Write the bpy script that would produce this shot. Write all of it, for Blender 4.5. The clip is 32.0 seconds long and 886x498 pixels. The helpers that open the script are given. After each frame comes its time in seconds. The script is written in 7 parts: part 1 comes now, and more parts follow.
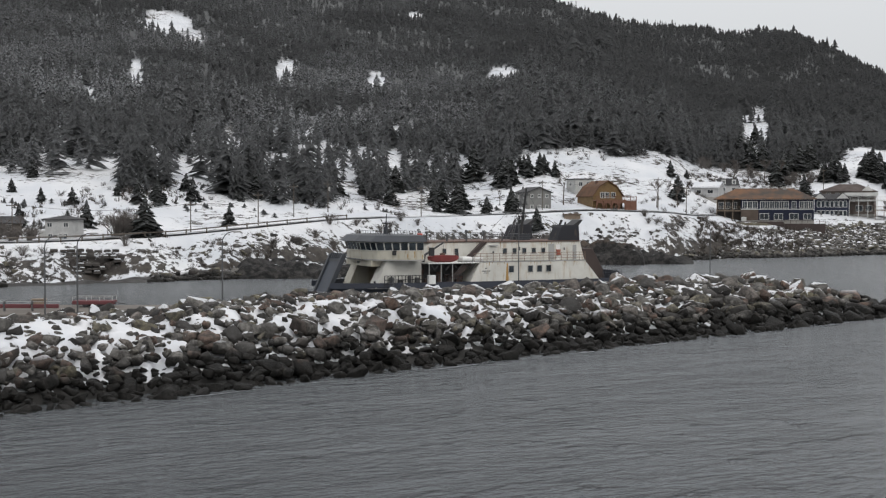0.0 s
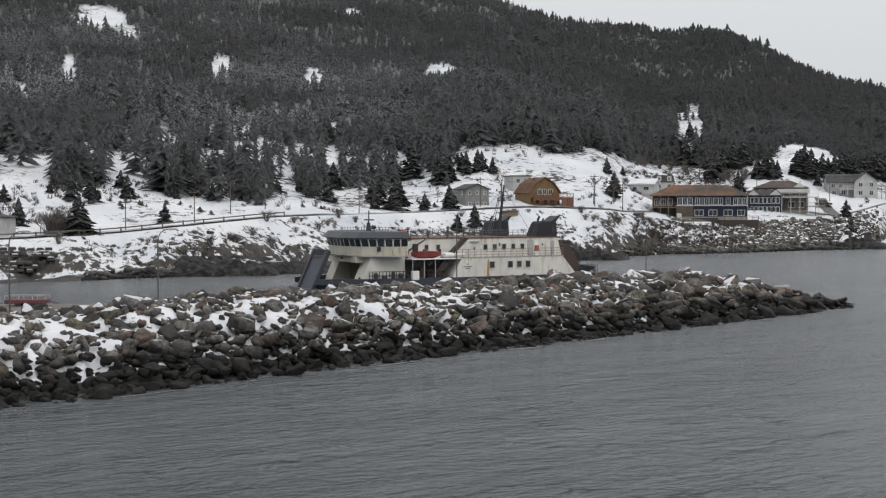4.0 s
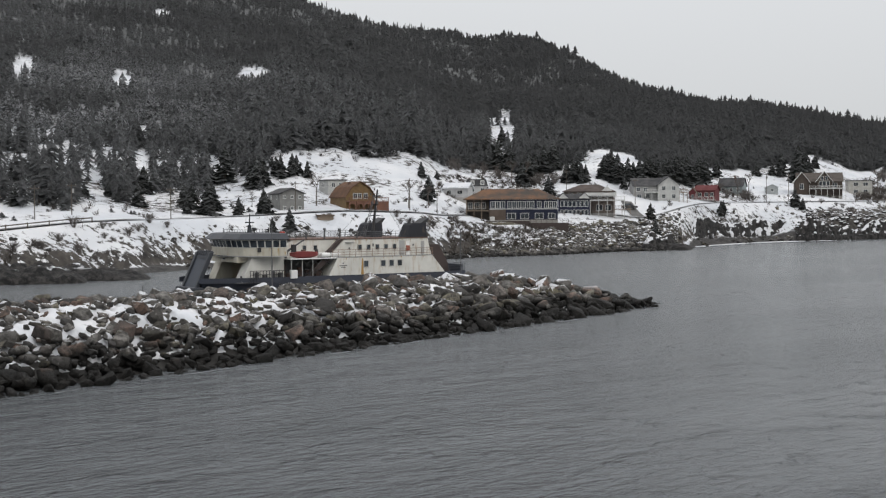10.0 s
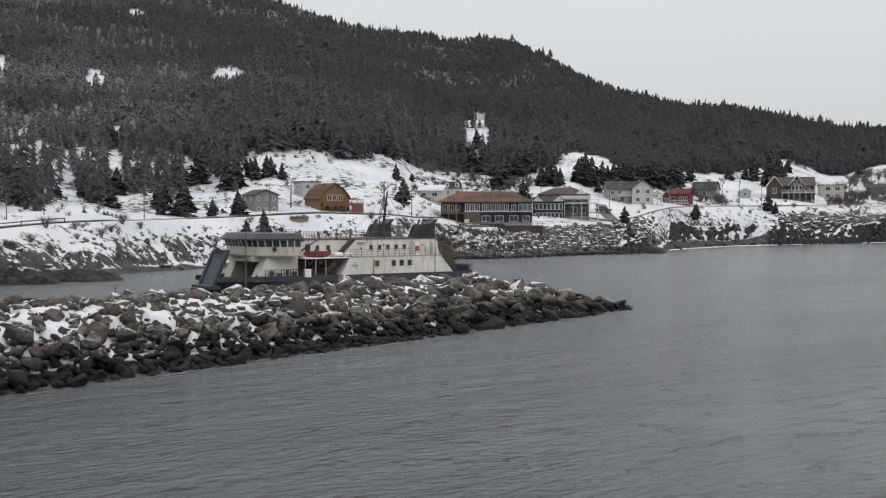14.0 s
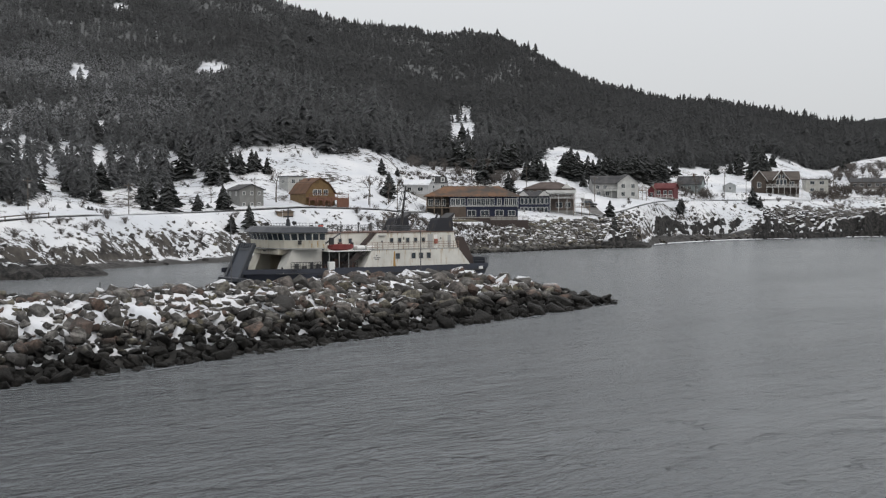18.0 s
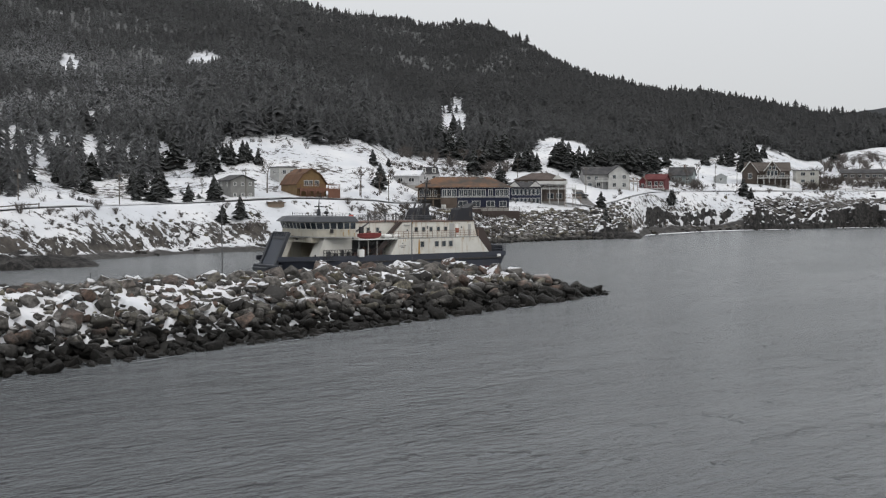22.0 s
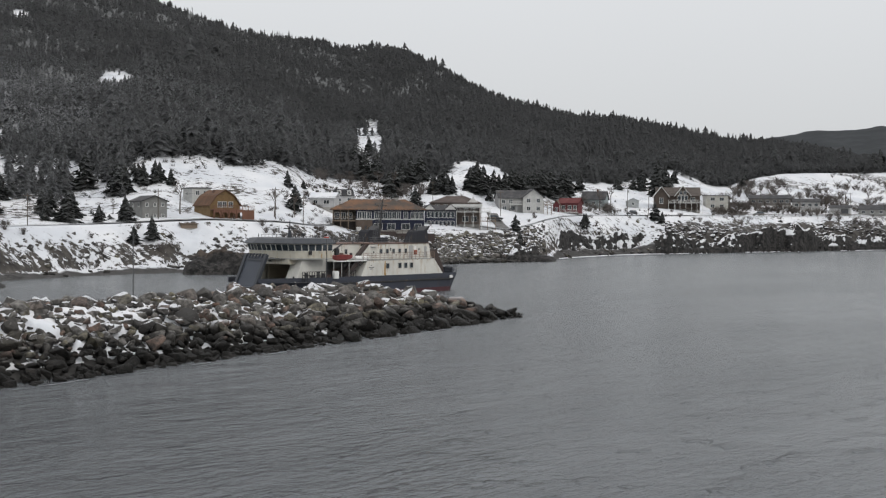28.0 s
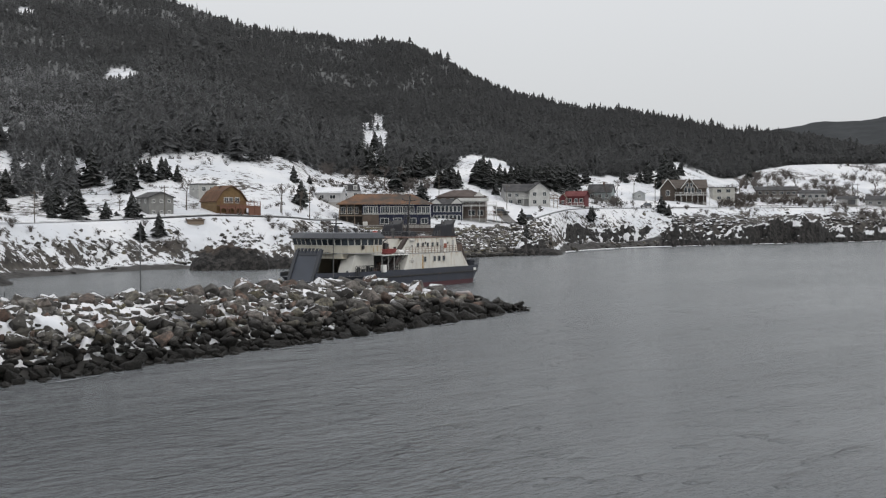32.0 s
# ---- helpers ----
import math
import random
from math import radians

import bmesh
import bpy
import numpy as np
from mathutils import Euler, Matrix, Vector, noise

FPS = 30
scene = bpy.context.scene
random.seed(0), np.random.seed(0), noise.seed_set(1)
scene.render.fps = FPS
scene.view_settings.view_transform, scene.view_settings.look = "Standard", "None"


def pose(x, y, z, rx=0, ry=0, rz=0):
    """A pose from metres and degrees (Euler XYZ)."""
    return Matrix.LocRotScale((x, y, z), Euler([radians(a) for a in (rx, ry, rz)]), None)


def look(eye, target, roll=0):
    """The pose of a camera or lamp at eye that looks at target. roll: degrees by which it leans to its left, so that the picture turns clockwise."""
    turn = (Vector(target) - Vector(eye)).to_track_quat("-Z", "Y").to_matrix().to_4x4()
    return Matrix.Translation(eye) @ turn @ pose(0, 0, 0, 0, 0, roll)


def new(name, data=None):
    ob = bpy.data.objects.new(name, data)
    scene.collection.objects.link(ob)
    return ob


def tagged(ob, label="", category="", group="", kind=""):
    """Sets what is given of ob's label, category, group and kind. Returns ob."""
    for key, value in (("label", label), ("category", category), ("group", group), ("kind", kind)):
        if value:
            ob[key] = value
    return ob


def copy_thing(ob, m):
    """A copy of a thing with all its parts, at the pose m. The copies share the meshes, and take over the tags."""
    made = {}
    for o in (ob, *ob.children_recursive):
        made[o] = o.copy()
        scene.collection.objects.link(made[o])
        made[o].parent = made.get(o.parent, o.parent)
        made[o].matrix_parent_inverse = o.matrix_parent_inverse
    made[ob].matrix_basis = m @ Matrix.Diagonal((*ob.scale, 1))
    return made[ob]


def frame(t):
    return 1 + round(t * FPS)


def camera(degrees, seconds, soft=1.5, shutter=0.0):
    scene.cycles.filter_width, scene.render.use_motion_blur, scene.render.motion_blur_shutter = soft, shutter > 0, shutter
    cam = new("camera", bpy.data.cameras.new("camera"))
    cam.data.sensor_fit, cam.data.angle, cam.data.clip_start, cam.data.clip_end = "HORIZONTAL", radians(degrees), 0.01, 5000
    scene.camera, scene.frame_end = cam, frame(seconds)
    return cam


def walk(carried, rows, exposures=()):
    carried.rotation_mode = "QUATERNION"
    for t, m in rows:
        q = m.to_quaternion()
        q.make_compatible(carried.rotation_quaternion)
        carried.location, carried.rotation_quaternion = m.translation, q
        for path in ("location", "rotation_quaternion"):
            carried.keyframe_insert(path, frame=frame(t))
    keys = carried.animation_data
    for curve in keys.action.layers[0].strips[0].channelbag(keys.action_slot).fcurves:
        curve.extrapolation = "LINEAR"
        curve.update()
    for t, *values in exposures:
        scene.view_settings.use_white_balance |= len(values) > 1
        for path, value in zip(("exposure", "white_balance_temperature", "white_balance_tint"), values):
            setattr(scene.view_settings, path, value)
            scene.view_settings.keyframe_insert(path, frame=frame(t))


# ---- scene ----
# yaw, tilt and lean of the lens over time; it stays on one spot at the rail, 10.3 m over the water
EYE = (0.0, 0.0, 10.3)
cam = camera(39.0, 32.0, 1.25)
PATH = (
    (0.0, 0.00, -1.78, -0.00),
    (0.5, 0.14, -1.86, -0.01),
    (1.0, 0.16, -1.85, 0.02),
    (1.5, 0.20, -2.06, 0.05),
    (2.0, -0.07, -2.16, 0.04),
    (2.5, -0.31, -2.05, -0.07),
    (4.5, -4.55, -1.83, 0.16),
    (5.0, -6.56, -1.68, 0.18),
    (5.5, -8.06, -1.71, 0.28),
    (6.0, -9.18, -1.57, 0.25),
    (6.5, -10.22, -1.53, 0.37),
    (7.0, -10.41, -1.55, 0.42),
    (7.5, -10.51, -1.63, 0.50),
    (8.0, -10.87, -1.61, 0.47),
    (8.5, -10.95, -1.53, 0.44),
    (9.0, -11.16, -1.66, 0.31),
    (9.5, -11.17, -1.68, 0.38),
    (10.0, -11.27, -1.77, 0.35),
    (10.5, -12.09, -1.64, 0.20),
    (11.0, -12.23, -1.68, 0.20),
    (11.5, -12.26, -1.69, 0.16),
    (12.0, -12.21, -1.56, 0.20),
    (12.5, -12.27, -1.77, 0.28),
    (13.0, -12.33, -1.80, 0.31),
    (13.5, -12.38, -1.70, 0.22),
    (14.0, -12.43, -1.67, 0.07),
    (14.5, -12.36, -1.82, 0.11),
    (16.5, -12.98, -1.90, 0.12),
    (17.0, -13.01, -1.83, 0.09),
    (17.5, -13.05, -1.86, 0.11),
    (18.0, -13.09, -1.92, 0.13),
    (18.5, -13.09, -2.03, 0.20),
    (19.0, -13.13, -2.07, 0.20),
    (19.5, -13.21, -1.99, 0.20),
    (20.0, -13.29, -1.95, 0.09),
    (20.5, -13.37, -2.06, 0.10),
    (21.0, -13.38, -2.39, 0.19),
    (21.5, -13.37, -2.39, 0.12),
    (22.0, -13.49, -2.34, 0.09),
    (22.5, -13.69, -2.34, 0.09),
    (23.0, -14.48, -2.19, 0.26),
    (23.5, -15.10, -2.11, 0.32),
    (24.0, -15.35, -2.10, 0.21),
    (24.5, -15.79, -1.99, 0.11),
    (25.0, -15.89, -1.79, 0.04),
    (25.5, -15.90, -1.73, 0.02),
    (27.5, -17.21, -1.32, -0.27),
    (28.0, -17.37, -1.30, -0.29),
    (28.5, -17.35, -1.26, -0.25),
    (29.0, -17.16, -1.01, -0.10),
    (29.5, -17.18, -0.81, -0.02),
    (30.0, -17.26, -0.69, -0.06),
    (30.5, -17.31, -0.83, -0.12),
    (31.0, -17.29, -1.12, -0.07),
    (31.5, -17.25, -1.31, 0.09),
    (32.0, -17.08, -1.57, 0.16),
)
walk(cam, [(t, pose(*EYE, 90 + p, r, y)) for t, y, p, r in PATH])

# ---- overcast daylight ----
SUN_EL, SUN_AZ = radians(38), radians(150)
world = bpy.data.worlds.new("world")
scene.world = world
world.use_nodes = True
wn, wl = world.node_tree.nodes, world.node_tree.links
wn.clear()
w_out, w_bg = wn.new("ShaderNodeOutputWorld"), wn.new("ShaderNodeBackground")
w_sky = wn.new("ShaderNodeTexSky")
w_sky.sky_type, w_sky.sun_disc = "NISHITA", False
w_sky.sun_elevation, w_sky.sun_rotation = SUN_EL, SUN_AZ
w_sky.dust_density, w_sky.air_density = 4.0, 1.0
w_geo, w_sep = wn.new("ShaderNodeTexCoord"), wn.new("ShaderNodeSeparateXYZ")
w_ramp = wn.new("ShaderNodeValToRGB")
w_ramp.color_ramp.elements[0].position, w_ramp.color_ramp.elements[0].color = 0.0, (6.2, 6.35, 6.5, 1)
w_ramp.color_ramp.elements[1].position, w_ramp.color_ramp.elements[1].color = 1.0, (14.1, 14.18, 14.5, 1)
w_cloud, w_cmap = wn.new("ShaderNodeTexNoise"), wn.new("ShaderNodeMapRange")
w_cloud.inputs["Scale"].default_value, w_cloud.inputs["Detail"].default_value = 2.2, 5.0
w_cmap.inputs["To Min"].default_value, w_cmap.inputs["To Max"].default_value = 0.985, 1.015
w_mul, w_mix = wn.new("ShaderNodeVectorMath"), wn.new("ShaderNodeMix")
w_mul.operation, w_mix.data_type = "SCALE", "RGBA"
w_mix.inputs["Factor"].default_value = 0.93
wl.new(w_geo.outputs["Generated"], w_sep.inputs[0])
wl.new(w_sep.outputs["Z"], w_ramp.inputs["Fac"])
wl.new(w_geo.outputs["Generated"], w_cloud.inputs["Vector"])
wl.new(w_cloud.outputs["Fac"], w_cmap.inputs["Value"])
wl.new(w_ramp.outputs["Color"], w_mul.inputs[0])
wl.new(w_cmap.outputs["Result"], w_mul.inputs["Scale"])
wl.new(w_sky.outputs["Color"], w_mix.inputs["A"])
wl.new(w_mul.outputs["Vector"], w_mix.inputs["B"])
wl.new(w_mix.outputs["Result"], w_bg.inputs["Color"])
w_bg.inputs["Strength"].default_value = 0.1
wl.new(w_bg.outputs["Background"], w_out.inputs["Surface"])

sun_data = bpy.data.lights.new("sun", "SUN")
sun_data.energy, sun_data.angle, sun_data.color = 0.75, radians(30), (1.0, 0.98, 0.95)
sun = new("sun", sun_data)
sun.matrix_world = look((0, 0, 0), (-math.sin(SUN_AZ) * math.cos(SUN_EL), -math.cos(SUN_AZ) * math.cos(SUN_EL), -math.sin(SUN_EL)))
sun.location = (0, 0, 300)
scene.view_settings.exposure = 0.0

# ---- materials ----
def socket(nodes_links, node, key, value):
    if hasattr(value, "links"):
        nodes_links.new(value, node.inputs[key])
    else:
        node.inputs[key].default_value = value


class Shade:
    """A material under construction: a principled surface and short calls for the nodes that feed it."""

    def __init__(self, name, rough=0.7, metal=0.0, spec=0.5):
        self.m = bpy.data.materials.new(name)
        self.m.use_nodes = True
        self.t = self.m.node_tree
        self.b = self.t.nodes["Principled BSDF"]
        self.b.inputs["Roughness"].default_value, self.b.inputs["Metallic"].default_value = rough, metal
        self.b.inputs["Specular IOR Level"].default_value = spec
        self.coord = self.t.nodes.new("ShaderNodeTexCoord").outputs["Object"]
        self.geo = self.t.nodes.new("ShaderNodeNewGeometry")
        self.info = self.t.nodes.new("ShaderNodeObjectInfo")

    def noise(self, scale, detail=4.0, rough=0.6, stretch=None, where=None):
        v = where or self.coord
        if stretch:
            mp = self.t.nodes.new("ShaderNodeMapping")
            mp.inputs["Scale"].default_value = stretch
            self.t.links.new(v, mp.inputs["Vector"])
            v = mp.outputs["Vector"]
        n = self.t.nodes.new("ShaderNodeTexNoise")
        n.inputs["Scale"].default_value, n.inputs["Detail"].default_value, n.inputs["Roughness"].default_value = scale, detail, rough
        self.t.links.new(v, n.inputs["Vector"])
        return n.outputs["Fac"]

    def ramp(self, value, lo, hi, a=0.0, b=1.0):
        n = self.t.nodes.new("ShaderNodeMapRange")
        n.interpolation_type = "SMOOTHSTEP"
        for k, x in zip(("From Min", "From Max", "To Min", "To Max"), (lo, hi, a, b)):
            n.inputs[k].default_value = x
        self.t.links.new(value, n.inputs["Value"])
        return n.outputs["Result"]

    def mix(self, fac, a, b):
        n = self.t.nodes.new("ShaderNodeMix")
        n.data_type = "RGBA"
        for k, x in ((0, fac), (6, a), (7, b)):
            if hasattr(x, "links"):
                self.t.links.new(x, n.inputs[k])
            else:
                n.inputs[k].default_value = (*x, 1) if isinstance(x, tuple) else x
        return n.outputs[2]

    def math(self, op, a, b=0.5):
        n = self.t.nodes.new("ShaderNodeMath")
        n.operation = op
        for k, x in ((0, a), (1, b)):
            if hasattr(x, "links"):
                self.t.links.new(x, n.inputs[k])
            else:
                n.inputs[k].default_value = x
        return n.outputs[0]

    def axis(self, vector, k):
        n = self.t.nodes.new("ShaderNodeSeparateXYZ")
        self.t.links.new(vector, n.inputs[0])
        return n.outputs[k]

    def attr(self, name):
        n = self.t.nodes.new("ShaderNodeAttribute")
        n.attribute_name = name
        return n

    def colour(self, c):
        if hasattr(c, "links"):
            self.t.links.new(c, self.b.inputs["Base Color"])
        else:
            self.b.inputs["Base Color"].default_value = (*c, 1)
        return self

    def gloss(self, r):
        self.t.links.new(r, self.b.inputs["Roughness"])
        return self

    def bump(self, height, distance, strength=1.0):
        n = self.t.nodes.new("ShaderNodeBump")
        n.inputs["Distance"].default_value, n.inputs["Strength"].default_value = distance, strength
        self.t.links.new(height, n.inputs["Height"])
        self.t.links.new(n.outputs["Normal"], self.b.inputs["Normal"])
        return self


def painted(name, c, rough=0.55, stain=(0.3, 0.2, 0.12), amount=0.35, scale=1.0, metal=0.0, start=0.55):
    """Weathered paint: broad fading, runs of dirt downwards, a faint unevenness."""
    s = Shade(name, rough, metal)
    fade = s.noise(0.35 * scale, 3)
    runs = s.noise(2.2 * scale, 5, 0.65, (1.0, 1.0, 0.16))
    base = s.mix(s.ramp(fade, 0.3, 0.7), tuple(0.86 * x for x in c), tuple(min(1, 1.06 * x) for x in c))
    s.colour(s.mix(s.ramp(runs, start, start + 0.25, 0.0, amount), base, stain))
    s.bump(s.noise(9 * scale, 4), 0.01, 0.25)
    return s.m


def make_snow():
    s = Shade("snow", 0.75, spec=0.25)
    s.colour(s.mix(s.ramp(s.noise(0.25, 4), 0.3, 0.7), (0.56, 0.58, 0.61), (0.66, 0.66, 0.67)))
    s.bump(s.noise(1.1, 5), 0.12, 0.5)
    return s.m


def make_boulder(single, lo=0.905, tide_at=1.10, snow_from=1.9):
    """Armour stone, dark and weedy up to the tide line, snow lying on the flat tops. single: stones that are objects of their own."""
    s = Shade("armour stone", 0.8, spec=0.18)
    pos = s.geo.outputs["Position"]
    if single:
        one = s.info.outputs["Random"]
        two, cap = s.math("FRACT", s.math("MULTIPLY", one, 37.7)), s.math("FRACT", s.math("MULTIPLY", one, 91.3))
    else:
        tone = s.attr("tone").outputs["Color"]
        one, two, cap = s.axis(tone, 0), s.axis(tone, 1), s.axis(tone, 2)
    tint = s.mix(s.ramp(one, 0.0, 1.0), (0.050, 0.049, 0.049), (0.29, 0.277, 0.256))
    tint = s.mix(s.ramp(two, 0.68, 1.0, 0.0, 0.75), tint, (0.25, 0.155, 0.115))
    tint = s.mix(s.ramp(two, 0.0, 0.22, 0.6, 0.0), tint, (0.24, 0.21, 0.115))
    grain = s.noise(1.9, 7, 0.72, where=pos)
    rock = s.mix(s.ramp(grain, 0.32, 0.72), (0.05, 0.047, 0.044), tint)
    rock = s.mix(s.ramp(s.noise(5.5, 3, where=pos), 0.62, 0.75, 0.0, 0.5), rock, (0.30, 0.29, 0.27))
    z = s.axis(pos, 2)
    tide = s.math("ADD", z, s.ramp(s.noise(0.35, 4, where=pos), 0.2, 0.8, -0.9, 0.9))
    wet = s.ramp(tide, tide_at, tide_at + 1.15, 1.0, 0.0)
    rock = s.mix(wet, rock, s.mix(s.ramp(grain, 0.35, 0.7), (0.008, 0.008, 0.007), (0.024, 0.022, 0.020)))
    up = s.axis(s.geo.outputs["Normal"], 2)
    lie = s.math("ADD", s.math("MULTIPLY", up, 0.62), s.math("MULTIPLY", s.noise(1.7, 6, 0.7, where=pos), 0.68))
    lie = s.math("ADD", lie, s.ramp(cap, 0.40, 0.78, -0.16, 0.10))
    snow = s.math("MULTIPLY", s.ramp(lie, lo, lo + 0.03), s.ramp(z, snow_from, snow_from + 0.7))
    s.colour(s.mix(snow, rock, (0.63, 0.64, 0.66)))
    s.gloss(s.ramp(wet, 0.0, 1.0, 0.88, 0.68))
    s.bump(s.math("ADD", s.noise(2.4, 7, 0.78, where=pos), s.math("MULTIPLY", s.noise(0.9, 4, 0.6, where=pos), 1.2)), 0.22, 1.0)
    return s.m


def make_water():
    s = Shade("harbour water", 0.3, spec=0.5)
    s.b.inputs["IOR"].default_value = 1.333
    s.colour(s.mix(s.ramp(s.noise(0.012, 3), 0.35, 0.65), (0.091, 0.099, 0.105), (0.108, 0.117, 0.123)))
    turn = s.t.nodes.new("ShaderNodeMapping")
    turn.inputs["Rotation"].default_value = (0, 0, radians(-27))
    s.t.links.new(s.coord, turn.inputs["Vector"])
    v = turn.outputs["Vector"]
    # short steep wavelets with thin crests
    crest = s.math("MULTIPLY", s.math("ABSOLUTE", s.math("SUBTRACT", s.noise(0.55, 4, 0.6, (1.0, 2.2, 1.0), v), 0.5)), -1.0)
    paw = s.ramp(s.noise(0.36, 3, 0.55, (1.0, 1.5, 1.0), v), 0.59, 0.70)
    swell = s.noise(0.10, 3, 0.55, (1.0, 2.6, 1.0), v)
    long = s.noise(0.24, 2, 0.5, (1.0, 2.6, 1.0), v)
    chop = s.noise(0.62, 3, 0.6, (1.0, 2.1, 1.0), v)
    fine = s.noise(1.9, 3, 0.65, (1.0, 1.5, 1.0), v)
    gust = s.ramp(s.noise(0.018, 4, 0.6, (1.0, 2.2, 1.0), v), 0.3, 0.7, 0.45, 1.25)
    h = s.math("ADD", s.math("MULTIPLY", long, 0.38), s.math("ADD", s.math("MULTIPLY", chop, 0.36), s.math("ADD", s.math("MULTIPLY", fine, 0.24), s.math("MULTIPLY", crest, 0.62))))
    # steeper towards the root of the breakwater, calmer off its tip
    gust = s.math("MULTIPLY", gust, s.ramp(s.axis(s.coord, 0), -22, 30, 1.5, 0.85))
    s.gloss(s.ramp(s.axis(s.coord, 1), 50, 150, 0.16, 0.23))
    s.bump(s.math("ADD", s.math("MULTIPLY", h, gust), s.math("ADD", s.math("MULTIPLY", swell, 0.75), s.math("MULTIPLY", paw, 0.28))), 1.0, 1.0)
    return s.m


def make_land():
    """Snowy ground. zone: bank, wood floor, beach; bare: how much rock and scrub shows on the bank."""
    s = Shade("snowy ground", 0.85, spec=0.2)
    pos = s.geo.outputs["Position"]
    z = s.attr("zone").outputs["Color"]
    more = s.attr("bare").outputs["Color"]
    up = s.axis(s.geo.outputs["Normal"], 2)
    snow = s.mix(s.ramp(s.noise(0.06, 4, where=pos), 0.3, 0.7), (0.53, 0.55, 0.58), (0.66, 0.665, 0.675))
    rock = s.mix(s.ramp(s.noise(0.5, 6, 0.7, where=pos), 0.3, 0.7), (0.02, 0.019, 0.018), (0.085, 0.077, 0.069))
    scrub = s.mix(s.ramp(s.noise(0.9, 5, 0.7, where=pos), 0.3, 0.7), (0.036, 0.033, 0.030), (0.092, 0.079, 0.068))
    beach = s.mix(s.ramp(s.noise(1.1, 5, 0.7, where=pos), 0.35, 0.7), (0.028, 0.027, 0.026), (0.085, 0.081, 0.078))
    streaks = s.math("ADD", s.math("MULTIPLY", s.noise(0.15, 6, 0.65, (1.0, 1.0, 0.7), pos), 0.5), s.math("MULTIPLY", s.noise(0.8, 5, 0.68, (1.0, 1.0, 0.6), pos), 0.6))
    bare = s.math("ADD", s.math("MULTIPLY", streaks, 1.0), s.math("MULTIPLY", up, -0.25))
    bare = s.math("ADD", bare, s.math("MULTIPLY", s.axis(more, 0), 0.3))
    dry = s.axis(more, 2)
    bare = s.math("ADD", bare, s.math("MULTIPLY", dry, 0.04))
    stuff = s.mix(s.axis(more, 1), s.mix(s.ramp(s.noise(0.08, 3, where=pos), 0.4, 0.6), rock, scrub), rock)
    stuff = s.mix(dry, stuff, scrub)
    bank = s.mix(s.ramp(bare, 0.440, 0.478), snow, stuff)
    speck = s.math("ADD", s.noise(0.55, 6, 0.72, where=pos), s.ramp(s.noise(0.035, 3, where=pos), 0.35, 0.7, -0.12, 0.1))
    tuft = s.mix(s.ramp(speck, 0.545, 0.62), snow, scrub)
    # dark tone of the wood floor is lifted: distance haze put into its colour
    floor = s.mix(s.ramp(s.noise(0.09, 7, 0.72, where=pos), 0.58, 0.74), (0.098, 0.100, 0.100), (0.52, 0.53, 0.55))
    c = s.mix(s.axis(z, 0), tuft, bank)
    c = s.mix(s.axis(z, 1), c, floor)
    c = s.mix(s.axis(z, 2), c, beach)
    s.colour(c)
    s.bump(s.noise(0.6, 6, 0.7, where=pos), 0.5, 0.7)
    return s.m


def make_needles(name, dark, light, snow, dusted=False):
    s = Shade(name, 0.8, spec=0.15)
    isl = s.geo.outputs["Random Per Island"]
    pos = s.geo.outputs["Position"]
    c = s.mix(isl, dark, light)
    c = s.mix(s.ramp(s.noise(2.6, 4, 0.75, where=pos), 0.36, 0.64), tuple(0.85 * x for x in dark), s.mix(0.5, c, tuple(1.45 * x for x in light)))
    up = s.axis(s.geo.outputs["Normal"], 2)
    fleck = s.math("MULTIPLY", s.ramp(s.noise(1.1, 5, 0.75, (1.0, 1.0, 1.8), pos), 0.45, 0.55), s.ramp(up, -0.1, 0.3))
    if dusted:
        fleck = s.math("MULTIPLY", fleck, s.axis(s.attr("dust").outputs["Color"], 0))
    c = s.mix(s.math("MULTIPLY", fleck, snow), c, (0.55, 0.565, 0.58))
    s.colour(c)
    # thin sprays of needles let part of the light through
    thin, both = s.t.nodes.new("ShaderNodeBsdfTranslucent"), s.t.nodes.new("ShaderNodeMixShader")
    s.t.links.new(c, thin.inputs["Color"])
    both.inputs["Fac"].default_value = 0.55
    s.t.links.new(s.b.outputs["BSDF"], both.inputs[1])
    s.t.links.new(thin.outputs["BSDF"], both.inputs[2])
    s.t.links.new(both.outputs["Shader"], s.t.nodes["Material Output"].inputs["Surface"])
    return s.m


SHORE_STONE = make_boulder(False, 0.80, 0.3, 1.3)
SNOW, BOULDER, STONE, WATER, LAND = make_snow(), make_boulder(False), make_boulder(True), make_water(), make_land()
# needle tones lifted towards grey, putting the haze over the hill into the colour
WOOD_NEEDLES = make_needles("hazed forest needles", (0.083, 0.085, 0.087), (0.104, 0.105, 0.105), 0.85, True)
EDGE_NEEDLES = make_needles("hazed edge needles", (0.092, 0.094, 0.096), (0.117, 0.119, 0.119), 1.0, True)
NEEDLES = make_needles("spruce needles", (0.047, 0.050, 0.048), (0.074, 0.077, 0.072), 0.2)
BARK = painted("bark", (0.09, 0.075, 0.06), 0.9)
WHITE = painted("ship white paint", (0.60, 0.59, 0.545), 0.5, (0.33, 0.22, 0.11), 0.7, 1.1, 0.0, 0.50)
CREAM = painted("cream ship paint", (0.50, 0.475, 0.40), 0.55, (0.29, 0.21, 0.10), 0.7, 1.1, 0.0, 0.48)
NAVY = painted("navy ship paint", (0.030, 0.035, 0.050), 0.5, (0.07, 0.048, 0.038), 0.6, 0.7)
SLATE = painted("slate blue paint", (0.024, 0.028, 0.036), 0.5, (0.05, 0.05, 0.05), 0.4)
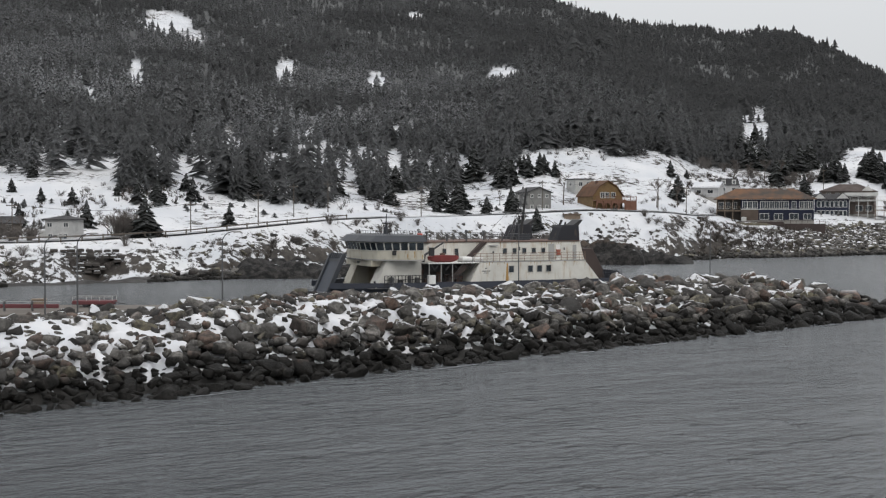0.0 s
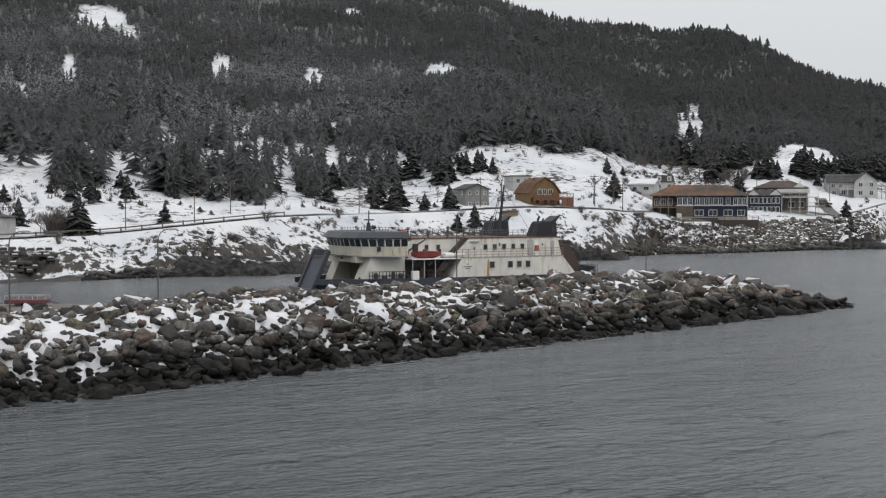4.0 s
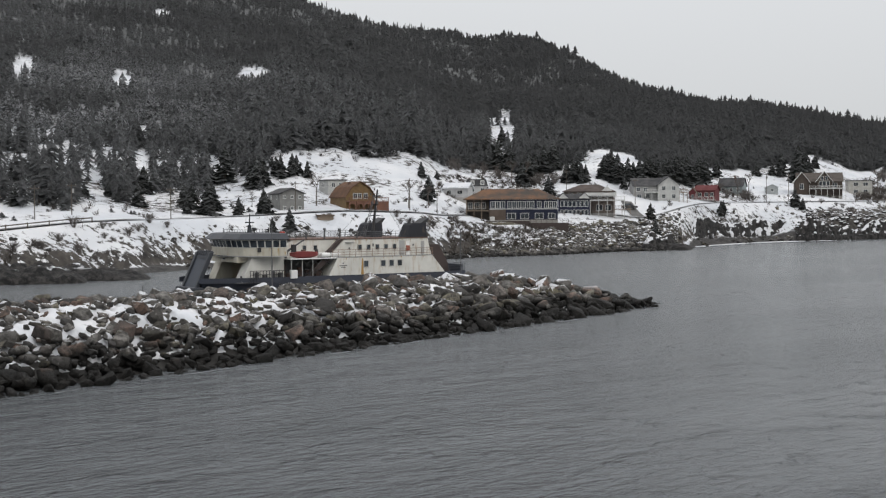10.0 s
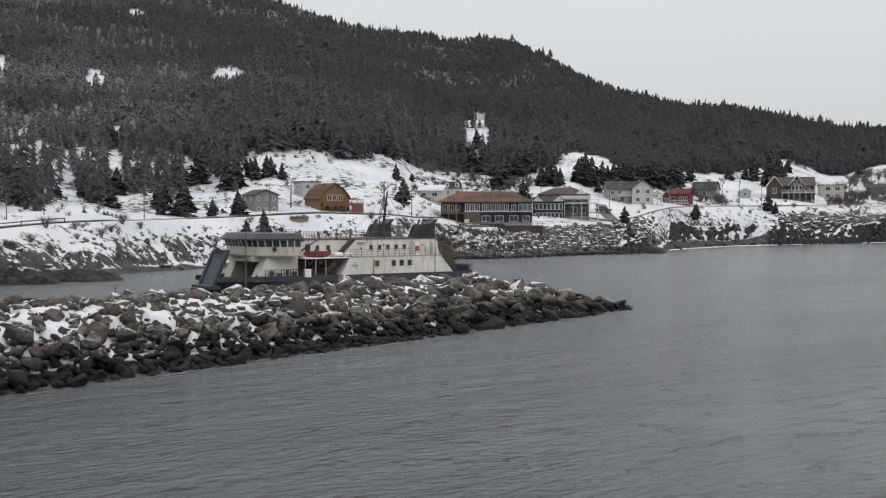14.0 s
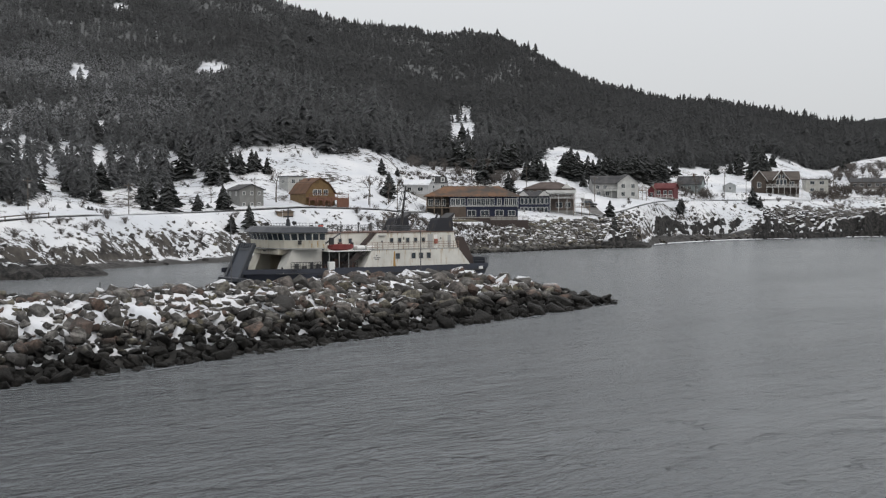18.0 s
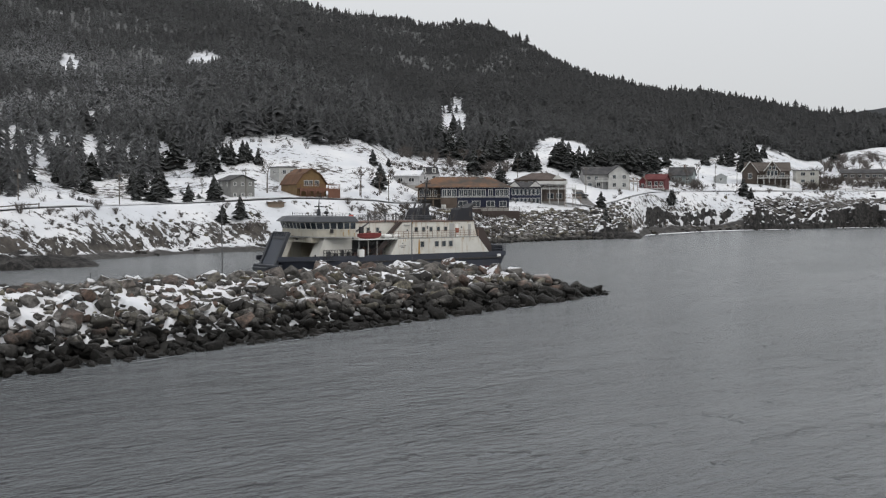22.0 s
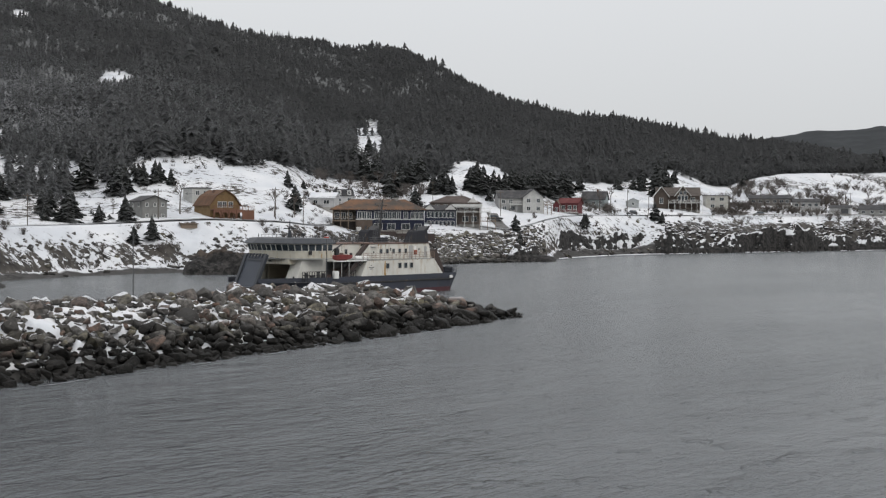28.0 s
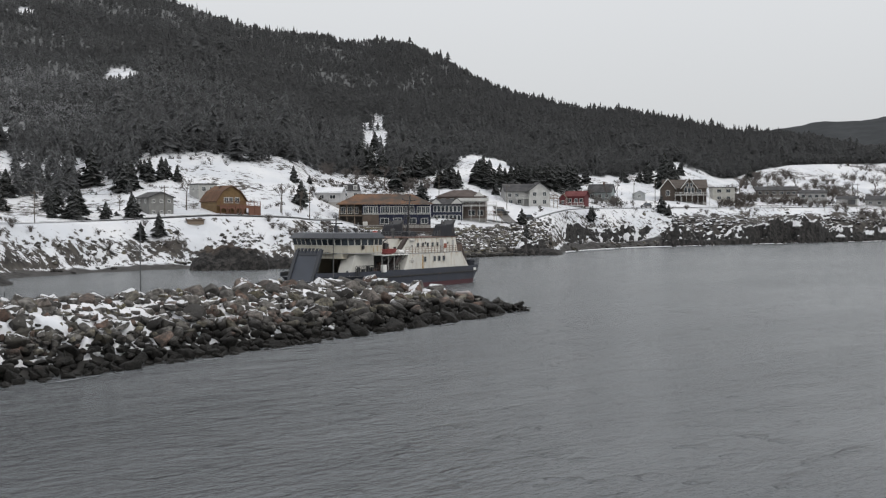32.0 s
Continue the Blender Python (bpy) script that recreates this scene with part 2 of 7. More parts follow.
RED = painted("red paint", (0.42, 0.06, 0.04), 0.5, (0.2, 0.05, 0.03), 0.4)
BLACK = painted("black paint", (0.02, 0.02, 0.022), 0.6)

# ---- shared mesh helpers ----
def mesh_from(name, verts, faces, material, smooth=False):
    me = bpy.data.meshes.new(name)
    me.from_pydata([tuple(v) for v in verts], [], [tuple(q) for q in faces])
    me.materials.append(material)
    if smooth:
        me.polygons.foreach_set("use_smooth", np.ones(len(me.polygons), dtype=bool))
    me.update()
    return me


def big_mesh(name, verts, faces, material, smooth=False):
    """verts n x 3, faces m x k, all of one size."""
    me = bpy.data.meshes.new(name)
    n, (m, k) = len(verts), faces.shape
    me.vertices.add(n)
    me.vertices.foreach_set("co", np.ascontiguousarray(verts, dtype=np.float32).ravel())
    me.loops.add(m * k)
    me.loops.foreach_set("vertex_index", np.ascontiguousarray(faces, dtype=np.int32).ravel())
    me.polygons.add(m)
    me.polygons.foreach_set("loop_start", np.arange(0, m * k, k, dtype=np.int32))
    me.polygons.foreach_set("loop_total", np.full(m, k, dtype=np.int32))
    if smooth:
        me.polygons.foreach_set("use_smooth", np.ones(m, dtype=bool))
    me.materials.append(material)
    me.update(calc_edges=True)
    me.validate()
    return me


def point_colours(me, name, rgb):
    a = me.color_attributes.new(name, "FLOAT_COLOR", "POINT")
    a.data.foreach_set("color", np.concatenate([rgb, np.ones((len(rgb), 1))], 1).astype(np.float32).ravel())


rng = np.random.default_rng(7)


def value_noise(x, y, seed=0):
    """Smooth noise in 0..1 on a unit lattice."""
    xi, yi = np.floor(x).astype(np.int64), np.floor(y).astype(np.int64)
    fx, fy = x - xi, y - yi
    fx, fy = fx * fx * (3 - 2 * fx), fy * fy * (3 - 2 * fy)

    def lattice(a, b):
        h = (a * 374761393 + b * 668265263 + seed * 1442695041) & 0x7FFFFFFF
        h = ((h ^ (h >> 13)) * 1274126177) & 0x7FFFFFFF
        return ((h ^ (h >> 16)) & 0xFFFF) / 65535.0

    return (lattice(xi, yi) * (1 - fx) + lattice(xi + 1, yi) * fx) * (1 - fy) + (lattice(xi, yi + 1) * (1 - fx) + lattice(xi + 1, yi + 1) * fx) * fy


def fractal(x, y, size, octaves=4, seed=0):
    total, amp = 0.0, 0.5
    for k in range(octaves):
        total = total + amp * value_noise(x / size * 2**k, y / size * 2**k, seed + k)
        amp *= 0.5
    return total


# ---- the coast: bearing from the quay (degrees) against range of the waterline, and rise of the bank, wood edge and ridge ----
SHORE = ((-45, 150), (-30, 166), (-19.5, 177), (-12.3, 185), (-8.6, 192), (-2.7, 214), (1.3, 234), (5.7, 247), (10.4, 257), (12.4, 269), (16.7, 288), (18.7, 303), (21.6, 318), (23.0, 352), (25.4, 388), (29.2, 422), (32.8, 455), (36.6, 500), (45, 590))
BANK = ((-45, -1.5), (-19.5, -1.46), (-16, -1.39), (-12.3, -1.21), (-8.6, -0.84), (-4.7, -0.45), (-0.9, -0.33), (2.7, -0.23), (6.8, -0.05), (10.4, -0.15), (13.1, -0.60), (13.9, -0.78), (15.8, -0.78), (16.5, -0.62), (20.3, -0.50), (22.8, 0.22), (25.4, 0.25), (30.4, 0.25), (45, 0.3))
EDGE = ((-45, 1.0), (-19.5, 0.9), (-16, 1.2), (-12.3, 1.4), (-8.6, 1.0), (-4.7, 1.3), (-2.2, 1.0), (0.4, 1.25), (2.5, 1.9), (3.6, 2.8), (6.8, 2.8), (10.2, 2.5), (11.0, 1.9), (12.0, 1.5), (15.5, 1.5), (17.0, 1.75), (17.9, 2.35), (19.8, 2.35), (20.6, 1.85), (22.8, 1.6), (23.6, 1.7), (25.4, 1.65), (26.8, 1.9), (27.9, 2.1), (28.7, 1.9), (29.2, 1.5), (30.3, 1.45), (31.2, 1.9), (32.8, 2.12), (36.8, 2.2), (45, 2.2))
RIDGE = ((-45, 9.38), (-25, 11.68), (-12, 12.08), (0, 10.78), (5.8, 9.18), (8.1, 8.38), (10.6, 8.14), (13.1, 7.90), (15.5, 7.62), (16.7, 7.26), (18.0, 6.52), (19.3, 5.77), (21.1, 5.12), (23.5, 4.67), (25.4, 4.54), (27.9, 4.12), (30.4, 3.58), (33.3, 3.30), (35.2, 2.73), (37, 2.43), (45, 2.28))
RIDGE_R = ((-45, 900), (0, 1050), (12, 1000), (18, 900), (22, 800), (30, 860), (37, 900), (45, 900))


def table(rows, a):
    return np.interp(a, [q[0] for q in rows], [q[1] for q in rows])


def smooth_table(rows, a, w=0.6):
    return (table(rows, a - w) + 2 * table(rows, a) + table(rows, a + w)) / 4


def coast_ranges(a):
    w = smooth_table(SHORE, a, 0.4)
    w = w + 5.0 * (fractal(a * 1.1, a * 0 + 3.3, 1.0, 3, 5) - 0.45)
    b = w * 1.07 + 6
    e = w * 1.30 + 30
    return w, b, e, smooth_table(RIDGE_R, a)


def land_height(a, r):
    """Height over the water at bearing a (degrees) and range r."""
    w, b, e, s = coast_ranges(a)
    x, y = r * np.sin(np.radians(a)), r * np.cos(np.radians(a))
    tb, te, ts = (np.tan(np.radians(smooth_table(t, a))) for t in (BANK, EDGE, RIDGE))
    zb = EYE[2] + b * tb
    k = np.clip((r - w) / (b - w), 0, 1)
    rough = fractal(x, y, 7.0, 4, 11) - 0.47
    soft = np.where(k < 0.3, k * 0.35, 0.105 + 0.895 * (np.clip(k - 0.3, 0, 1) / 0.7) ** 0.8)
    steep = np.clip(k / 0.22, 0, 1) ** 1.5 * 0.52 + 0.48 * np.clip((k - 0.25) / 0.75, 0, 1)
    crag = np.interp(a, (21, 22.3, 26.6, 27.6, 45), (0.0, 0.15, 0.15, 1.0, 1.0))
    bank = zb * (soft + (steep - soft) * crag) + rough * 3.2 * np.sin(np.pi * np.clip(k, 0, 1)) ** 0.7
    k2 = np.clip((r - b) / (e - b), 0, 1)
    shelf = EYE[2] + r * (tb + (te - tb) * (k2 * k2 * (2 - k2) * 0.7 + 0.3 * k2)) + (fractal(x, y, 16.0, 3, 21) - 0.44) * 2.2 * np.sin(np.pi * k2)
    k3 = np.clip((r - e) / (s - e), 0, 1)
    hill = EYE[2] + r * (te + (ts - te) * k3**0.85) + (fractal(x, y, 90.0, 4, 31) - 0.47) * 16 * np.sin(np.pi * k3)
    back = EYE[2] + s * ts - (r - s) * 0.22
    z = np.where(r < w, -(w - r) * 0.12, np.where(r < b, bank, np.where(r < e, shelf, np.where(r < s, hill, back))))
    return np.where(r >= w, np.maximum(z, 0.02), z)


def at(a, r, lift=0.0):
    """The place on the land at a bearing and range."""
    return Vector((r * math.sin(radians(a)), r * math.cos(radians(a)), float(land_height(np.array([a], float), np.array([r], float))[0]) + lift))


# open snow in the wood: bearing, share of the way from wood edge to ridge, half widths
GLADES = ((-12.4, 0.61, 1.25, 0.030), (-11.2, 0.565, 0.5, 0.02), (-7.1, 0.455, 0.6, 0.030), (2.7, 0.433, 0.75, 0.036), (14.0, 0.21, 0.85, 0.15), (-15.7, 0.295, 0.6, 0.024),
          (-3.0, 0.405, 0.5, 0.03), (-6.05, 0.185, 0.35, 0.022), (-2.3, 0.085, 0.25, 0.03), (-2.15, 0.195, 0.35, 0.028), (-1.3, 0.735, 0.4, 0.014), (-13.7, 0.37, 0.35, 0.05),
          (12.9, 0.99, 0.9, 0.018), (18.4, 0.02, 0.8, 0.05), (19.6, 0.01, 0.6, 0.05), (27.4, 0.03, 0.7, 0.03), (-17.0, 0.09, 0.5, 0.03))


def wood_share(a, r):
    """0 open, 1 full wood."""
    w, b, e, s = coast_ranges(a)
    x, y = r * np.sin(np.radians(a)), r * np.cos(np.radians(a))
    k = (r - e) / (s - e)
    low = np.interp(a, (-9.5, -7, 0, 1.5), (-0.01, 0.03, 0.03, 0))
    f = np.clip((k + low + np.interp(a, (-9.5, -7, 2, 4), (0.12, 0.26, 0.26, 0.16)) * (fractal(x, y, 26.0, 4, 41) - 0.47)) / (np.interp(a, (-4, 4), (0.06, 0.015)) + 1.6 * np.maximum(low, 0)), 0, 1)
    for ga, gk, ha, hk in GLADES:
        d = ((a - ga) / ha) ** 2 * 1.4 + ((k - gk) / (hk * 1.35)) ** 2 + (fractal(x, y, 14.0, 3, 47) - 0.45) * 2.0
        f = np.where(k > 0, f * np.where(d < 0.6, 0.02, np.clip((d - 0.75) * 1.1, 0.16, 1)), f)
    return f


def build_land():
    az = np.linspace(-44, 44, 700)
    steps = np.concatenate([np.linspace(-0.25, 0, 8)[:-1], np.linspace(0, 1, 40)[:-1], np.linspace(1, 2, 60)[:-1], np.linspace(2, 3, 90)[:-1], np.linspace(3, 3.6, 14)])
    A = np.repeat(az[:, None], len(steps), 1)
    w, b, e, s = coast_ranges(az)
    knots = np.stack([w, b, e, s, s * 1.5], 1)
    R = np.where(steps < 0, w[:, None] + steps * 90, 0)
    for i in range(4):
        k = np.clip(steps - i, 0, 1)[None, :]
        R = np.where((steps >= i)[None, :], knots[:, i:i + 1] + (knots[:, i + 1:i + 2] - knots[:, i:i + 1]) * k, R)
    Z = land_height(A.ravel(), R.ravel()).reshape(A.shape)
    X, Y = R * np.sin(np.radians(A)), R * np.cos(np.radians(A))
    n, m = A.shape
    i = np.arange(n * m).reshape(n, m)
    quads = np.stack([i[:-1, :-1], i[1:, :-1], i[1:, 1:], i[:-1, 1:]], -1).reshape(-1, 4)[:, ::-1]
    me = big_mesh("hillside", np.stack([X, Y, Z], -1).reshape(-1, 3), quads, LAND, True)
    k = (R - w[:, None]) / (b - w)[:, None]
    bank = np.clip((k + 0.05) * 12, 0, 1) * np.clip((1.12 - k) * 8, 0, 1)
    wide = np.interp(az, (-25, -14, -9, -3, 0, 5, 8, 11, 20, 22.2, 23, 26.5, 27.5, 44), (0.20, 0.22, 0.26, 0.25, 0.22, 0.21, 0.18, 0.16, 0.10, 0.12, 0.32, 0.30, 0.08, 0.08))[:, None]
    beach = np.clip((wide + 0.12 * (fractal(X, Y, 9.0, 3, 3) - 0.45) - k) * 34, 0, 1)
    wood = wood_share(A.ravel(), R.ravel()).reshape(A.shape) * np.interp(R, (400, 540), (0.3, 1.0))
    point_colours(me, "zone", np.stack([bank, wood, beach], -1).reshape(-1, 3))
    # rock and scrub: scattered at the village, thick below the blue house, black cliffs to the east
    much = np.interp(az, (-25, -12, -9, -5, -1, 1.5, 5, 9, 12, 20.5, 22, 25.5, 27, 44), (0.34, 0.34, 0.44, 0.38, 0.31, 0.25, 0.24, 0.20, 0.45, 0.40, 0.12, 0.14, 0.26, 0.26))[:, None]
    low = np.clip(1.25 - k * 1.1, 0, 1)
    cliff = np.interp(az, (20, 22, 27, 28, 44), (0.2, 0.25, 0.25, 1.0, 1.0))[:, None] * np.clip((0.75 - k) * 5, 0, 1)
    point_colours(me, "bare", np.clip(np.stack([much * (0.55 + 0.6 * low) + cliff * 0.45, cliff, np.interp(az, (28.5, 30.5, 44), (0, 1, 1))[:, None] * np.clip((k - 0.5) * 4, 0, 1)], -1), 0, 1).reshape(-1, 3))
    land = tagged(new("ground", me), "snow-covered coastal hillside with rocky bank and woods", "hillside", kind="structure")
    return land


build_land()

# far ridge across the bay, beyond the end of the near hill
def build_far_ridge():
    az = np.linspace(24, 60, 160)
    el = np.interp(az, (24, 31, 32.8, 34.7, 36.7, 45, 60), (2.5, 3.7, 3.86, 4.0, 4.12, 4.4, 3.0)) + 0.05 * (fractal(az, az * 0, 0.5, 3, 9) - 0.45)
    rows = []
    for k in np.linspace(0, 1, 12):
        r = 1250 + 900 * k
        z = EYE[2] + r * np.tan(np.radians(0.2 + (el - 0.2) * k**0.7)) if k else az * 0 - 3
        rows.append(np.stack([r * np.sin(np.radians(az)), r * np.cos(np.radians(az)), z + (fractal(az * 40, az * 0 + k * 300, 40, 3, 5) - 0.45) * 12 * k], -1))
    V = np.stack(rows, 1)
    n, m = V.shape[:2]
    i = np.arange(n * m).reshape(n, m)
    quads = np.stack([i[:-1, :-1], i[1:, :-1], i[1:, 1:], i[:-1, 1:]], -1).reshape(-1, 4)[:, ::-1]
    s = Shade("far wooded ridge", 0.9, spec=0.1)
    s.colour(s.mix(s.ramp(s.noise(0.02, 6, 0.7), 0.35, 0.7), (0.026, 0.029, 0.031), (0.042, 0.045, 0.048)))
    tagged(new("backdrop", big_mesh("far_ridge", V.reshape(-1, 3), quads, s.m, True)), "distant wooded ridge across the bay", "hill", kind="structure")


build_far_ridge()


def conifer_template(seed, layers, sides):
    """A unit conifer: ragged whorls of boughs with deep notches round a stem, leaning a little; returns verts and triangles."""
    g = np.random.default_rng(seed)
    V, F = [], []
    slim, lean = g.uniform(0.75, 1.2), g.normal(0, 0.02, 2)
    for k in range(layers):
        f = k / layers
        lo, hi = 0.06 + 0.86 * f, min(1.0, 0.06 + 0.86 * (k + g.uniform(1.3, 1.9)) / layers)
        rad = (0.25 * slim * (1 - f) ** 0.8 + 0.014) * g.uniform(0.7, 1.2)
        c, turn = len(V), g.uniform(0, 6.28)
        V.append((lean[0] * hi, lean[1] * hi, hi))
        for j in range(sides):
            t = turn + 2 * math.pi * (j + g.uniform(-0.35, 0.35)) / sides
            q = rad * (g.uniform(0.85, 1.5) if j % 2 else g.uniform(0.2, 0.6))
            V.append((q * math.cos(t) + lean[0] * lo, q * math.sin(t) + lean[1] * lo, lo + g.uniform(-0.05, 0.05) + (-0.02 if j % 2 else 0.07)))
        F += [(c, c + 1 + j, c + 1 + (j + 1) % sides) for j in range(sides)]
    return np.array(V), np.array(F)


def stand_of_trees(name, a, r, h, wide, templates, material, label):
    """Many conifers as one mesh, each turned and sized on its own."""
    z = land_height(a, r)
    spin, pick = rng.uniform(0, 6.28, len(a)), rng.integers(0, len(templates), len(a))
    VV, FF, base = [], [], 0
    for q, (v, f) in enumerate(templates):
        m = pick == q
        c, sn = np.cos(spin[m])[:, None], np.sin(spin[m])[:, None]
        X = (v[None, :, 0] * c - v[None, :, 1] * sn) * wide[m][:, None] + (r[m] * np.sin(np.radians(a[m])))[:, None]
        Y = (v[None, :, 0] * sn + v[None, :, 1] * c) * wide[m][:, None] + (r[m] * np.cos(np.radians(a[m])))[:, None]
        Z = v[None, :, 2] * h[m][:, None] + z[m][:, None] - 0.4
        VV.append(np.stack([X, Y, Z], -1).reshape(-1, 3))
        FF.append((f[None] + (np.arange(m.sum()) * len(v))[:, None, None] + base).reshape(-1, 3))
        base += m.sum() * len(v)
    V = np.concatenate(VV)
    me = big_mesh(name, V, np.concatenate(FF), material, True)
    bearing = np.degrees(np.arctan2(V[:, 0], V[:, 1]))
    dust = np.interp(bearing, (-26, -4, 3, 12, 43), (0.95, 0.85, 0.40, 0.12, 0.06)) * np.clip((fractal(V[:, 0], V[:, 1], 45.0, 3, 91) - 0.24) * 3.6, 0.2, 1) * np.interp(np.hypot(V[:, 0], V[:, 1]), (250, 340, 420, 520, 720), (0.25, 0.3, 0.9, 1.0, 0.4))
    point_colours(me, "dust", np.stack([dust, dust, dust], 1))
    return tagged(new(name, me), label, "forest", kind="stuff")


def build_forest():
    """The spruce wood over the hill, finer at its lower edge where single trees show."""
    n = 74000
    a = rng.uniform(-21, 38.5, n)
    w, b, e, s = coast_ranges(a)
    k = rng.uniform(-0.10, 1, n) * 1.02
    r = e + (s - e) * k
    keep = rng.uniform(0, 1, n) < wood_share(a, r)
    x, y = r * np.sin(np.radians(a)), r * np.cos(np.radians(a))
    thin = fractal(x, y, 60, 3, 77) + 0.6 * fractal(x, y, 17, 2, 78) + np.interp(k, (0.0, 0.12, 0.25), (0.16, 0.14, 0.0))
    keep &= rng.uniform(0, 1, n) < np.where(a < 1.5 + 3 * (fractal(a, k * 9, 1.0, 2, 4) - 0.4), np.clip(1.62 - 1.5 * thin, np.interp(k, (0.0, 0.12, 0.3, 0.45), (0.04, 0.06, 0.15, 0.9)), 1), 1)
    keep &= rng.uniform(0, 1, n) < np.interp(k, (0.10, 0.3), (0.55, 1.0))
    a, r, k, x, y = a[keep], r[keep], k[keep], x[keep], y[keep]
    # tongues of wood that come down towards the road: bearings, lowest share of the shelf, trees
    for t0, t1, foot, count in ((-6.9, -4.8, 0.16, 46), (-3.8, -2.5, 0.52, 26), (-1.3, 0.9, 0.5, 36), (2.1, 3.4, 0.42, 26), (-10.4, -8.2, 0.7, 30), (-14.5, -12.4, 0.74, 26)):
        ta = rng.uniform(t0, t1, count)
        _, tb, te, ts = coast_ranges(ta)
        tk = rng.uniform(np.interp(ta, (t0, (t0 + t1) / 2, t1), (0.85, foot, 0.8)), 1.05)
        tr = tb + (te - tb) * tk
        a, r, k = np.append(a, ta), np.append(r, tr), np.append(k, (tr - te) / (ts - te))
    x, y = r * np.sin(np.radians(a)), r * np.cos(np.radians(a))
    # groves of taller and of stunted trees
    grove = np.clip(0.55 + 1.0 * fractal(x, y, 38.0, 3, 88), 0.7, 1.35)
    h = np.exp(rng.normal(1.50, 0.30, len(a))) * grove * np.interp(k, (-0.06, 0.0, 0.10, 0.4, 1.0), (1.05, 1.5, 1.55, 1.0, 0.9))
    h = h * np.interp(a, (-5, 12), (1, 0.86)) * np.where(k < 0.3, np.interp(a, (11, 13.5, 16, 17.5, 30), (1, 1, 0.9, 0.68, 0.8)), 1)
    wide = rng.uniform(0.85, 1.35, len(a)) * h * (1 + np.interp(a, (-5, 12), (0, 0.35)) * np.clip((k + 0.12) / 0.35, 0, 1))
    # tall trees that stand out along the skyline, but for the bare summit
    crest = (k > 0.96) & (rng.uniform(0, 1, len(k)) < 0.13) & ((a < 10.5) | (a > 19.0))
    h, wide = np.where(crest, rng.uniform(4.4, 7.2, len(k)), h), np.where(crest, rng.uniform(3.4, 5.0, len(k)), wide)
    near = k < 0.10 + 0.2 * rng.uniform(0, 1, len(k)) ** 1.5
    mid = ~near & (k < 0.5)
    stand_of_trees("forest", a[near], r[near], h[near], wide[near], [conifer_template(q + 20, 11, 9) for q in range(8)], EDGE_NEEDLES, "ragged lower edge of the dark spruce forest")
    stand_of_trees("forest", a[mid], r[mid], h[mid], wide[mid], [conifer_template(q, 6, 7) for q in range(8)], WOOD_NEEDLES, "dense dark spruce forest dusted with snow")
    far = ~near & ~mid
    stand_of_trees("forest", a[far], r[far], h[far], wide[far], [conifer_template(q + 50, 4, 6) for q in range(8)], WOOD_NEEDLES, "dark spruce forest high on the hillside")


build_forest()

# ---- sea ----
def build_water():
    me = mesh_from("water", [(-4000, -4000, 0), (4000, -4000, 0), (4000, 4000, 0), (-4000, 4000, 0)], [(0, 1, 2, 3)], WATER)
    return tagged(new("water", me), "grey rippled harbour water under overcast sky", "water", kind="structure")


water = build_water()

# ---- small kit for building things out of parts ----
def box(lo, hi):
    (a, b, c), (d, e, f) = lo, hi
    v = [(a, b, c), (d, b, c), (d, e, c), (a, e, c), (a, b, f), (d, b, f), (d, e, f), (a, e, f)]
    return v, [(3, 2, 1, 0), (4, 5, 6, 7), (0, 1, 5, 4), (1, 2, 6, 5), (2, 3, 7, 6), (3, 0, 4, 7)]


def prism(outline, a, b, axis=1):
    """A solid between two planes: outline in the two other axes, extruded along one axis from a to b."""
    def put(p, q):
        return (q, p[0], p[1]) if axis == 0 else (p[0], q, p[1]) if axis == 1 else (p[0], p[1], q)
    n = len(outline)
    v = [put(p, a) for p in outline] + [put(p, b) for p in outline]
    return v, [tuple(range(n))[::-1], tuple(range(n, 2 * n))] + [(i, (i + 1) % n, n + (i + 1) % n, n + i) for i in range(n)]


def rod(p, q, r=0.03, r2=None, sides=6):
    p, q = Vector(p), Vector(q)
    r2 = r if r2 is None else r2
    turn = (q - p).to_track_quat("Z", "Y").to_matrix()
    ring = [Vector((math.cos(t * 2 * math.pi / sides), math.sin(t * 2 * math.pi / sides), 0)) for t in range(sides)]
    v = [tuple(p + turn @ (c * r)) for c in ring] + [tuple(q + turn @ (c * r2)) for c in ring]
    return v, [tuple(range(sides))[::-1], tuple(range(sides, 2 * sides))] + [(i, (i + 1) % sides, sides + (i + 1) % sides, sides + i) for i in range(sides)]


def loft(rings, closed=True):
    """Skin over rings of equal length; ends capped."""
    n, v, f = len(rings[0]), [], []
    for ring in rings:
        v += [tuple(p) for p in ring]
    for k in range(len(rings) - 1):
        for i in range(n if closed else n - 1):
            f.append((k * n + i, k * n + (i + 1) % n, (k + 1) * n + (i + 1) % n, (k + 1) * n + i))
    f += [tuple(range(n))[::-1], tuple(range((len(rings) - 1) * n, len(rings) * n))]
    return v, f


def joined(pieces):
    V, F = [], []
    for v, f in pieces:
        F += [tuple(i + len(V) for i in q) for q in f]
        V += list(v)
    return V, F


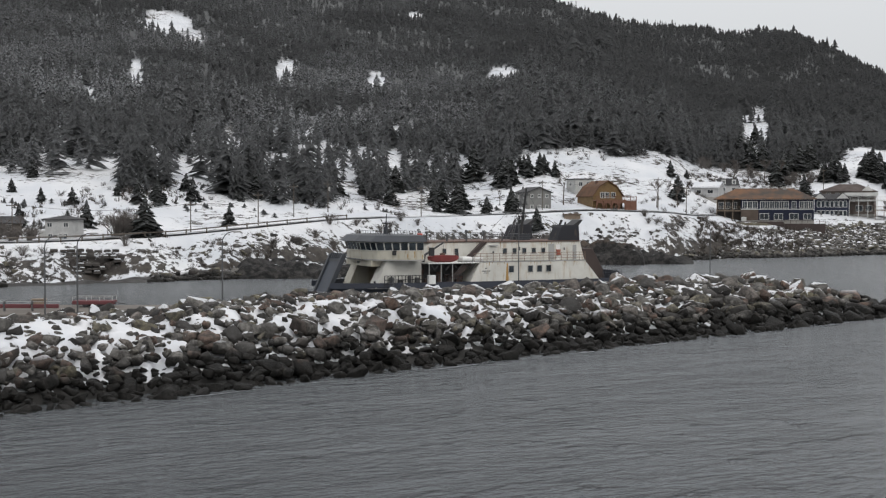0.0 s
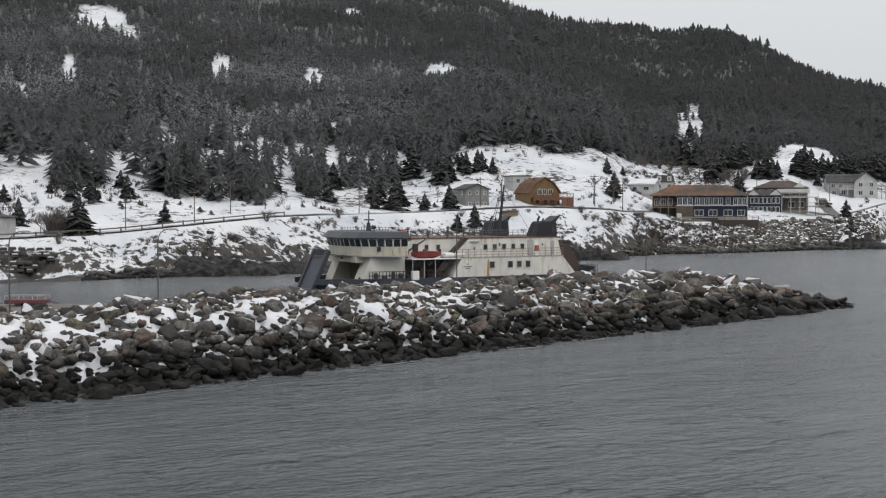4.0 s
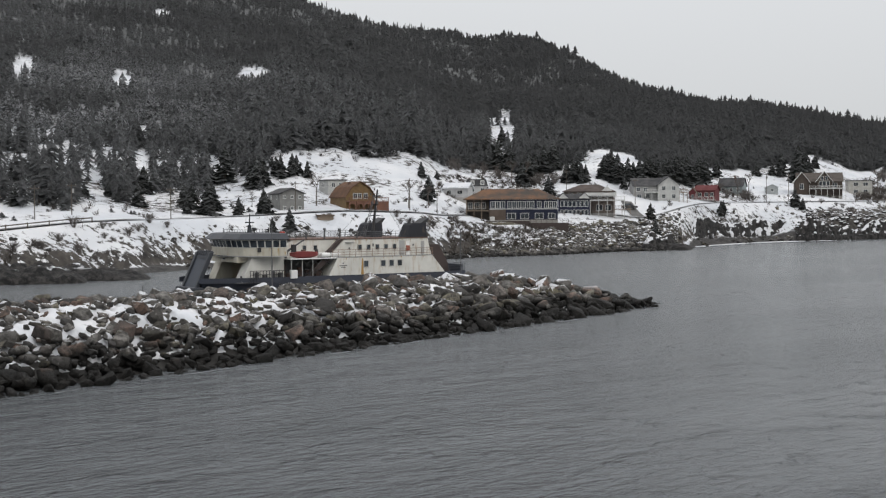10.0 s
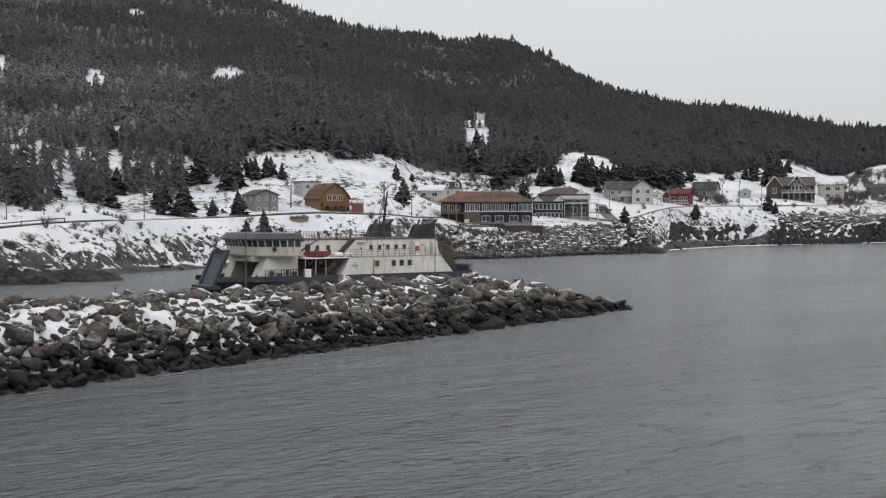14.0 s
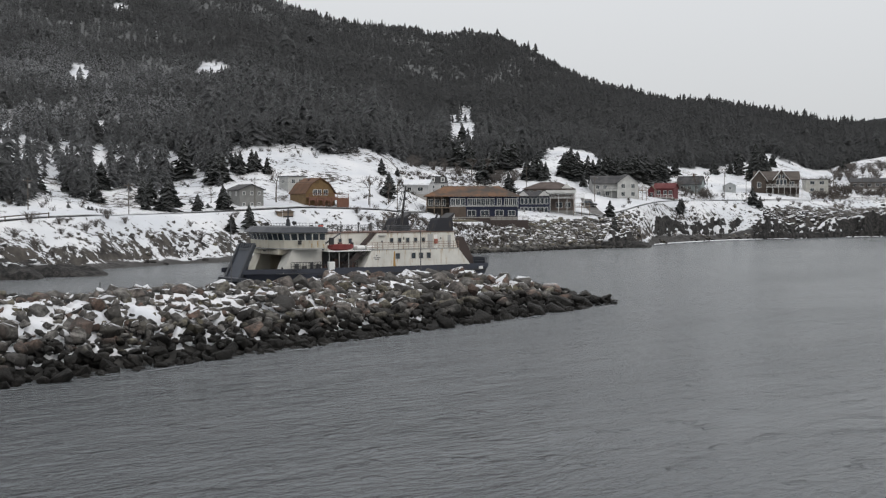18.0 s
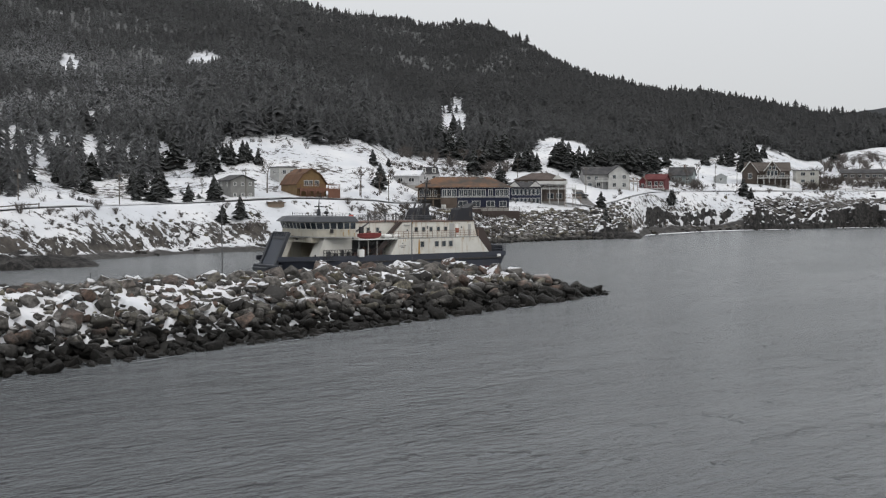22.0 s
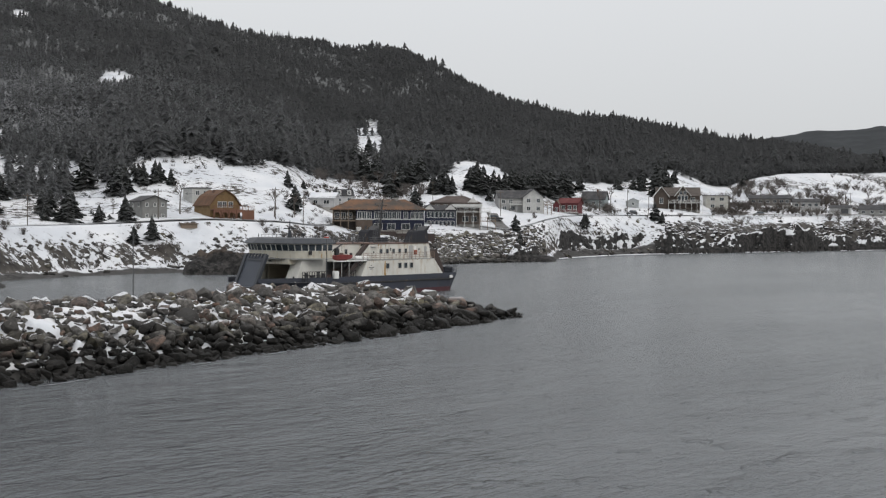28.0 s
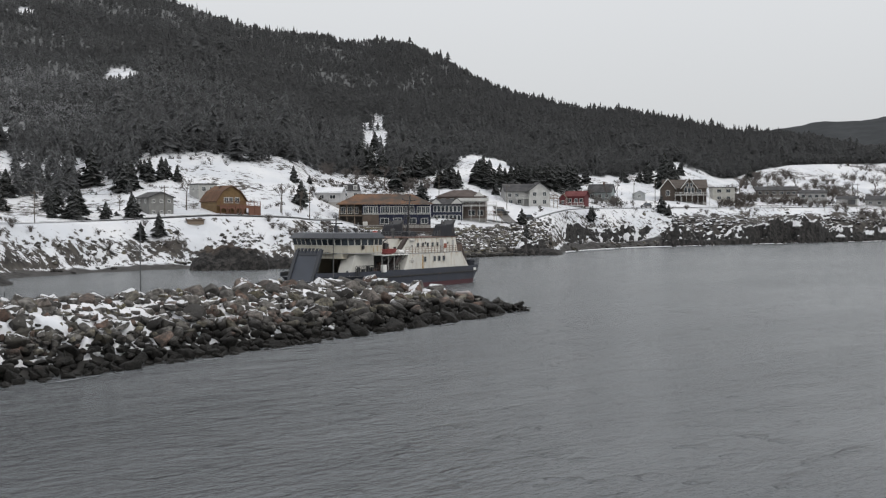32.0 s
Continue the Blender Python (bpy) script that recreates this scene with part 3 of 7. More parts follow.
def solid(name, pieces, material, bevel=0.0, smooth=False):
    """One mesh out of pieces, its normals turned outwards and its edges worn round."""
    v, f = joined(pieces)
    bm = bmesh.new()
    vs = [bm.verts.new(p) for p in v]
    for q in f:
        try:
            bm.faces.new([vs[i] for i in q])
        except ValueError:
            pass
    bmesh.ops.recalc_face_normals(bm, faces=bm.faces)
    if bevel:
        bmesh.ops.bevel(bm, geom=[e for e in bm.edges if len(e.link_faces) == 2 and e.calc_face_angle(0) > 0.5], offset=bevel, segments=1, affect="EDGES", clamp_overlap=True)
    me = bpy.data.meshes.new(name)
    bm.to_mesh(me)
    bm.free()
    me.materials.append(material)
    if smooth:
        me.polygons.foreach_set("use_smooth", np.ones(len(me.polygons), dtype=bool))
    return me


def part(name, pieces, material, parent, label="", bevel=0.0, smooth=False):
    """Links pieces as one mesh under a thing or a part; pieces may be a mesh made before."""
    me = pieces if isinstance(pieces, bpy.types.Mesh) else solid(name, pieces, material, bevel, smooth)
    ob = new(name, me)
    ob.parent = parent
    return tagged(ob, label)


def put_part(name, me, parent, m, label=""):
    """A part on a shared mesh, at the pose m in its parent's space."""
    ob = new(name, me)
    ob.parent = parent
    ob.matrix_basis = m
    return tagged(ob, label)


def thing(name, label, category, group="", m=None):
    ob = tagged(new(name), label, category, group)
    if m is not None:
        ob.matrix_basis = m
    return ob


def glass(name, c=(0.02, 0.025, 0.03)):
    s = Shade(name, 0.08, spec=0.6)
    s.colour(s.mix(s.ramp(s.noise(0.7, 2, where=s.geo.outputs["Position"]), 0.35, 0.65), c, tuple(2.4 * x for x in c)))
    return s.m


GLASS = glass("window glass")
RUST = painted("rust", (0.36, 0.22, 0.075), 0.85, (0.12, 0.05, 0.02), 0.6, 2.0)
BROWN = painted("rusty brown steel", (0.11, 0.065, 0.05), 0.8, (0.05, 0.03, 0.025), 0.5)
GREY = painted("grey paint", (0.33, 0.33, 0.32), 0.6)
DARKGREY = painted("dark grey steel", (0.07, 0.072, 0.075), 0.6)
OFFWHITE = painted("off-white paint", (0.72, 0.72, 0.70), 0.55, (0.35, 0.3, 0.22), 0.3)
ORANGE = painted("orange lifeboat shell", (0.22, 0.046, 0.044), 0.6, (0.2, 0.06, 0.03), 0.3)
RAMPBLUE = painted("ramp blue paint", (0.045, 0.053, 0.070), 0.55, (0.06, 0.05, 0.04), 0.4)

# ---- breakwater of armour stone ----
BW_A, BW_B = Vector((-50.2, 38.2, 0)), Vector((47.7, 125.4, 0))   # foot of the seaward face, root to tip
BW_U = (BW_B - BW_A).normalized()
BW_N = Vector((-BW_U.y, BW_U.x, 0))                                # towards the harbour
BW_LEN = (BW_B - BW_A).length


def bw_height(u, n):
    """Height of the mound at u metres from the root and n metres in from the seaward foot."""
    top = 4.05 - 0.42 * max(0.0, min(1.0, (60 - u) / 8.0)) - 0.9 * max(0.0, (u - BW_LEN * 0.5) / (BW_LEN * 0.5))
    end = max(0.0, min(1.0, (BW_LEN + 1 - u) / 15.0)) ** 0.6
    rise = max(0.0, min(1.0, n / 9.0)) ** 0.85 if n < 13.5 else max(0.0, 1 - (n - 13.5) / 7.5)
    return top * min(end, rise)


def bw_place(u, n, z=None):
    p = BW_A + BW_U * u + BW_N * n
    return Vector((p.x, p.y, bw_height(u, n) if z is None else z))


def boulder_template(seed):
    """A quarried block: the hull of a few points on a rough cushion, its arrises worn off."""
    g = random.Random(seed)
    bm = bmesh.new()
    for _ in range(15):
        p = Vector((g.uniform(-1, 1), g.uniform(-1, 1), g.uniform(-1, 1)))
        p = p.normalized() * 0.62 + Vector([math.copysign(0.36, c) * min(1.0, abs(c) * 2.2) for c in p]) * 0.55
        bm.verts.new(p * g.uniform(0.62, 0.74))
    hull = bmesh.ops.convex_hull(bm, input=bm.verts)
    bmesh.ops.delete(bm, geom=[q for q in hull["geom_interior"] if isinstance(q, bmesh.types.BMVert)], context="VERTS")
    bmesh.ops.dissolve_limit(bm, angle_limit=0.25, verts=bm.verts, edges=bm.edges)
    bmesh.ops.bevel(bm, geom=list(bm.edges), offset=0.04, segments=1, affect="EDGES", clamp_overlap=True)
    bmesh.ops.triangulate(bm, faces=bm.faces)
    bm.verts.index_update()
    V = np.array([v.co[:] for v in bm.verts])
    F = np.array([[v.index for v in q.verts] for q in bm.faces])
    bm.free()
    return V * 1.05, F


def build_breakwater():
    g = random.Random(3)
    kinds = [boulder_template(q) for q in range(14)]
    # the core that the stones lie on; its near-black colour paints shade into the gaps
    us, ns = np.linspace(-4, BW_LEN + 1, 70), np.linspace(-1, 22, 24)
    V = [bw_place(u, n, bw_height(u, n) - 0.75) for u in us for n in ns]
    i = np.arange(70 * 24).reshape(70, 24)
    quads = np.stack([i[:-1, :-1], i[1:, :-1], i[1:, 1:], i[:-1, 1:]], -1).reshape(-1, 4)
    core = Shade("shade-dark rubble", 0.9)
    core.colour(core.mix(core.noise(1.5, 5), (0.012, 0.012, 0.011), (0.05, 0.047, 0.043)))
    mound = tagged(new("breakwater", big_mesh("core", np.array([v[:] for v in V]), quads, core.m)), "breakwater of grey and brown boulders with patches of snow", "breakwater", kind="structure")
    stones = [mesh_from("boulder", v, f, STONE) for v, f in kinds]
    spots, u = [], -3.0
    while u < BW_LEN + 3:
        n = -0.9
        while n < 20.5:
            uu, nn = u + g.uniform(-0.4, 0.4), n + g.uniform(-0.4, 0.4)
            h = bw_height(uu, nn)
            if h > 0.0 or (-0.9 <= nn < 1 and uu < BW_LEN):
                big = g.random()
                grade = float(np.interp(u / BW_LEN, (0, 0.35, 0.6, 0.93, 1), (0.80, 0.84, 1.02, 1.4, 0.85)))
                size = (0.40 + 0.46 * big**1.3 + (0.38 if big > 0.9 else 0)) * g.uniform(0.8, 1.15) * grade
                spots.append((uu, nn, h + g.uniform(-0.30, 0.26) - 0.22 + 0.1 * size, size))
            n += (0.72 if n < 12.5 else 1.2) * float(np.interp(u / BW_LEN, (0, 0.35, 0.6, 1), (0.8, 0.84, 0.98, 1.25)))
        u += 0.72 * float(np.interp(u / BW_LEN, (0, 0.35, 0.6, 1), (0.8, 0.84, 0.98, 1.25)))
    # tail of single rocks running out under water at the tip
    for k in range(16):
        spots.append((BW_LEN - 0.3 + k * 0.31, 1.7 + g.uniform(-0.5, 0.5), 0.30 - k * 0.03, 0.72 - k * 0.028))
    VV, FF, TT, base, made = [], [], [], 0, 0
    for uu, nn, h, size in spots:
        q = g.randrange(14)
        turn = (g.uniform(-0.6, 0.6), g.uniform(-0.6, 0.6), g.uniform(0, 6.28))
        grow = (size * g.uniform(1.0, 1.6), size * g.uniform(0.85, 1.2), size * g.uniform(0.55, 0.95))
        p = bw_place(uu, nn, h)
        if made < 300 and 60 < uu < 82 and 1.5 < nn < 9.0:
            ob = new("boulder", stones[q])
            ob.parent = mound
            ob.matrix_basis = Matrix.LocRotScale(p, Euler(turn), grow)
            made += 1
            continue
        v, f = kinds[q]
        m = np.array(Euler(turn).to_matrix()) @ np.diag(grow)
        VV.append(v @ m.T + (p.x, p.y, p.z))
        FF.append(f + base)
        TT.append(np.tile((g.random(), g.random(), g.random()), (len(v), 1)))
        base += len(v)
    me = big_mesh("rubble", np.concatenate(VV), np.concatenate(FF), BOULDER)
    point_colours(me, "tone", np.concatenate(TT))
    ob = tagged(new("rubble", me), "grey and brown boulders, weed-dark at the tide line", kind="stuff")
    ob.parent = mound
    # snow that drifted between the stones, deepest at the root
    U, N = np.meshgrid(np.arange(-3, BW_LEN - 4, 0.17), np.arange(2.4, 15.5, 0.17), indexing="ij")
    H = np.array([[bw_height(u, n) for n in N[0]] for u in U[:, 0]])
    lie = np.where(U < 43, fractal(U, N, 1.9, 3, 61), fractal(U, N, 1.0, 3, 64)) - 0.45 + 0.34 * (fractal(U, N, 7.0, 2, 62) - 0.37)
    deep = np.interp(U, (-3, 40, 49, 60, 74, 105, BW_LEN), (0.12, 0.12, -0.10, -0.13, -0.14, -0.25, -0.7)) + np.interp(N, (2.4, 4.2, 6.0, 8.0, 12, 15.5), (-0.9, -0.8, -0.24, 0.08, 0.14, -0.1))
    cap = sum(np.exp(-(((U - u0) / wu) ** 2) - ((N - n0) / wn) ** 2) for u0, n0, wu, wn in ((114.6, 5.0, 1.3, 0.8), (93.0, 4.6, 1.1, 0.7), (72.0, 6.0, 1.0, 0.9), (81.0, 6.8, 0.8, 0.7)))
    Z = H - 0.06 + np.clip(lie * 2.4 + deep + 0.02 + 1.5 * cap, -0.7, np.interp(U, (45, 50), (0.12, -0.04)) + 0.34 * np.clip(cap, 0, 1)) + 0.2 * (fractal(U, N, 0.5, 2, 63) - 0.37)
    P = np.array(BW_A)[None, None, :] + U[..., None] * np.array(BW_U) + N[..., None] * np.array(BW_N)
    P[..., 2] = Z
    n, m = U.shape
    i = np.arange(n * m).reshape(n, m)
    quads = np.stack([i[:-1, :-1], i[1:, :-1], i[1:, 1:], i[:-1, 1:]], -1).reshape(-1, 4)
    ob = tagged(new("snow_drift", big_mesh("snow_drift", P.reshape(-1, 3), quads, SNOW, True)), "melting snow lying between the boulders", kind="stuff")
    ob.parent = mound


def build_foam():
    """Broken wash where ripples lap against the foot of the stones."""
    us = np.arange(30, BW_LEN + 4, 0.3)
    wash = np.clip((fractal(us, us * 0 + 2, 4.0, 5, 33) - 0.50) * 4, 0, 1) * 0.4
    rows = []
    for side in (0.0, 1.0):
        n = -1.35 - wash * side + 0.5 * (fractal(us, us * 0 + 7, 3.0, 3, 34) - 0.45)
        p = np.array(BW_A)[None] + us[:, None] * np.array(BW_U) + n[:, None] * np.array(BW_N)
        p[:, 2] = 0.03
        rows.append(p)
    V = np.stack(rows, 1)
    i = np.arange(len(us) * 2).reshape(-1, 2)
    quads = np.stack([i[:-1, 0], i[:-1, 1], i[1:, 1], i[1:, 0]], -1)[(wash > 0.08)[:-1]]
    s = Shade("thin foam", 0.6, spec=0.3)
    s.colour(s.mix(s.ramp(s.noise(2.0, 5, 0.7), 0.4, 0.6), (0.07, 0.075, 0.08), (0.17, 0.18, 0.19)))
    tagged(new("foam", big_mesh("foam", V.reshape(-1, 3), quads, s.m)), "thin broken foam along the breakwater foot", "foam", kind="structure")


build_breakwater()
build_foam()

# ---- the ferry: x towards the bow, the side next to the breakwater at y = 0, water at z = 0 ----
BEAM, MID = 12.6, -6.3


STERNBROWN = painted("dark rusty steel", (0.05, 0.036, 0.032), 0.8, (0.025, 0.02, 0.02), 0.5)
WINFRAME = painted("dull window frame", (0.46, 0.44, 0.40), 0.6)


def ship_window(ferry, x, y, z, w, h, out=1, turn=0.0, meshes={}):
    """A framed window set in a wall that looks along +y (turned about z)."""
    key = (round(w, 2), round(h, 2))
    if key not in meshes:
        t = 0.07
        rim = [box((-w / 2 - t, -0.06, -h / 2 - t), (-w / 2, 0.05, h / 2 + t)), box((w / 2, -0.06, -h / 2 - t), (w / 2 + t, 0.05, h / 2 + t)),
               box((-w / 2, -0.06, -h / 2 - t), (w / 2, 0.05, -h / 2)), box((-w / 2, -0.06, h / 2), (w / 2, 0.05, h / 2 + t))]
        meshes[key] = (solid("window", rim, WINFRAME), solid("pane", [box((-w / 2, -0.05, -h / 2), (w / 2, 0.015, h / 2))], GLASS))
    win = put_part("window", meshes[key][0], ferry, pose(x, y, z, 0, 0, turn))
    put_part("pane", meshes[key][1], win, pose(0, 0, 0), "dark glass")
    return win


def railing(ferry, a, b, height, gap, material, name="railing", thick=0.022, bars=2):
    """A railing between two points: bars as one part, each post a part under it."""
    a, b = Vector(a), Vector(b)
    up = Vector((0, 0, height))
    rail = part(name, [rod(a + up * k / bars, b + up * k / bars, thick) for k in range(1, bars + 1)], material, ferry)
    n = max(2, round((b - a).length / gap))
    post = solid("post", [rod((0, 0, 0), up, thick * 1.15)], material)
    for i in range(n + 1):
        p = a + (b - a) * i / n
        put_part("post", post, rail, pose(*p))
    return rail


def build_ferry():
    ferry = thing("ferry", "weathered white and navy car ferry with blue bow ramp, backing out", "ferry")
    # hull in stations from the transom to the bow: x, half beam at deck, half beam at the water, x shift of the keel
    stations = ((-10.4, 5.9, 5.5, 0.9), (-9.0, 6.2, 6.0, 0.4), (-4.0, 6.3, 6.25, 0.0), (10.0, 6.3, 6.25, 0.0), (16.0, 6.2, 6.0, 0.0), (19.5, 5.5, 5.0, -0.3), (22.8, 4.3, 3.4, -0.9), (25.2, 3.1, 2.1, -1.6))

    def ring(x, hd, hw, sh, zs):
        out = []
        for k, z in enumerate(zs):
            f = max(0.0, min(1.0, z / 2.3))
            out.append((x + sh * (1 - f), hw + (hd - hw) * f, z))
        return [(p[0], MID + p[1], p[2]) for p in out] + [(p[0], MID - p[1], p[2]) for p in out[::-1]]

    hull = part("hull", [loft([ring(*s, (0.50, 1.0, 1.5, 1.95)) for s in stations])], NAVY, ferry, "dark navy steel hull", 0.02)
    part("boot_top", [loft([ring(*s, (-1.1, -0.2, 0.3, 0.50)) for s in stations])], painted("oxide red bottom paint", (0.065, 0.022, 0.027), 0.65, (0.03, 0.025, 0.028), 0.8), hull, "faded red boot-top at the waterline")
    bulwark = []
    for side in (1, -1):
        for (x0, h0, _, _), (x1, h1, _, _) in zip(stations[:-1], stations[1:]):
            a, b = MID + side * h0, MID + side * h1
            t = 0.12 * side
            bulwark.append(([(x0, a, 1.95), (x1, b, 1.95), (x1, b, 2.55), (x0, a, 2.55), (x0, a - t, 1.95), (x1, b - t, 1.95), (x1, b - t, 2.55), (x0, a - t, 2.55)],
                            [(0, 1, 2, 3), (7, 6, 5, 4), (3, 2, 6, 7), (0, 3, 7, 4), (1, 5, 6, 2)]))
    part("bulwark", bulwark, NAVY, hull)
    part("rubbing_strake", [box((-9.5, 0.0, 1.55), (16.5, 0.13, 1.78)), box((-9.5, -BEAM - 0.13, 1.55), (16.5, -BEAM, 1.78))], BLACK, hull, "black fender strake", 0.03)
    part("draught_plate", [box((-9.15, -0.11, 1.7), (-8.55, 0.03, 2.15))], OFFWHITE, hull, "faded white plate near the stern")
    part("car_deck", [box((-9.8, -BEAM + 0.4, 1.955), (21.5, -0.4, 1.99))], DARKGREY, ferry, "dark steel car deck")

    # lower side houses
    low = [(-7.0, 2.5), (9.8, 2.5), (8.6, 4.65), (-5.1, 4.65)]
    near = part("side_house", [prism(low, -3.3, 0.02)], WHITE, ferry, "white lower side house with rust runs", 0.03)
    part("side_house", [prism(low, -BEAM - 0.02, -9.3)], WHITE, ferry, "", 0.03)
    for x in (4.65, 2.2, 1.0, -0.2):
        ship_window(ferry, x, 0.05, 3.83, 0.62, 0.72)
    part("rust_streak", [prism([(5.05, 4.5), (5.22, 4.5), (5.3, 3.4), (5.34, 2.52), (4.95, 2.52), (5.02, 3.4)], 0.0, 0.026)], RUST, near, "orange rust running down from a scupper")
    g = random.Random(4)
    for k in range(15):
        x, dz = g.uniform(-4.6, 8.6), g.uniform(0.15, 0.7)
        part("rust_streak", [prism([(x - g.uniform(0.02, 0.05), 4.64), (x + g.uniform(0.02, 0.06), 4.64), (x + 0.01, 4.64 - dz)], 0.0, 0.024)], RUST, near)
    for k in range(12):
        x, dz = g.uniform(-4.4, 6.6), g.uniform(0.2, 0.8)
        part("rust_streak", [prism([(x - g.uniform(0.02, 0.04), 6.84), (x + g.uniform(0.02, 0.05), 6.84), (x + 0.01, 6.84 - dz)], -1.0, -0.976)], RUST, ferry)
    for x, z0 in ((4.65, 2.95), (2.33, 2.9), (-0.26, 3.0)):
        part("rust_streak", [prism([(x - 0.03, 3.42), (x + 0.05, 3.42), (x + 0.02, z0)], 0.0, 0.024)], RUST, near)
    part("name_board", [box((7.3 + 0.0, 0.0, 3.62), (8.35, 0.027, 3.72)), box((7.5, 0.0, 3.42), (8.15, 0.027, 3.5)), box((7.75, 0.0, 3.9), (7.92, 0.027, 4.04))], DARKGREY, near, "unreadable dark lettering as bars")
    part("side_deck", [box((-5.2, -1.0, 4.65), (9.0, 0.06, 4.72))], GREY, ferry)
    railing(ferry, (-5.1, 0.0, 4.72), (9.3, 0.0, 4.72), 0.92, 0.82, painted("rusty rail", (0.22, 0.15, 0.11), 0.7, (0.16, 0.07, 0.035), 0.7), "railing", 0.028, 3)
    # upper house
    up = [(-5.6, 4.72), (9.3, 4.72), (7.1, 6.86), (-5.0, 6.86)]
    upper = part("upper_house", [prism(up, -BEAM + 1.0, -1.0)], WHITE, ferry, "white upper deckhouse", 0.03)
    for x in (4.95, 3.7, 2.45, 1.2, -0.05):
        ship_window(ferry, x, -0.97, 5.83, 0.5, 0.62)
    part("door", [box((-2.25, -1.05, 4.75), (-1.75, -0.93, 6.5))], OFFWHITE, upper)
    part("locker", [box((-2.25, -0.98, 5.3), (-1.75, -0.72, 5.95))], painted("faded red paint", (0.26, 0.075, 0.05), 0.6), upper, "red fire locker", 0.03)
    # no hollows are cut: flat grey panels paint the shade of two doorways
    part("recess", [box((-1.55, -1.04, 4.8), (-0.75, -0.965, 6.6))], GREY, upper, "flat grey panel painted as the shade of a doorway")
    part("recess", [box((-4.5, -1.04, 4.8), (-4.0, -0.965, 6.45))], GREY, upper)
    part("vent_hood", [box((5.9, -1.02, 6.45), (7.0, -0.7, 6.56))], GREY, upper, "", 0.02)
    part("lamp", [box((6.35, -1.0, 5.65), (6.5, -0.88, 5.85))], DARKGREY, upper)
    part("lamp", [box((3.0, -1.0, 5.9), (3.12, -0.88, 6.3))], DARKGREY, upper)
    part("lamp", [box((-2.9, -1.0, 5.9), (-2.78, -0.88, 6.15))], DARKGREY, upper)
    part("top_deck", [box((-5.05, -BEAM + 0.9, 6.86), (7.5, -0.9, 6.97)), box((7.5, -BEAM + 2.3, 6.86), (14.0, -2.3, 6.97))], BROWN, ferry, "rust-brown deck edge")
    railing(ferry, (-1.0, -1.1, 6.93), (7.0, -1.1, 6.93), 0.85, 0.75, DARKGREY, "railing", 0.025, 3)
    railing(ferry, (-1.0, -BEAM + 1.1, 6.93), (7.0, -BEAM + 1.1, 6.93), 0.85, 0.75, DARKGREY, "railing", 0.025, 3)
    part("engine_casing", [box((-0.6, -7.6, 6.93), (0.8, -5.0, 7.7))], SLATE, ferry, "dark casing round the mast", 0.05)
    for x, y, h in ((4.2, -3.0, 0.7), (5.6, -5.0, 1.0), (3.4, -9.0, 0.8), (10.8, -4.0, 0.6), (12.2, -6.5, 0.9)):
        part("ventilator", [rod((x, y, 6.9), (x, y, 6.9 + h), 0.12), rod((x, y, 6.9 + h), (x, y, 7.15 + h), 0.26, 0.18)], DARKGREY, ferry)
    railing(ferry, (7.0, -2.4, 6.97), (13.8, -2.4, 6.97), 0.85, 0.75, DARKGREY, "railing", 0.025, 3)
    railing(ferry, (7.0, -BEAM + 2.4, 6.97), (13.8, -BEAM + 2.4, 6.97), 0.85, 0.75, DARKGREY, "railing", 0.025, 3)
    part("ventilator", [rod((9.2, -2.2, 6.9), (9.2, -2.2, 8.0), 0.09), rod((9.2, -2.2, 8.0), (9.2, -2.2, 8.25), 0.24, 0.16)], DARKGREY, ferry, "mushroom ventilator")
    part("stair_slope", [prism([(7.25, 6.85), (7.85, 6.85), (10.2, 4.72), (9.5, 4.72)], -1.5, -0.98)], STERNBROWN, ferry, "dark diagonal stairway")
    # two funnels side by side
    for y0, y1, fx in ((-3.3, -1.05, 0.0), (-BEAM + 1.05, -BEAM + 3.3, 1.7)):
        fun = part("funnel", [loft([[(-1.9, y0, 6.9), (-5.0, y0, 6.9), (-5.0, y1, 6.9), (-1.9, y1, 6.9)], [(-2.6, y0 + 0.15, 8.5), (-5.0, y0 + 0.15, 8.5), (-5.0, y1 - 0.15, 8.5), (-2.6, y1 - 0.15, 8.5)], [(-2.9, y0 + 0.2, 8.75), (-5.0, y0 + 0.2, 8.8), (-5.0, y1 - 0.2, 8.8), (-2.9, y1 - 0.2, 8.75)]])], painted("funnel black", (0.010, 0.011, 0.016), 0.75), ferry, "dark funnel casing", 0.06)
        part("fin", [prism([(-4.2, 8.75), (-5.0, 8.75), (-5.5, 9.35), (-5.25, 9.4)], y0 + 0.2, y1 - 0.2)], BLACK, fun)
        part("exhaust", [rod((-2.9, (y0 + y1) / 2, 8.7), (-3.2, (y0 + y1) / 2, 9.35), 0.14)], BLACK, fun)
        part("exhaust", [rod((-3.6, (y0 + y1) / 2, 8.7), (-3.75, (y0 + y1) / 2, 9.1), 0.1)], BLACK, fun)
        fun.matrix_basis = pose(fx, 0, 0)
    # main mast
    mast = part("mast", [rod((0.1, MID, 6.9), (-0.75, MID, 13.1), 0.22, 0.1)], BLACK, ferry, "raked black mast with white ladder")
    part("ladder", [rod((1.3, MID - 0.25, 6.9), (-0.3, MID - 0.2, 12.4), 0.035), rod((1.3, MID + 0.25, 6.9), (-0.3, MID + 0.2, 12.4), 0.035)] + [rod((1.3 - 1.6 * k / 16, MID - 0.24, 6.9 + 5.5 * k / 16), (1.3 - 1.6 * k / 16, MID + 0.24, 6.9 + 5.5 * k / 16), 0.025) for k in range(1, 16)], DARKGREY, mast)
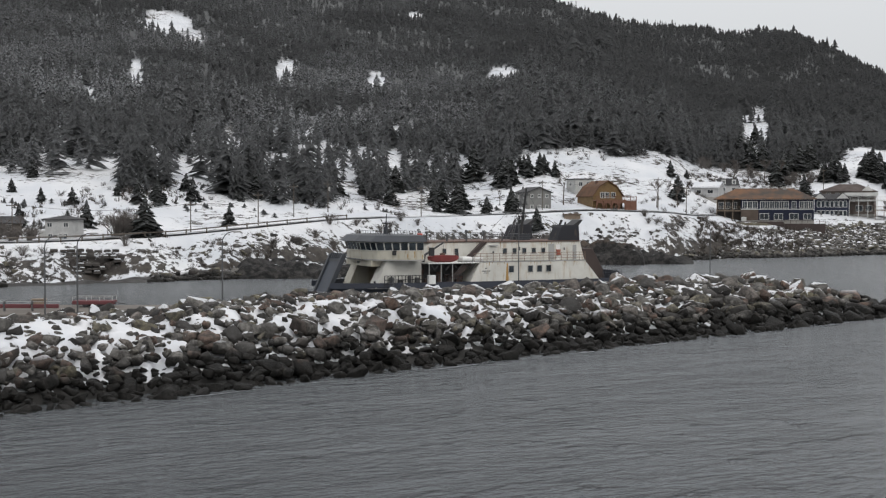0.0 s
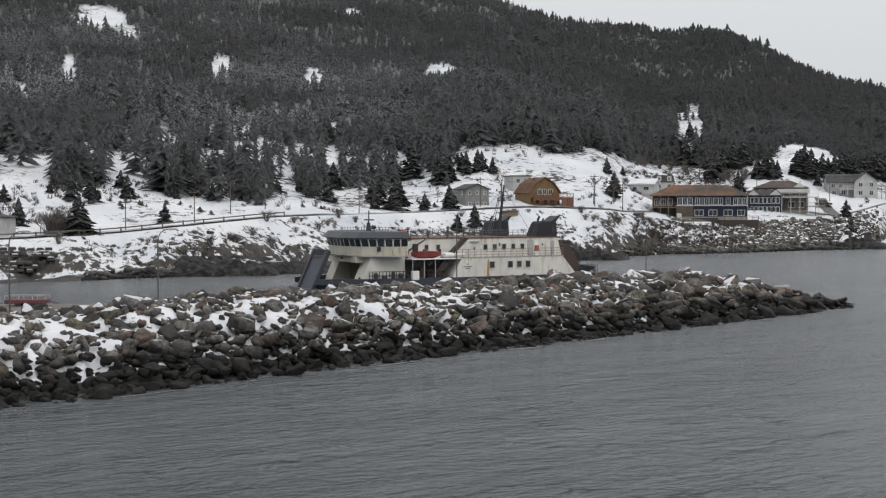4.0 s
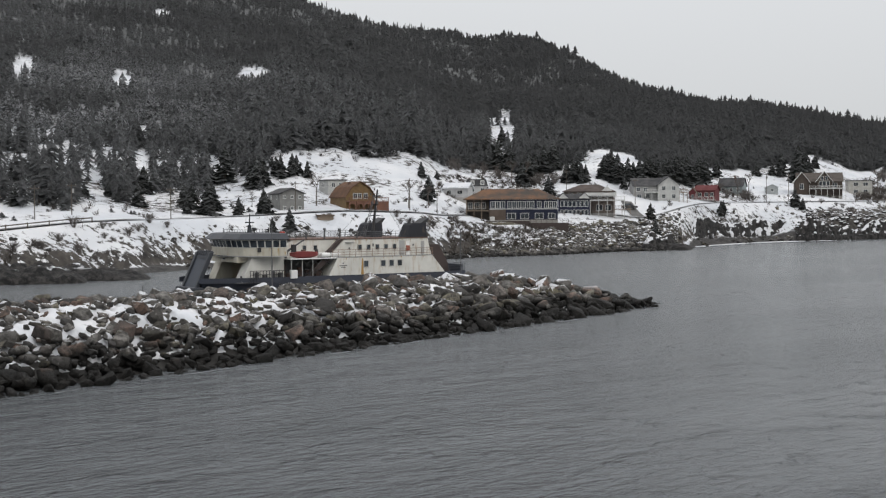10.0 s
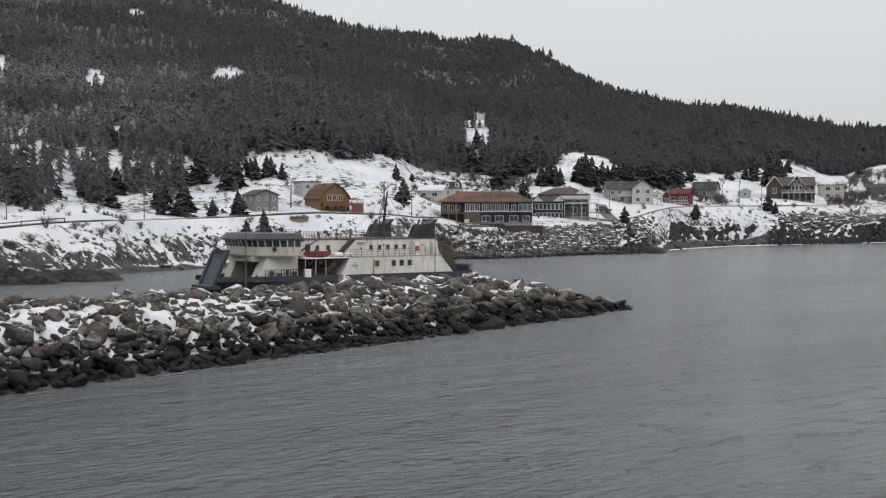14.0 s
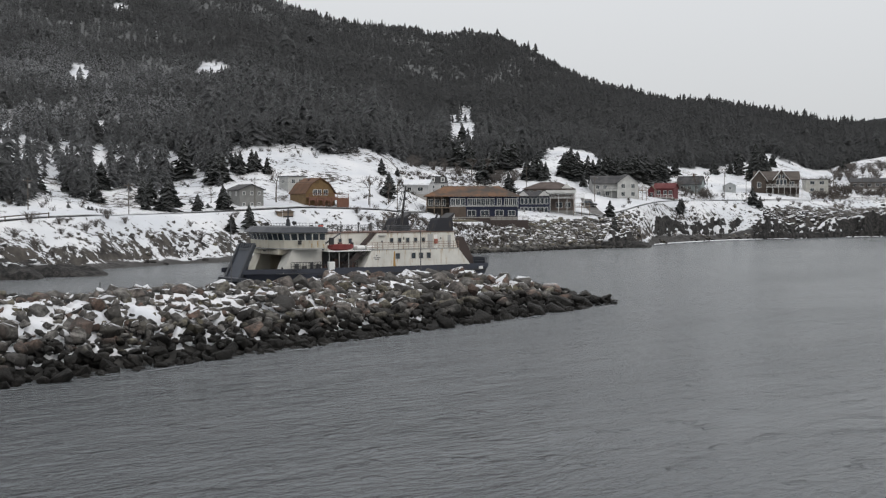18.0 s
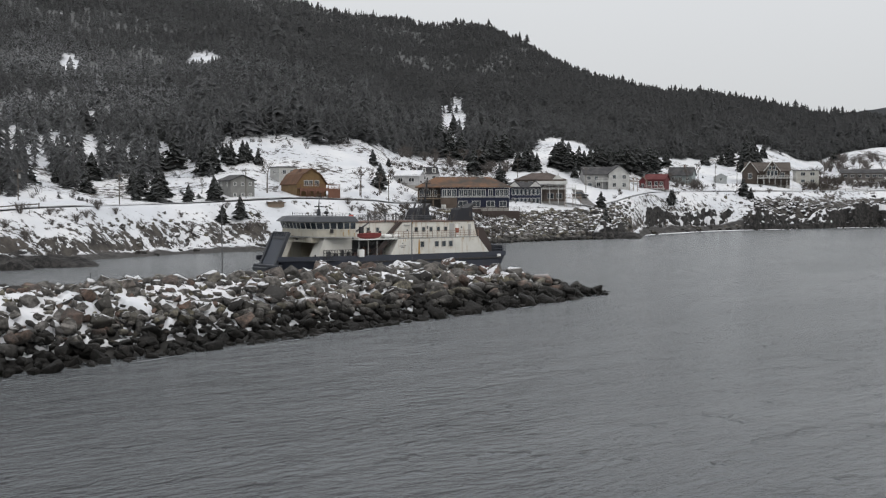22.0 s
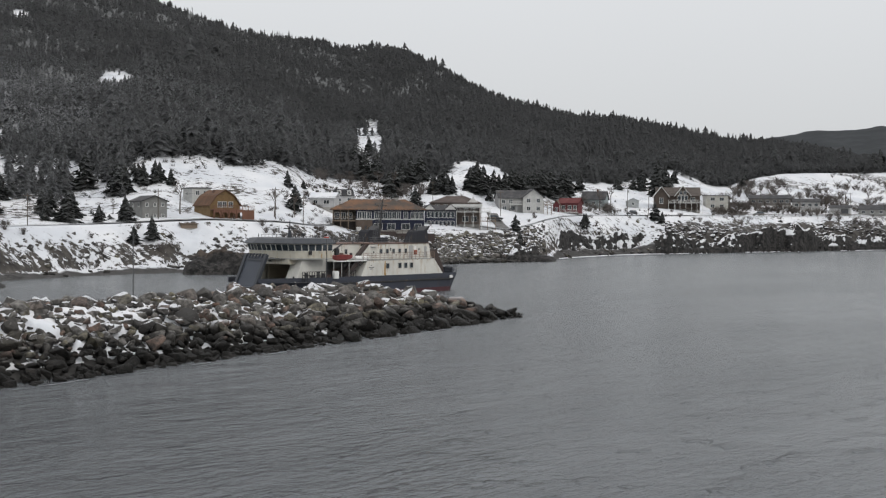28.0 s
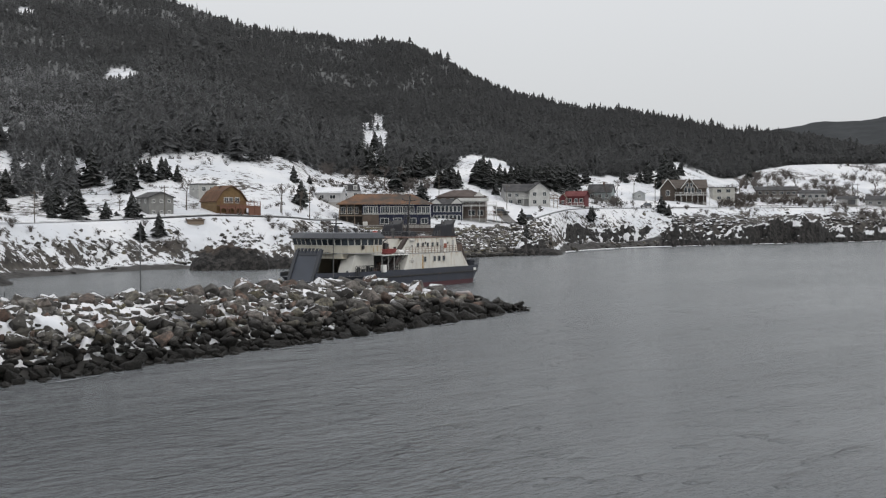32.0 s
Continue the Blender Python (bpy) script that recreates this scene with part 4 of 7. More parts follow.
    part("yard", [rod((-0.6, MID - 1.1, 12.3), (-0.6, MID + 1.1, 12.3), 0.06)], BLACK, mast)
    part("yard", [rod((-0.4, MID - 0.9, 11.2), (-0.4, MID + 0.9, 11.2), 0.06)], BLACK, mast)
    part("crosstree", [box((-0.75, MID - 0.6, 9.7), (0.1, MID + 0.6, 9.8))], BLACK, mast)
    for y, z in ((MID - 0.7, 11.25), (MID + 0.7, 11.25), (MID - 1.0, 12.35), (MID, 13.0)):
        part("mast_lamp", [rod((-0.3, y, z), (-0.3, y, z + 0.3), 0.11)], DARKGREY, mast)
    part("stay", [rod((-0.7, MID, 12.8), (-4.8, MID, 7.0), 0.02), rod((-0.7, MID, 12.8), (3.6, MID - 3, 7.0), 0.02), rod((-0.7, MID, 12.8), (3.6, MID + 3, 7.0), 0.02)], DARKGREY, mast)
    # forward house behind the lifeboat
    part("forward_house", [prism([(7.5, 4.72), (14.6, 4.72), (14.6, 6.0), (13.6, 6.86), (7.5, 6.86)], -BEAM + 2.4, -2.4)], WHITE, ferry, "white forward deckhouse", 0.03)
    for x in (11.9, 10.4):
        ship_window(ferry, x, -2.36, 5.85, 0.45, 0.6)
    # boat deck, its posts and what hangs there
    part("boat_deck", [box((8.7, -3.2, 4.58), (15.0, 0.1, 4.72))], OFFWHITE, ferry, "white boat deck overhang", 0.02)
    for x in (14.75, 13.3, 11.9):
        part("stanchion", [rod((x, -0.15, 1.99), (x, -0.15, 4.6), 0.06)], GREY, ferry)
    part("locker", [box((14.1, -0.25, 2.35), (14.95, 0.22, 3.35))], OFFWHITE, ferry, "white locker box hung at the bulwark", 0.04)
    # wall coloured dark grey to put in the shade under the boat deck
    part("inner_wall", [box((8.0, -3.3, 1.99), (15.0, -3.15, 4.58))], DARKGREY, ferry)
    for x, y, w, h in ((11.0, -2.6, 0.7, 1.3), (12.4, -2.2, 0.5, 1.6), (13.6, -2.0, 0.9, 0.9), (14.3, -2.8, 0.5, 1.9), (9.6, -2.4, 0.9, 1.1)):
        part("deck_gear", [box((x, y - 0.3, 1.99), (x + w, y + 0.2, 1.99 + h))], BROWN, ferry, "rusty deck gear", 0.06)
    for x0, x1 in ((8.9, 10.3), (10.5, 11.8), (12.0, 13.2), (13.4, 14.6)):
        part("boat_deck_brace", [rod((x0, -0.3, 4.58), ((x0 + x1) / 2, -0.3, 3.9), 0.04), rod(((x0 + x1) / 2, -0.3, 3.9), (x1, -0.3, 4.58), 0.04)], DARKGREY, ferry)
    railing(ferry, (10.6, -0.2, 1.99), (14.9, -0.2, 1.99), 1.35, 0.45, BLACK, "deck_rail", 0.03, 3)
    part("ladder_well", [prism([(12.4, 1.99), (13.2, 1.99), (10.3, 4.58), (9.3, 4.58)], -1.3, -0.4)], STERNBROWN, ferry, "dark sloping stairway")
    for k in range(9):
        x, z = 12.7 - k * 0.32, 2.25 + k * 0.28
        part("tread", [box((x, -1.35, z), (x + 0.3, -0.35, z + 0.04))], BLACK, ferry)
    boat = part("lifeboat", [loft([[(11.0 + x, -0.55 + y * w, 5.28 + z * h) for y, z in ((-0.62, 0.25), (-0.45, -0.35), (0, -0.6), (0.45, -0.35), (0.62, 0.25))] for x, w, h in ((0, 0.25, 0.45), (0.5, 0.75, 0.8), (1.3, 1, 1), (2.4, 0.95, 1), (3.2, 0.65, 0.8), (3.75, 0.12, 0.45))])], ORANGE, ferry, "orange-red rescue boat", 0.02)
    part("console", [box((12.7, -0.75, 5.32), (13.2, -0.35, 5.75))], BROWN, boat, "", 0.05)
    part("engine", [box((11.0, -0.7, 5.35), (11.35, -0.4, 5.75))], BLACK, boat, "", 0.05)
    part("grab_rail", [rod((11.3, -1.05, 5.4), (14.2, -1.0, 5.45), 0.03), rod((11.3, -0.1, 5.4), (14.2, -0.1, 5.45), 0.03)], RED, boat)
    davit = part("davit", [rod((14.8, -1.6, 4.72), (14.7, -1.4, 5.6), 0.15), rod((14.7, -1.4, 5.55), (12.7, -0.7, 6.95), 0.14, 0.09)], DARKGREY, ferry, "dark davit arm")
    part("fall", [rod((12.8, -0.7, 6.9), (12.8, -0.6, 5.5), 0.02)], BLACK, davit)
    raft = solid("life_raft", [rod((-0.62, 0, 0), (0.62, 0, 0), 0.3, None, 12)], OFFWHITE, 0.05)
    for x, y, z in ((10.1, -0.35, 5.02), (8.75, -0.3, 4.98), (10.1, -1.0, 5.02)):
        put_part("life_raft", raft, ferry, pose(x, y, z, 0, 0, 3), "white life raft canister")
    part("raft_cradle", [box((8.1, -1.2, 4.66), (10.8, -0.05, 4.76))], DARKGREY, ferry)
    # wheelhouse across the bow
    plan = [(15.65, 0.55), (17.5, 0.55), (20.3, -1.6), (21.1, -4.4), (21.1, -8.2), (20.3, -11.0), (17.5, -13.15), (15.65, -13.15)]
    wheel = part("wheelhouse", [prism(plan, 5.1, 6.06, 2)], CREAM, ferry, "cream wheelhouse with a band of raked windows", 0.03)
    part("soffit", [prism([(x + (0.05 if x > 15 else 0), y) for x, y in plan], 4.98, 5.12, 2)], GREY, ferry)
    out = [(x + 0.28 * (1 if x > 17.6 else 0.3), MID + (y - MID) * 1.022) for x, y in plan]
    part("window_band", [loft([[(x, y, 6.06) for x, y in plan], [(x, y, 7.0) for x, y in out]])], WHITE, wheel)
    lip = [(x + (0.85 if x > 17.6 else 0.5 if x > 16 else -0.2), MID + (y - MID) * 1.06) for x, y in plan]
    low_lip = [(x + (0.55 if x > 17.6 else 0.3 if x > 16 else -0.1), MID + (y - MID) * 1.04) for x, y in plan]
    top = [(x + (0.1 if x > 17.6 else 0), MID + (y - MID) * 0.97) for x, y in plan]
    part("roof", [loft([[(x, y, 7.0) for x, y in low_lip], [(x, y, 7.08) for x, y in lip], [(x, y, 7.72) for x, y in top], [(17 + (x - 17) * 0.9, MID + (y - MID) * 0.9, 7.8) for x, y in top]])], SLATE, wheel, "slate-blue sloping wheelhouse roof")
    counts = (2, 4, 3, 4, 3, 4, 2)
    for i, n in enumerate(counts):
        p, q = Vector(plan[i]), Vector(plan[i + 1])
        po, qo = Vector(out[i]), Vector(out[i + 1])
        for k in range(n):
            pts = []
            for f0 in ((k + 0.09) / n, (k + 0.91) / n):
                for h in (0.08, 0.93):
                    w = (p.lerp(q, f0)).lerp(po.lerp(qo, f0), h)
                    pts.append(Vector((w.x, w.y, 6.06 + 0.94 * h)))
            nrm = (pts[1] - pts[0]).cross(pts[2] - pts[0]).normalized()
            if nrm.dot(Vector((p.x - 17, p.y - MID, 0))) < 0:
                nrm = -nrm
            a = [v + nrm * 0.02 for v in pts]
            pane = ([tuple(v) for v in a] + [tuple(v - nrm * 0.06) for v in a], [(0, 2, 3, 1), (4, 5, 7, 6), (0, 4, 6, 2), (1, 3, 7, 5), (0, 1, 5, 4), (2, 6, 7, 3)])
            part("window", [pane], GLASS, wheel, "dark raked wheelhouse pane")
    part("hatch", [box((18.3, -0.1, 5.6), (18.7, 0.1, 6.1))], BLACK, wheel).matrix_basis = pose(0.35, -0.25, 0, 0, 0, 0)
    part("wing_box", [box((14.4, 0.1, 5.5), (14.92, 0.5, 6.4))], BLACK, wheel)
    for x, z0, z1 in ((15.9, 5.12, 5.6), (16.8, 5.3, 6.0), (17.6, 5.2, 5.7)):
        part("rust_streak", [prism([(x - 0.06, z1), (x + 0.06, z1), (x + 0.02, z0), (x - 0.03, z0)], 0.53, 0.562)], RUST, wheel)
    part("roof_mast", [rod((17.5, MID + 0.4, 7.75), (17.5, MID + 0.4, 8.7), 0.34, 0.22), rod((17.5, MID + 0.4, 8.7), (17.45, MID + 0.4, 10.1), 0.1, 0.05)], SLATE, wheel, "blue-grey radar pedestal")
    part("radar", [box((17.35, MID - 0.7, 8.95), (17.6, MID + 1.5, 9.1))], BLACK, wheel, "", 0.03)
    part("searchlight", [rod((18.8, -1.6, 7.7), (18.8, -1.6, 8.1), 0.06), rod((18.65, -1.6, 8.25), (19.05, -1.6, 8.25), 0.2, 0.24, 10)], BLACK, wheel)
    part("searchlight", [rod((18.8, -10.8, 7.7), (18.8, -10.8, 8.3), 0.05)], BLACK, wheel)
    part("horn", [box((15.4, -0.9, 7.6), (15.9, -0.4, 7.95))], RED, wheel, "", 0.05)
    railing(wheel, (19.0, -3.0, 7.74), (19.0, -10.0, 7.74), 0.42, 0.8, BLACK, "roof_rail", 0.022, 1)
    railing(wheel, (15.4, -1.5, 7.74), (15.4, -11.0, 7.74), 0.42, 0.9, BLACK, "roof_rail", 0.022, 1)
    part("antenna", [rod((16.5, -9.5, 7.7), (16.4, -9.5, 9.9), 0.03, 0.015)], OFFWHITE, wheel)
    part("antenna", [rod((16.2, -3.0, 7.7), (16.2, -3.0, 9.2), 0.03, 0.015)], OFFWHITE, wheel)
    # portal under the wheelhouse
    part("portal_beam", [box((19.0, -10.2, 4.3), (20.7, -2.4, 5.0))], CREAM, ferry, "cream beam over the vehicle opening", 0.03)
    part("horn", [box((20.7, -6.4, 4.62), (20.82, -5.9, 4.78))], BLACK, ferry)
    leg = [(15.2, 1.99), (20.7, 1.99), (19.3, 5.0), (15.2, 5.0)]
    part("portal_leg", [prism(leg, -3.3, -1.2)], painted("pale grey paint", (0.55, 0.54, 0.50), 0.55, (0.3, 0.24, 0.16), 0.4), ferry, "pale grey house under the wheelhouse", 0.03)
    part("portal_leg", [prism(leg, -BEAM + 1.2, -BEAM + 3.3)], CREAM, ferry, "", 0.03)
    # wall ochre is lightened: light from the bow put into the colour
    part("tunnel_wall", [box((-4.0, -3.42, 1.99), (18.3, -3.31, 4.6)), box((-4.0, -9.29, 1.99), (18.3, -9.18, 4.6))], painted("brightened ochre paint", (0.48, 0.43, 0.32), 0.7), ferry)
    # added closing panel, set well forward and coloured pale so the opening looks lit
    part("tunnel_bulkhead", [box((13.0, -9.17, 1.99), (13.1, -3.43, 4.6))], painted("brightened backing ochre", (0.44, 0.39, 0.29), 0.7), ferry)
    part("tunnel_roof", [box((6.0, -9.5, 4.6), (18.4, -3.2, 4.72))], GREY, ferry)
    railing(ferry, (15.0, -0.35, 1.99), (19.8, -0.75, 1.99), 1.35, 0.4, BLACK, "deck_rail", 0.04, 3)
    for x, y, w, h in ((15.6, -0.9, 0.5, 1.1), (16.5, -1.0, 0.4, 1.3), (17.5, -0.95, 0.6, 0.9), (18.6, -0.95, 0.5, 1.2)):
        part("deck_gear", [box((x, y - 0.25, 1.99), (x + w, y + 0.1, 1.99 + h))], DARKGREY, ferry, "dark mooring gear", 0.08)
    part("winch", [rod((20.8, -2.6, 2.2), (20.8, -3.6, 2.2), 0.28, None, 10)], DARKGREY, ferry)
    part("bollard", [rod((20.6, -1.6, 1.95), (20.6, -1.6, 2.75), 0.12)], BLACK, ferry)
    # raised bow ramp, leaning back
    y0, y1 = -8.0, -3.5

    def lean(x, y, z):
        return (25.3 - (z - 1.3) * 0.46 + x, y, z)

    def slab(ya, yb, za, zb, xa, xb):
        c = [lean(x, y, z) for z in (za, zb) for x, y in ((xa, ya), (xb, ya), (xb, yb), (xa, yb))]
        return c, [(3, 2, 1, 0), (4, 5, 6, 7), (0, 1, 5, 4), (1, 2, 6, 5), (2, 3, 7, 6), (3, 0, 4, 7)]

    ramp = part("ramp", [slab(y0 + 0.5, y1 - 0.5, 1.1, 5.4, -0.1, 0.06)], RAMPBLUE, ferry, "raised slate-blue bow ramp")
    part("girder", [slab(y0, y0 + 0.5, 1.0, 5.6, -0.22, 0.3)], SLATE, ramp, "", 0.04)
    part("girder", [slab(y1 - 0.5, y1, 1.0, 5.6, -0.22, 0.3)], SLATE, ramp, "", 0.04)
    for k in range(7):
        y = y0 + 0.35 + k * (y1 - y0 - 0.7) / 6
        part("ramp_finger", [slab(y - 0.12, y + 0.12, 5.2, 5.75, -0.1, 0.2)], SLATE, ramp)
    part("crossbar", [slab(y0 + 0.4, y1 - 0.4, 4.85, 5.1, -0.05, 0.16)], SLATE, ramp)
    part("ramp_hinge", [box((24.6, y0 - 0.9, 1.0), (25.9, y1 + 0.4, 1.5)), box((25.2, y0 - 0.2, 0.6), (26.4, y1 - 0.8, 1.15))], SLATE, ferry, "", 0.08)
    for y in (y0 - 0.25, y1 + 0.25):
        part("ramp_cable", [rod((20.2, y, 4.9), (23.3, y, 5.3), 0.03)], BLACK, ferry)
    # after end
    part("stern_casing", [prism([(-5.3, 4.7), (-5.5, 6.0), (-6.8, 6.0), (-8.3, 3.4), (-8.6, 1.99), (-6.6, 1.99)], -3.2, -1.1)], STERNBROWN, ferry, "rust-brown sloping casing at the stern", 0.03)
    part("stern_casing", [prism([(-5.3, 4.7), (-5.5, 6.0), (-6.8, 6.0), (-8.3, 3.4), (-8.6, 1.99), (-6.6, 1.99)], -BEAM + 1.1, -BEAM + 3.2)], STERNBROWN, ferry, "", 0.03)
    part("stern_gate", [box((-10.3, -BEAM + 0.9, 1.95), (-10.15, -0.9, 3.3))], NAVY, ferry, "navy stern gate")
    railing(ferry, (-10.2, -0.15, 2.55), (-7.6, -0.1, 2.55), 1.0, 0.32, SLATE, "stern_rail", 0.035, 3)
    return ferry


ferry = build_ferry()

# ---- the village along the shore road ----
def siding(name, c, lap=0.18, stain=0.2):
    """Painted clapboard: laps, faded boards, dirt below."""
    c = tuple(0.82 * x for x in c)
    s = Shade(name, 0.7, spec=0.3)
    wave = s.t.nodes.new("ShaderNodeTexWave")
    wave.bands_direction, wave.wave_profile = "Z", "SAW"
    wave.inputs["Scale"].default_value = 0.314 / lap
    s.t.links.new(s.coord, wave.inputs["Vector"])
    base = s.mix(s.ramp(s.noise(0.8, 4), 0.3, 0.7), tuple(0.82 * x for x in c), tuple(min(1, 1.08 * x) for x in c))
    s.colour(s.mix(s.ramp(s.noise(1.6, 5, 0.7, (1, 1, 0.3)), 0.55, 0.8, 0, stain), base, (0.16, 0.14, 0.12)))
    s.bump(wave.outputs["Fac"], 0.02, 0.7)
    return s.m


def shingle(name, a, b, patch=0.45):
    s = Shade(name, 0.85, spec=0.2)
    s.colour(s.mix(s.ramp(s.noise(patch, 5, 0.65), 0.35, 0.65), a, b))
    s.bump(s.noise(6.0, 4), 0.02, 0.6)
    return s.m


TRIM = painted("white trim", (0.52, 0.52, 0.50), 0.6, (0.3, 0.28, 0.25), 0.3)
CONCRETE = painted("concrete", (0.30, 0.29, 0.27), 0.85, (0.15, 0.14, 0.13), 0.4)
TIMBER = painted("weathered timber", (0.20, 0.155, 0.115), 0.8, (0.08, 0.06, 0.05), 0.5)
POLEWOOD = painted("grey pole timber", (0.10, 0.085, 0.07), 0.85, (0.05, 0.04, 0.035), 0.4)
ROOF_DARK = shingle("dark shingle", (0.045, 0.045, 0.048), (0.085, 0.083, 0.083))
ROOF_BROWN = shingle("brown shingle", (0.10, 0.075, 0.058), (0.15, 0.11, 0.085))
ROOF_RUST = shingle("rust-orange shingle", (0.062, 0.054, 0.048), (0.165, 0.090, 0.052), 0.2)
WINDOW_MESH = {}


def house_window(house, x, y, z, w, h, turn=0.0, bars=True):
    """A framed sash that looks along -y of the house, turned about z; the pane is a part of its own."""
    key = (round(w, 2), round(h, 2), bars)
    if key not in WINDOW_MESH:
        t = 0.11
        rim = [box((-w / 2 - t, -0.07, -h / 2 - t), (-w / 2, 0.06, h / 2 + t)), box((w / 2, -0.07, -h / 2 - t), (w / 2 + t, 0.06, h / 2 + t)),
               box((-w / 2, -0.07, -h / 2 - t), (w / 2, 0.06, -h / 2)), box((-w / 2, -0.07, h / 2), (w / 2, 0.06, h / 2 + t))]
        if bars:
            rim.append(box((-0.035, -0.06, -h / 2), (0.035, 0.03, h / 2)))
        WINDOW_MESH[key] = (solid("window", rim, TRIM), solid("pane", [box((-w / 2, -0.025, -h / 2), (w / 2, 0.05, h / 2))], GLASS))
    win = put_part("window", WINDOW_MESH[key][0], house, pose(x, y, z, 0, 0, turn))
    put_part("pane", WINDOW_MESH[key][1], win, pose(0, 0, 0))


def roof_pieces(kind, w, d, h, rise, over=0.4):
    """Roof slabs over a w x d plan whose front is y = 0; returns pieces for the roof and for the walls under it."""
    x0, x1, y0, y1 = -w / 2 - over, w / 2 + over, -over, d + over
    t = 0.16
    if kind == "gable_y":
        k = rise / (w / 2)
        top, low = h + rise, h - over * k
        roof = [prism([(x0, low), (0, top), (0, top + t), (x0, low + t)], y0, y1), prism([(x1, low), (0, top), (0, top + t), (x1, low + t)], y0, y1)]
        wall = [prism([(-w / 2, h), (w / 2, h), (0, h + rise - 0.02)], 0.0, d)]
    elif kind == "gable_x":
        k = rise / (d / 2)
        top, low = h + rise, h - over * k
        roof = [prism([(y0, low), (d / 2, top), (d / 2, top + t), (y0, low + t)], x0, x1, 0), prism([(y1, low), (d / 2, top), (d / 2, top + t), (y1, low + t)], x0, x1, 0)]
        wall = [prism([(0.0, h), (d, h), (d / 2, h + rise - 0.02)], -w / 2, w / 2, 0)]
    elif kind == "gambrel_y":
        a, b = w / 2 + over * 0.5, w * 0.30
        m = h + rise * 0.62
        outer = [(-a, h - 0.1), (-b, m), (0, h + rise), (b, m), (a, h - 0.1)]
        roof = [prism([p, q, (q[0] * 1.03, q[1] + t), (p[0] * 1.03, p[1] + t)], y0, y1) for p, q in zip(outer[:-1], outer[1:])]
        wall = [prism([(-w / 2, h), (w / 2, h), (b, m - 0.03), (0, h + rise - 0.03), (-b, m - 0.03)], 0.0, d)]
    elif kind == "hip":
        g = min(w, d) / 2
        ring = [(x0, y0, h - 0.05), (x1, y0, h - 0.05), (x1, y1, h - 0.05), (x0, y1, h - 0.05)]
        roof = [(ring + [(x, y, h + 0.12) for x, y, _ in ring] + [(-w / 2 + g * 0.95, d / 2, h + rise), (w / 2 - g * 0.95, d / 2, h + rise)],
                 [(3, 2, 1, 0), (0, 1, 5, 4), (1, 2, 6, 5), (2, 3, 7, 6), (3, 0, 4, 7), (4, 5, 9, 8), (6, 7, 8, 9), (5, 6, 9), (7, 4, 8)])]
        wall = []
    else:
        roof = [box((x0 + 0.15, y0 + 0.15, h), (x1 - 0.15, y1 - 0.15, h + 0.22))]
        wall = []
    return roof, wall


def house(name, label, a, r, turn, w, d, h, kind, rise, wall_mat, roof_mat, front=(), left=(), right=(), chimney=None, lift=0.0, plinth=1.6, roof_w=None, roof_x=0.0):
    """A house at a bearing and range, its front towards the quay. front, left, right: windows as (x, z, width, height)."""
    p = at(a, r)
    ob = thing(name, label, "house", "village houses", pose(p.x, p.y, p.z + lift, 0, 0, -a + turn))
    roof, gables = roof_pieces(kind, roof_w or w, d, h, rise)
    roof = [([(x + roof_x, y, z) for x, y, z in v], f) for v, f in roof]
    part("wall", [box((-w / 2, 0, 0), (w / 2, d, h))] + gables, wall_mat, ob)
    part("foundation", [box((-w / 2 + 0.03, 0.03, -plinth), (w / 2 - 0.03, d - 0.03, -0.003))], CONCRETE, ob)
    part("roof", roof, roof_mat, ob)
    for x, z, ww, wh in front:
        house_window(ob, x, -0.01, z, ww, wh)
    for x, z, ww, wh in left:
        house_window(ob, -w / 2 - 0.01, d - x, z, ww, wh, -90)
    for x, z, ww, wh in right:
        house_window(ob, w / 2 + 0.01, x, z, ww, wh, 90)
    if chimney:
        part("chimney", [box((chimney[0] - 0.25, chimney[1] - 0.25, h), (chimney[0] + 0.25, chimney[1] + 0.25, h + chimney[2]))], BROWN, ob)
    return ob


def deck(parent, x0, x1, y0, y1, z, rail=1.0, material=None, roofed=None, base=-1.5):
    """A timber deck on posts with a balustrade; roofed: height of a roof over it."""
    material = material or TIMBER
    floor = part("deck", [box((x0, y0, z - 0.18), (x1, y1, z))], material, parent)
    post = solid("post", [box((-0.07, -0.07, base - z), (0.07, 0.07, -0.18))], material)
    tall = solid("post", [box((-0.06, -0.06, 0), (0.06, 0.06, (roofed or rail)))], material)
    n = max(2, round((x1 - x0) / 2.2))
    for i in range(n + 1):
        put_part("post", post, floor, pose(x0 + 0.1 + (x1 - x0 - 0.2) * i / n, y0 + 0.1, z))
        put_part("post", tall, floor, pose(x0 + 0.1 + (x1 - x0 - 0.2) * i / n, y0 + 0.1, z))
    part("handrail", [box((x0, y0, z + rail - 0.08), (x1, y0 + 0.08, z + rail)), box((x0, y0, z + 0.12), (x1, y0 + 0.06, z + 0.2))], material, floor)
    bar = solid("baluster", [box((-0.025, -0.025, 0.15), (0.025, 0.025, rail - 0.05))], material)
    m = min(40, max(3, round((x1 - x0) / 0.4)))
    for i in range(m + 1):
        put_part("baluster", bar, floor, pose(x0 + 0.1 + (x1 - x0 - 0.2) * i / m, y0 + 0.04, z))
    return floor


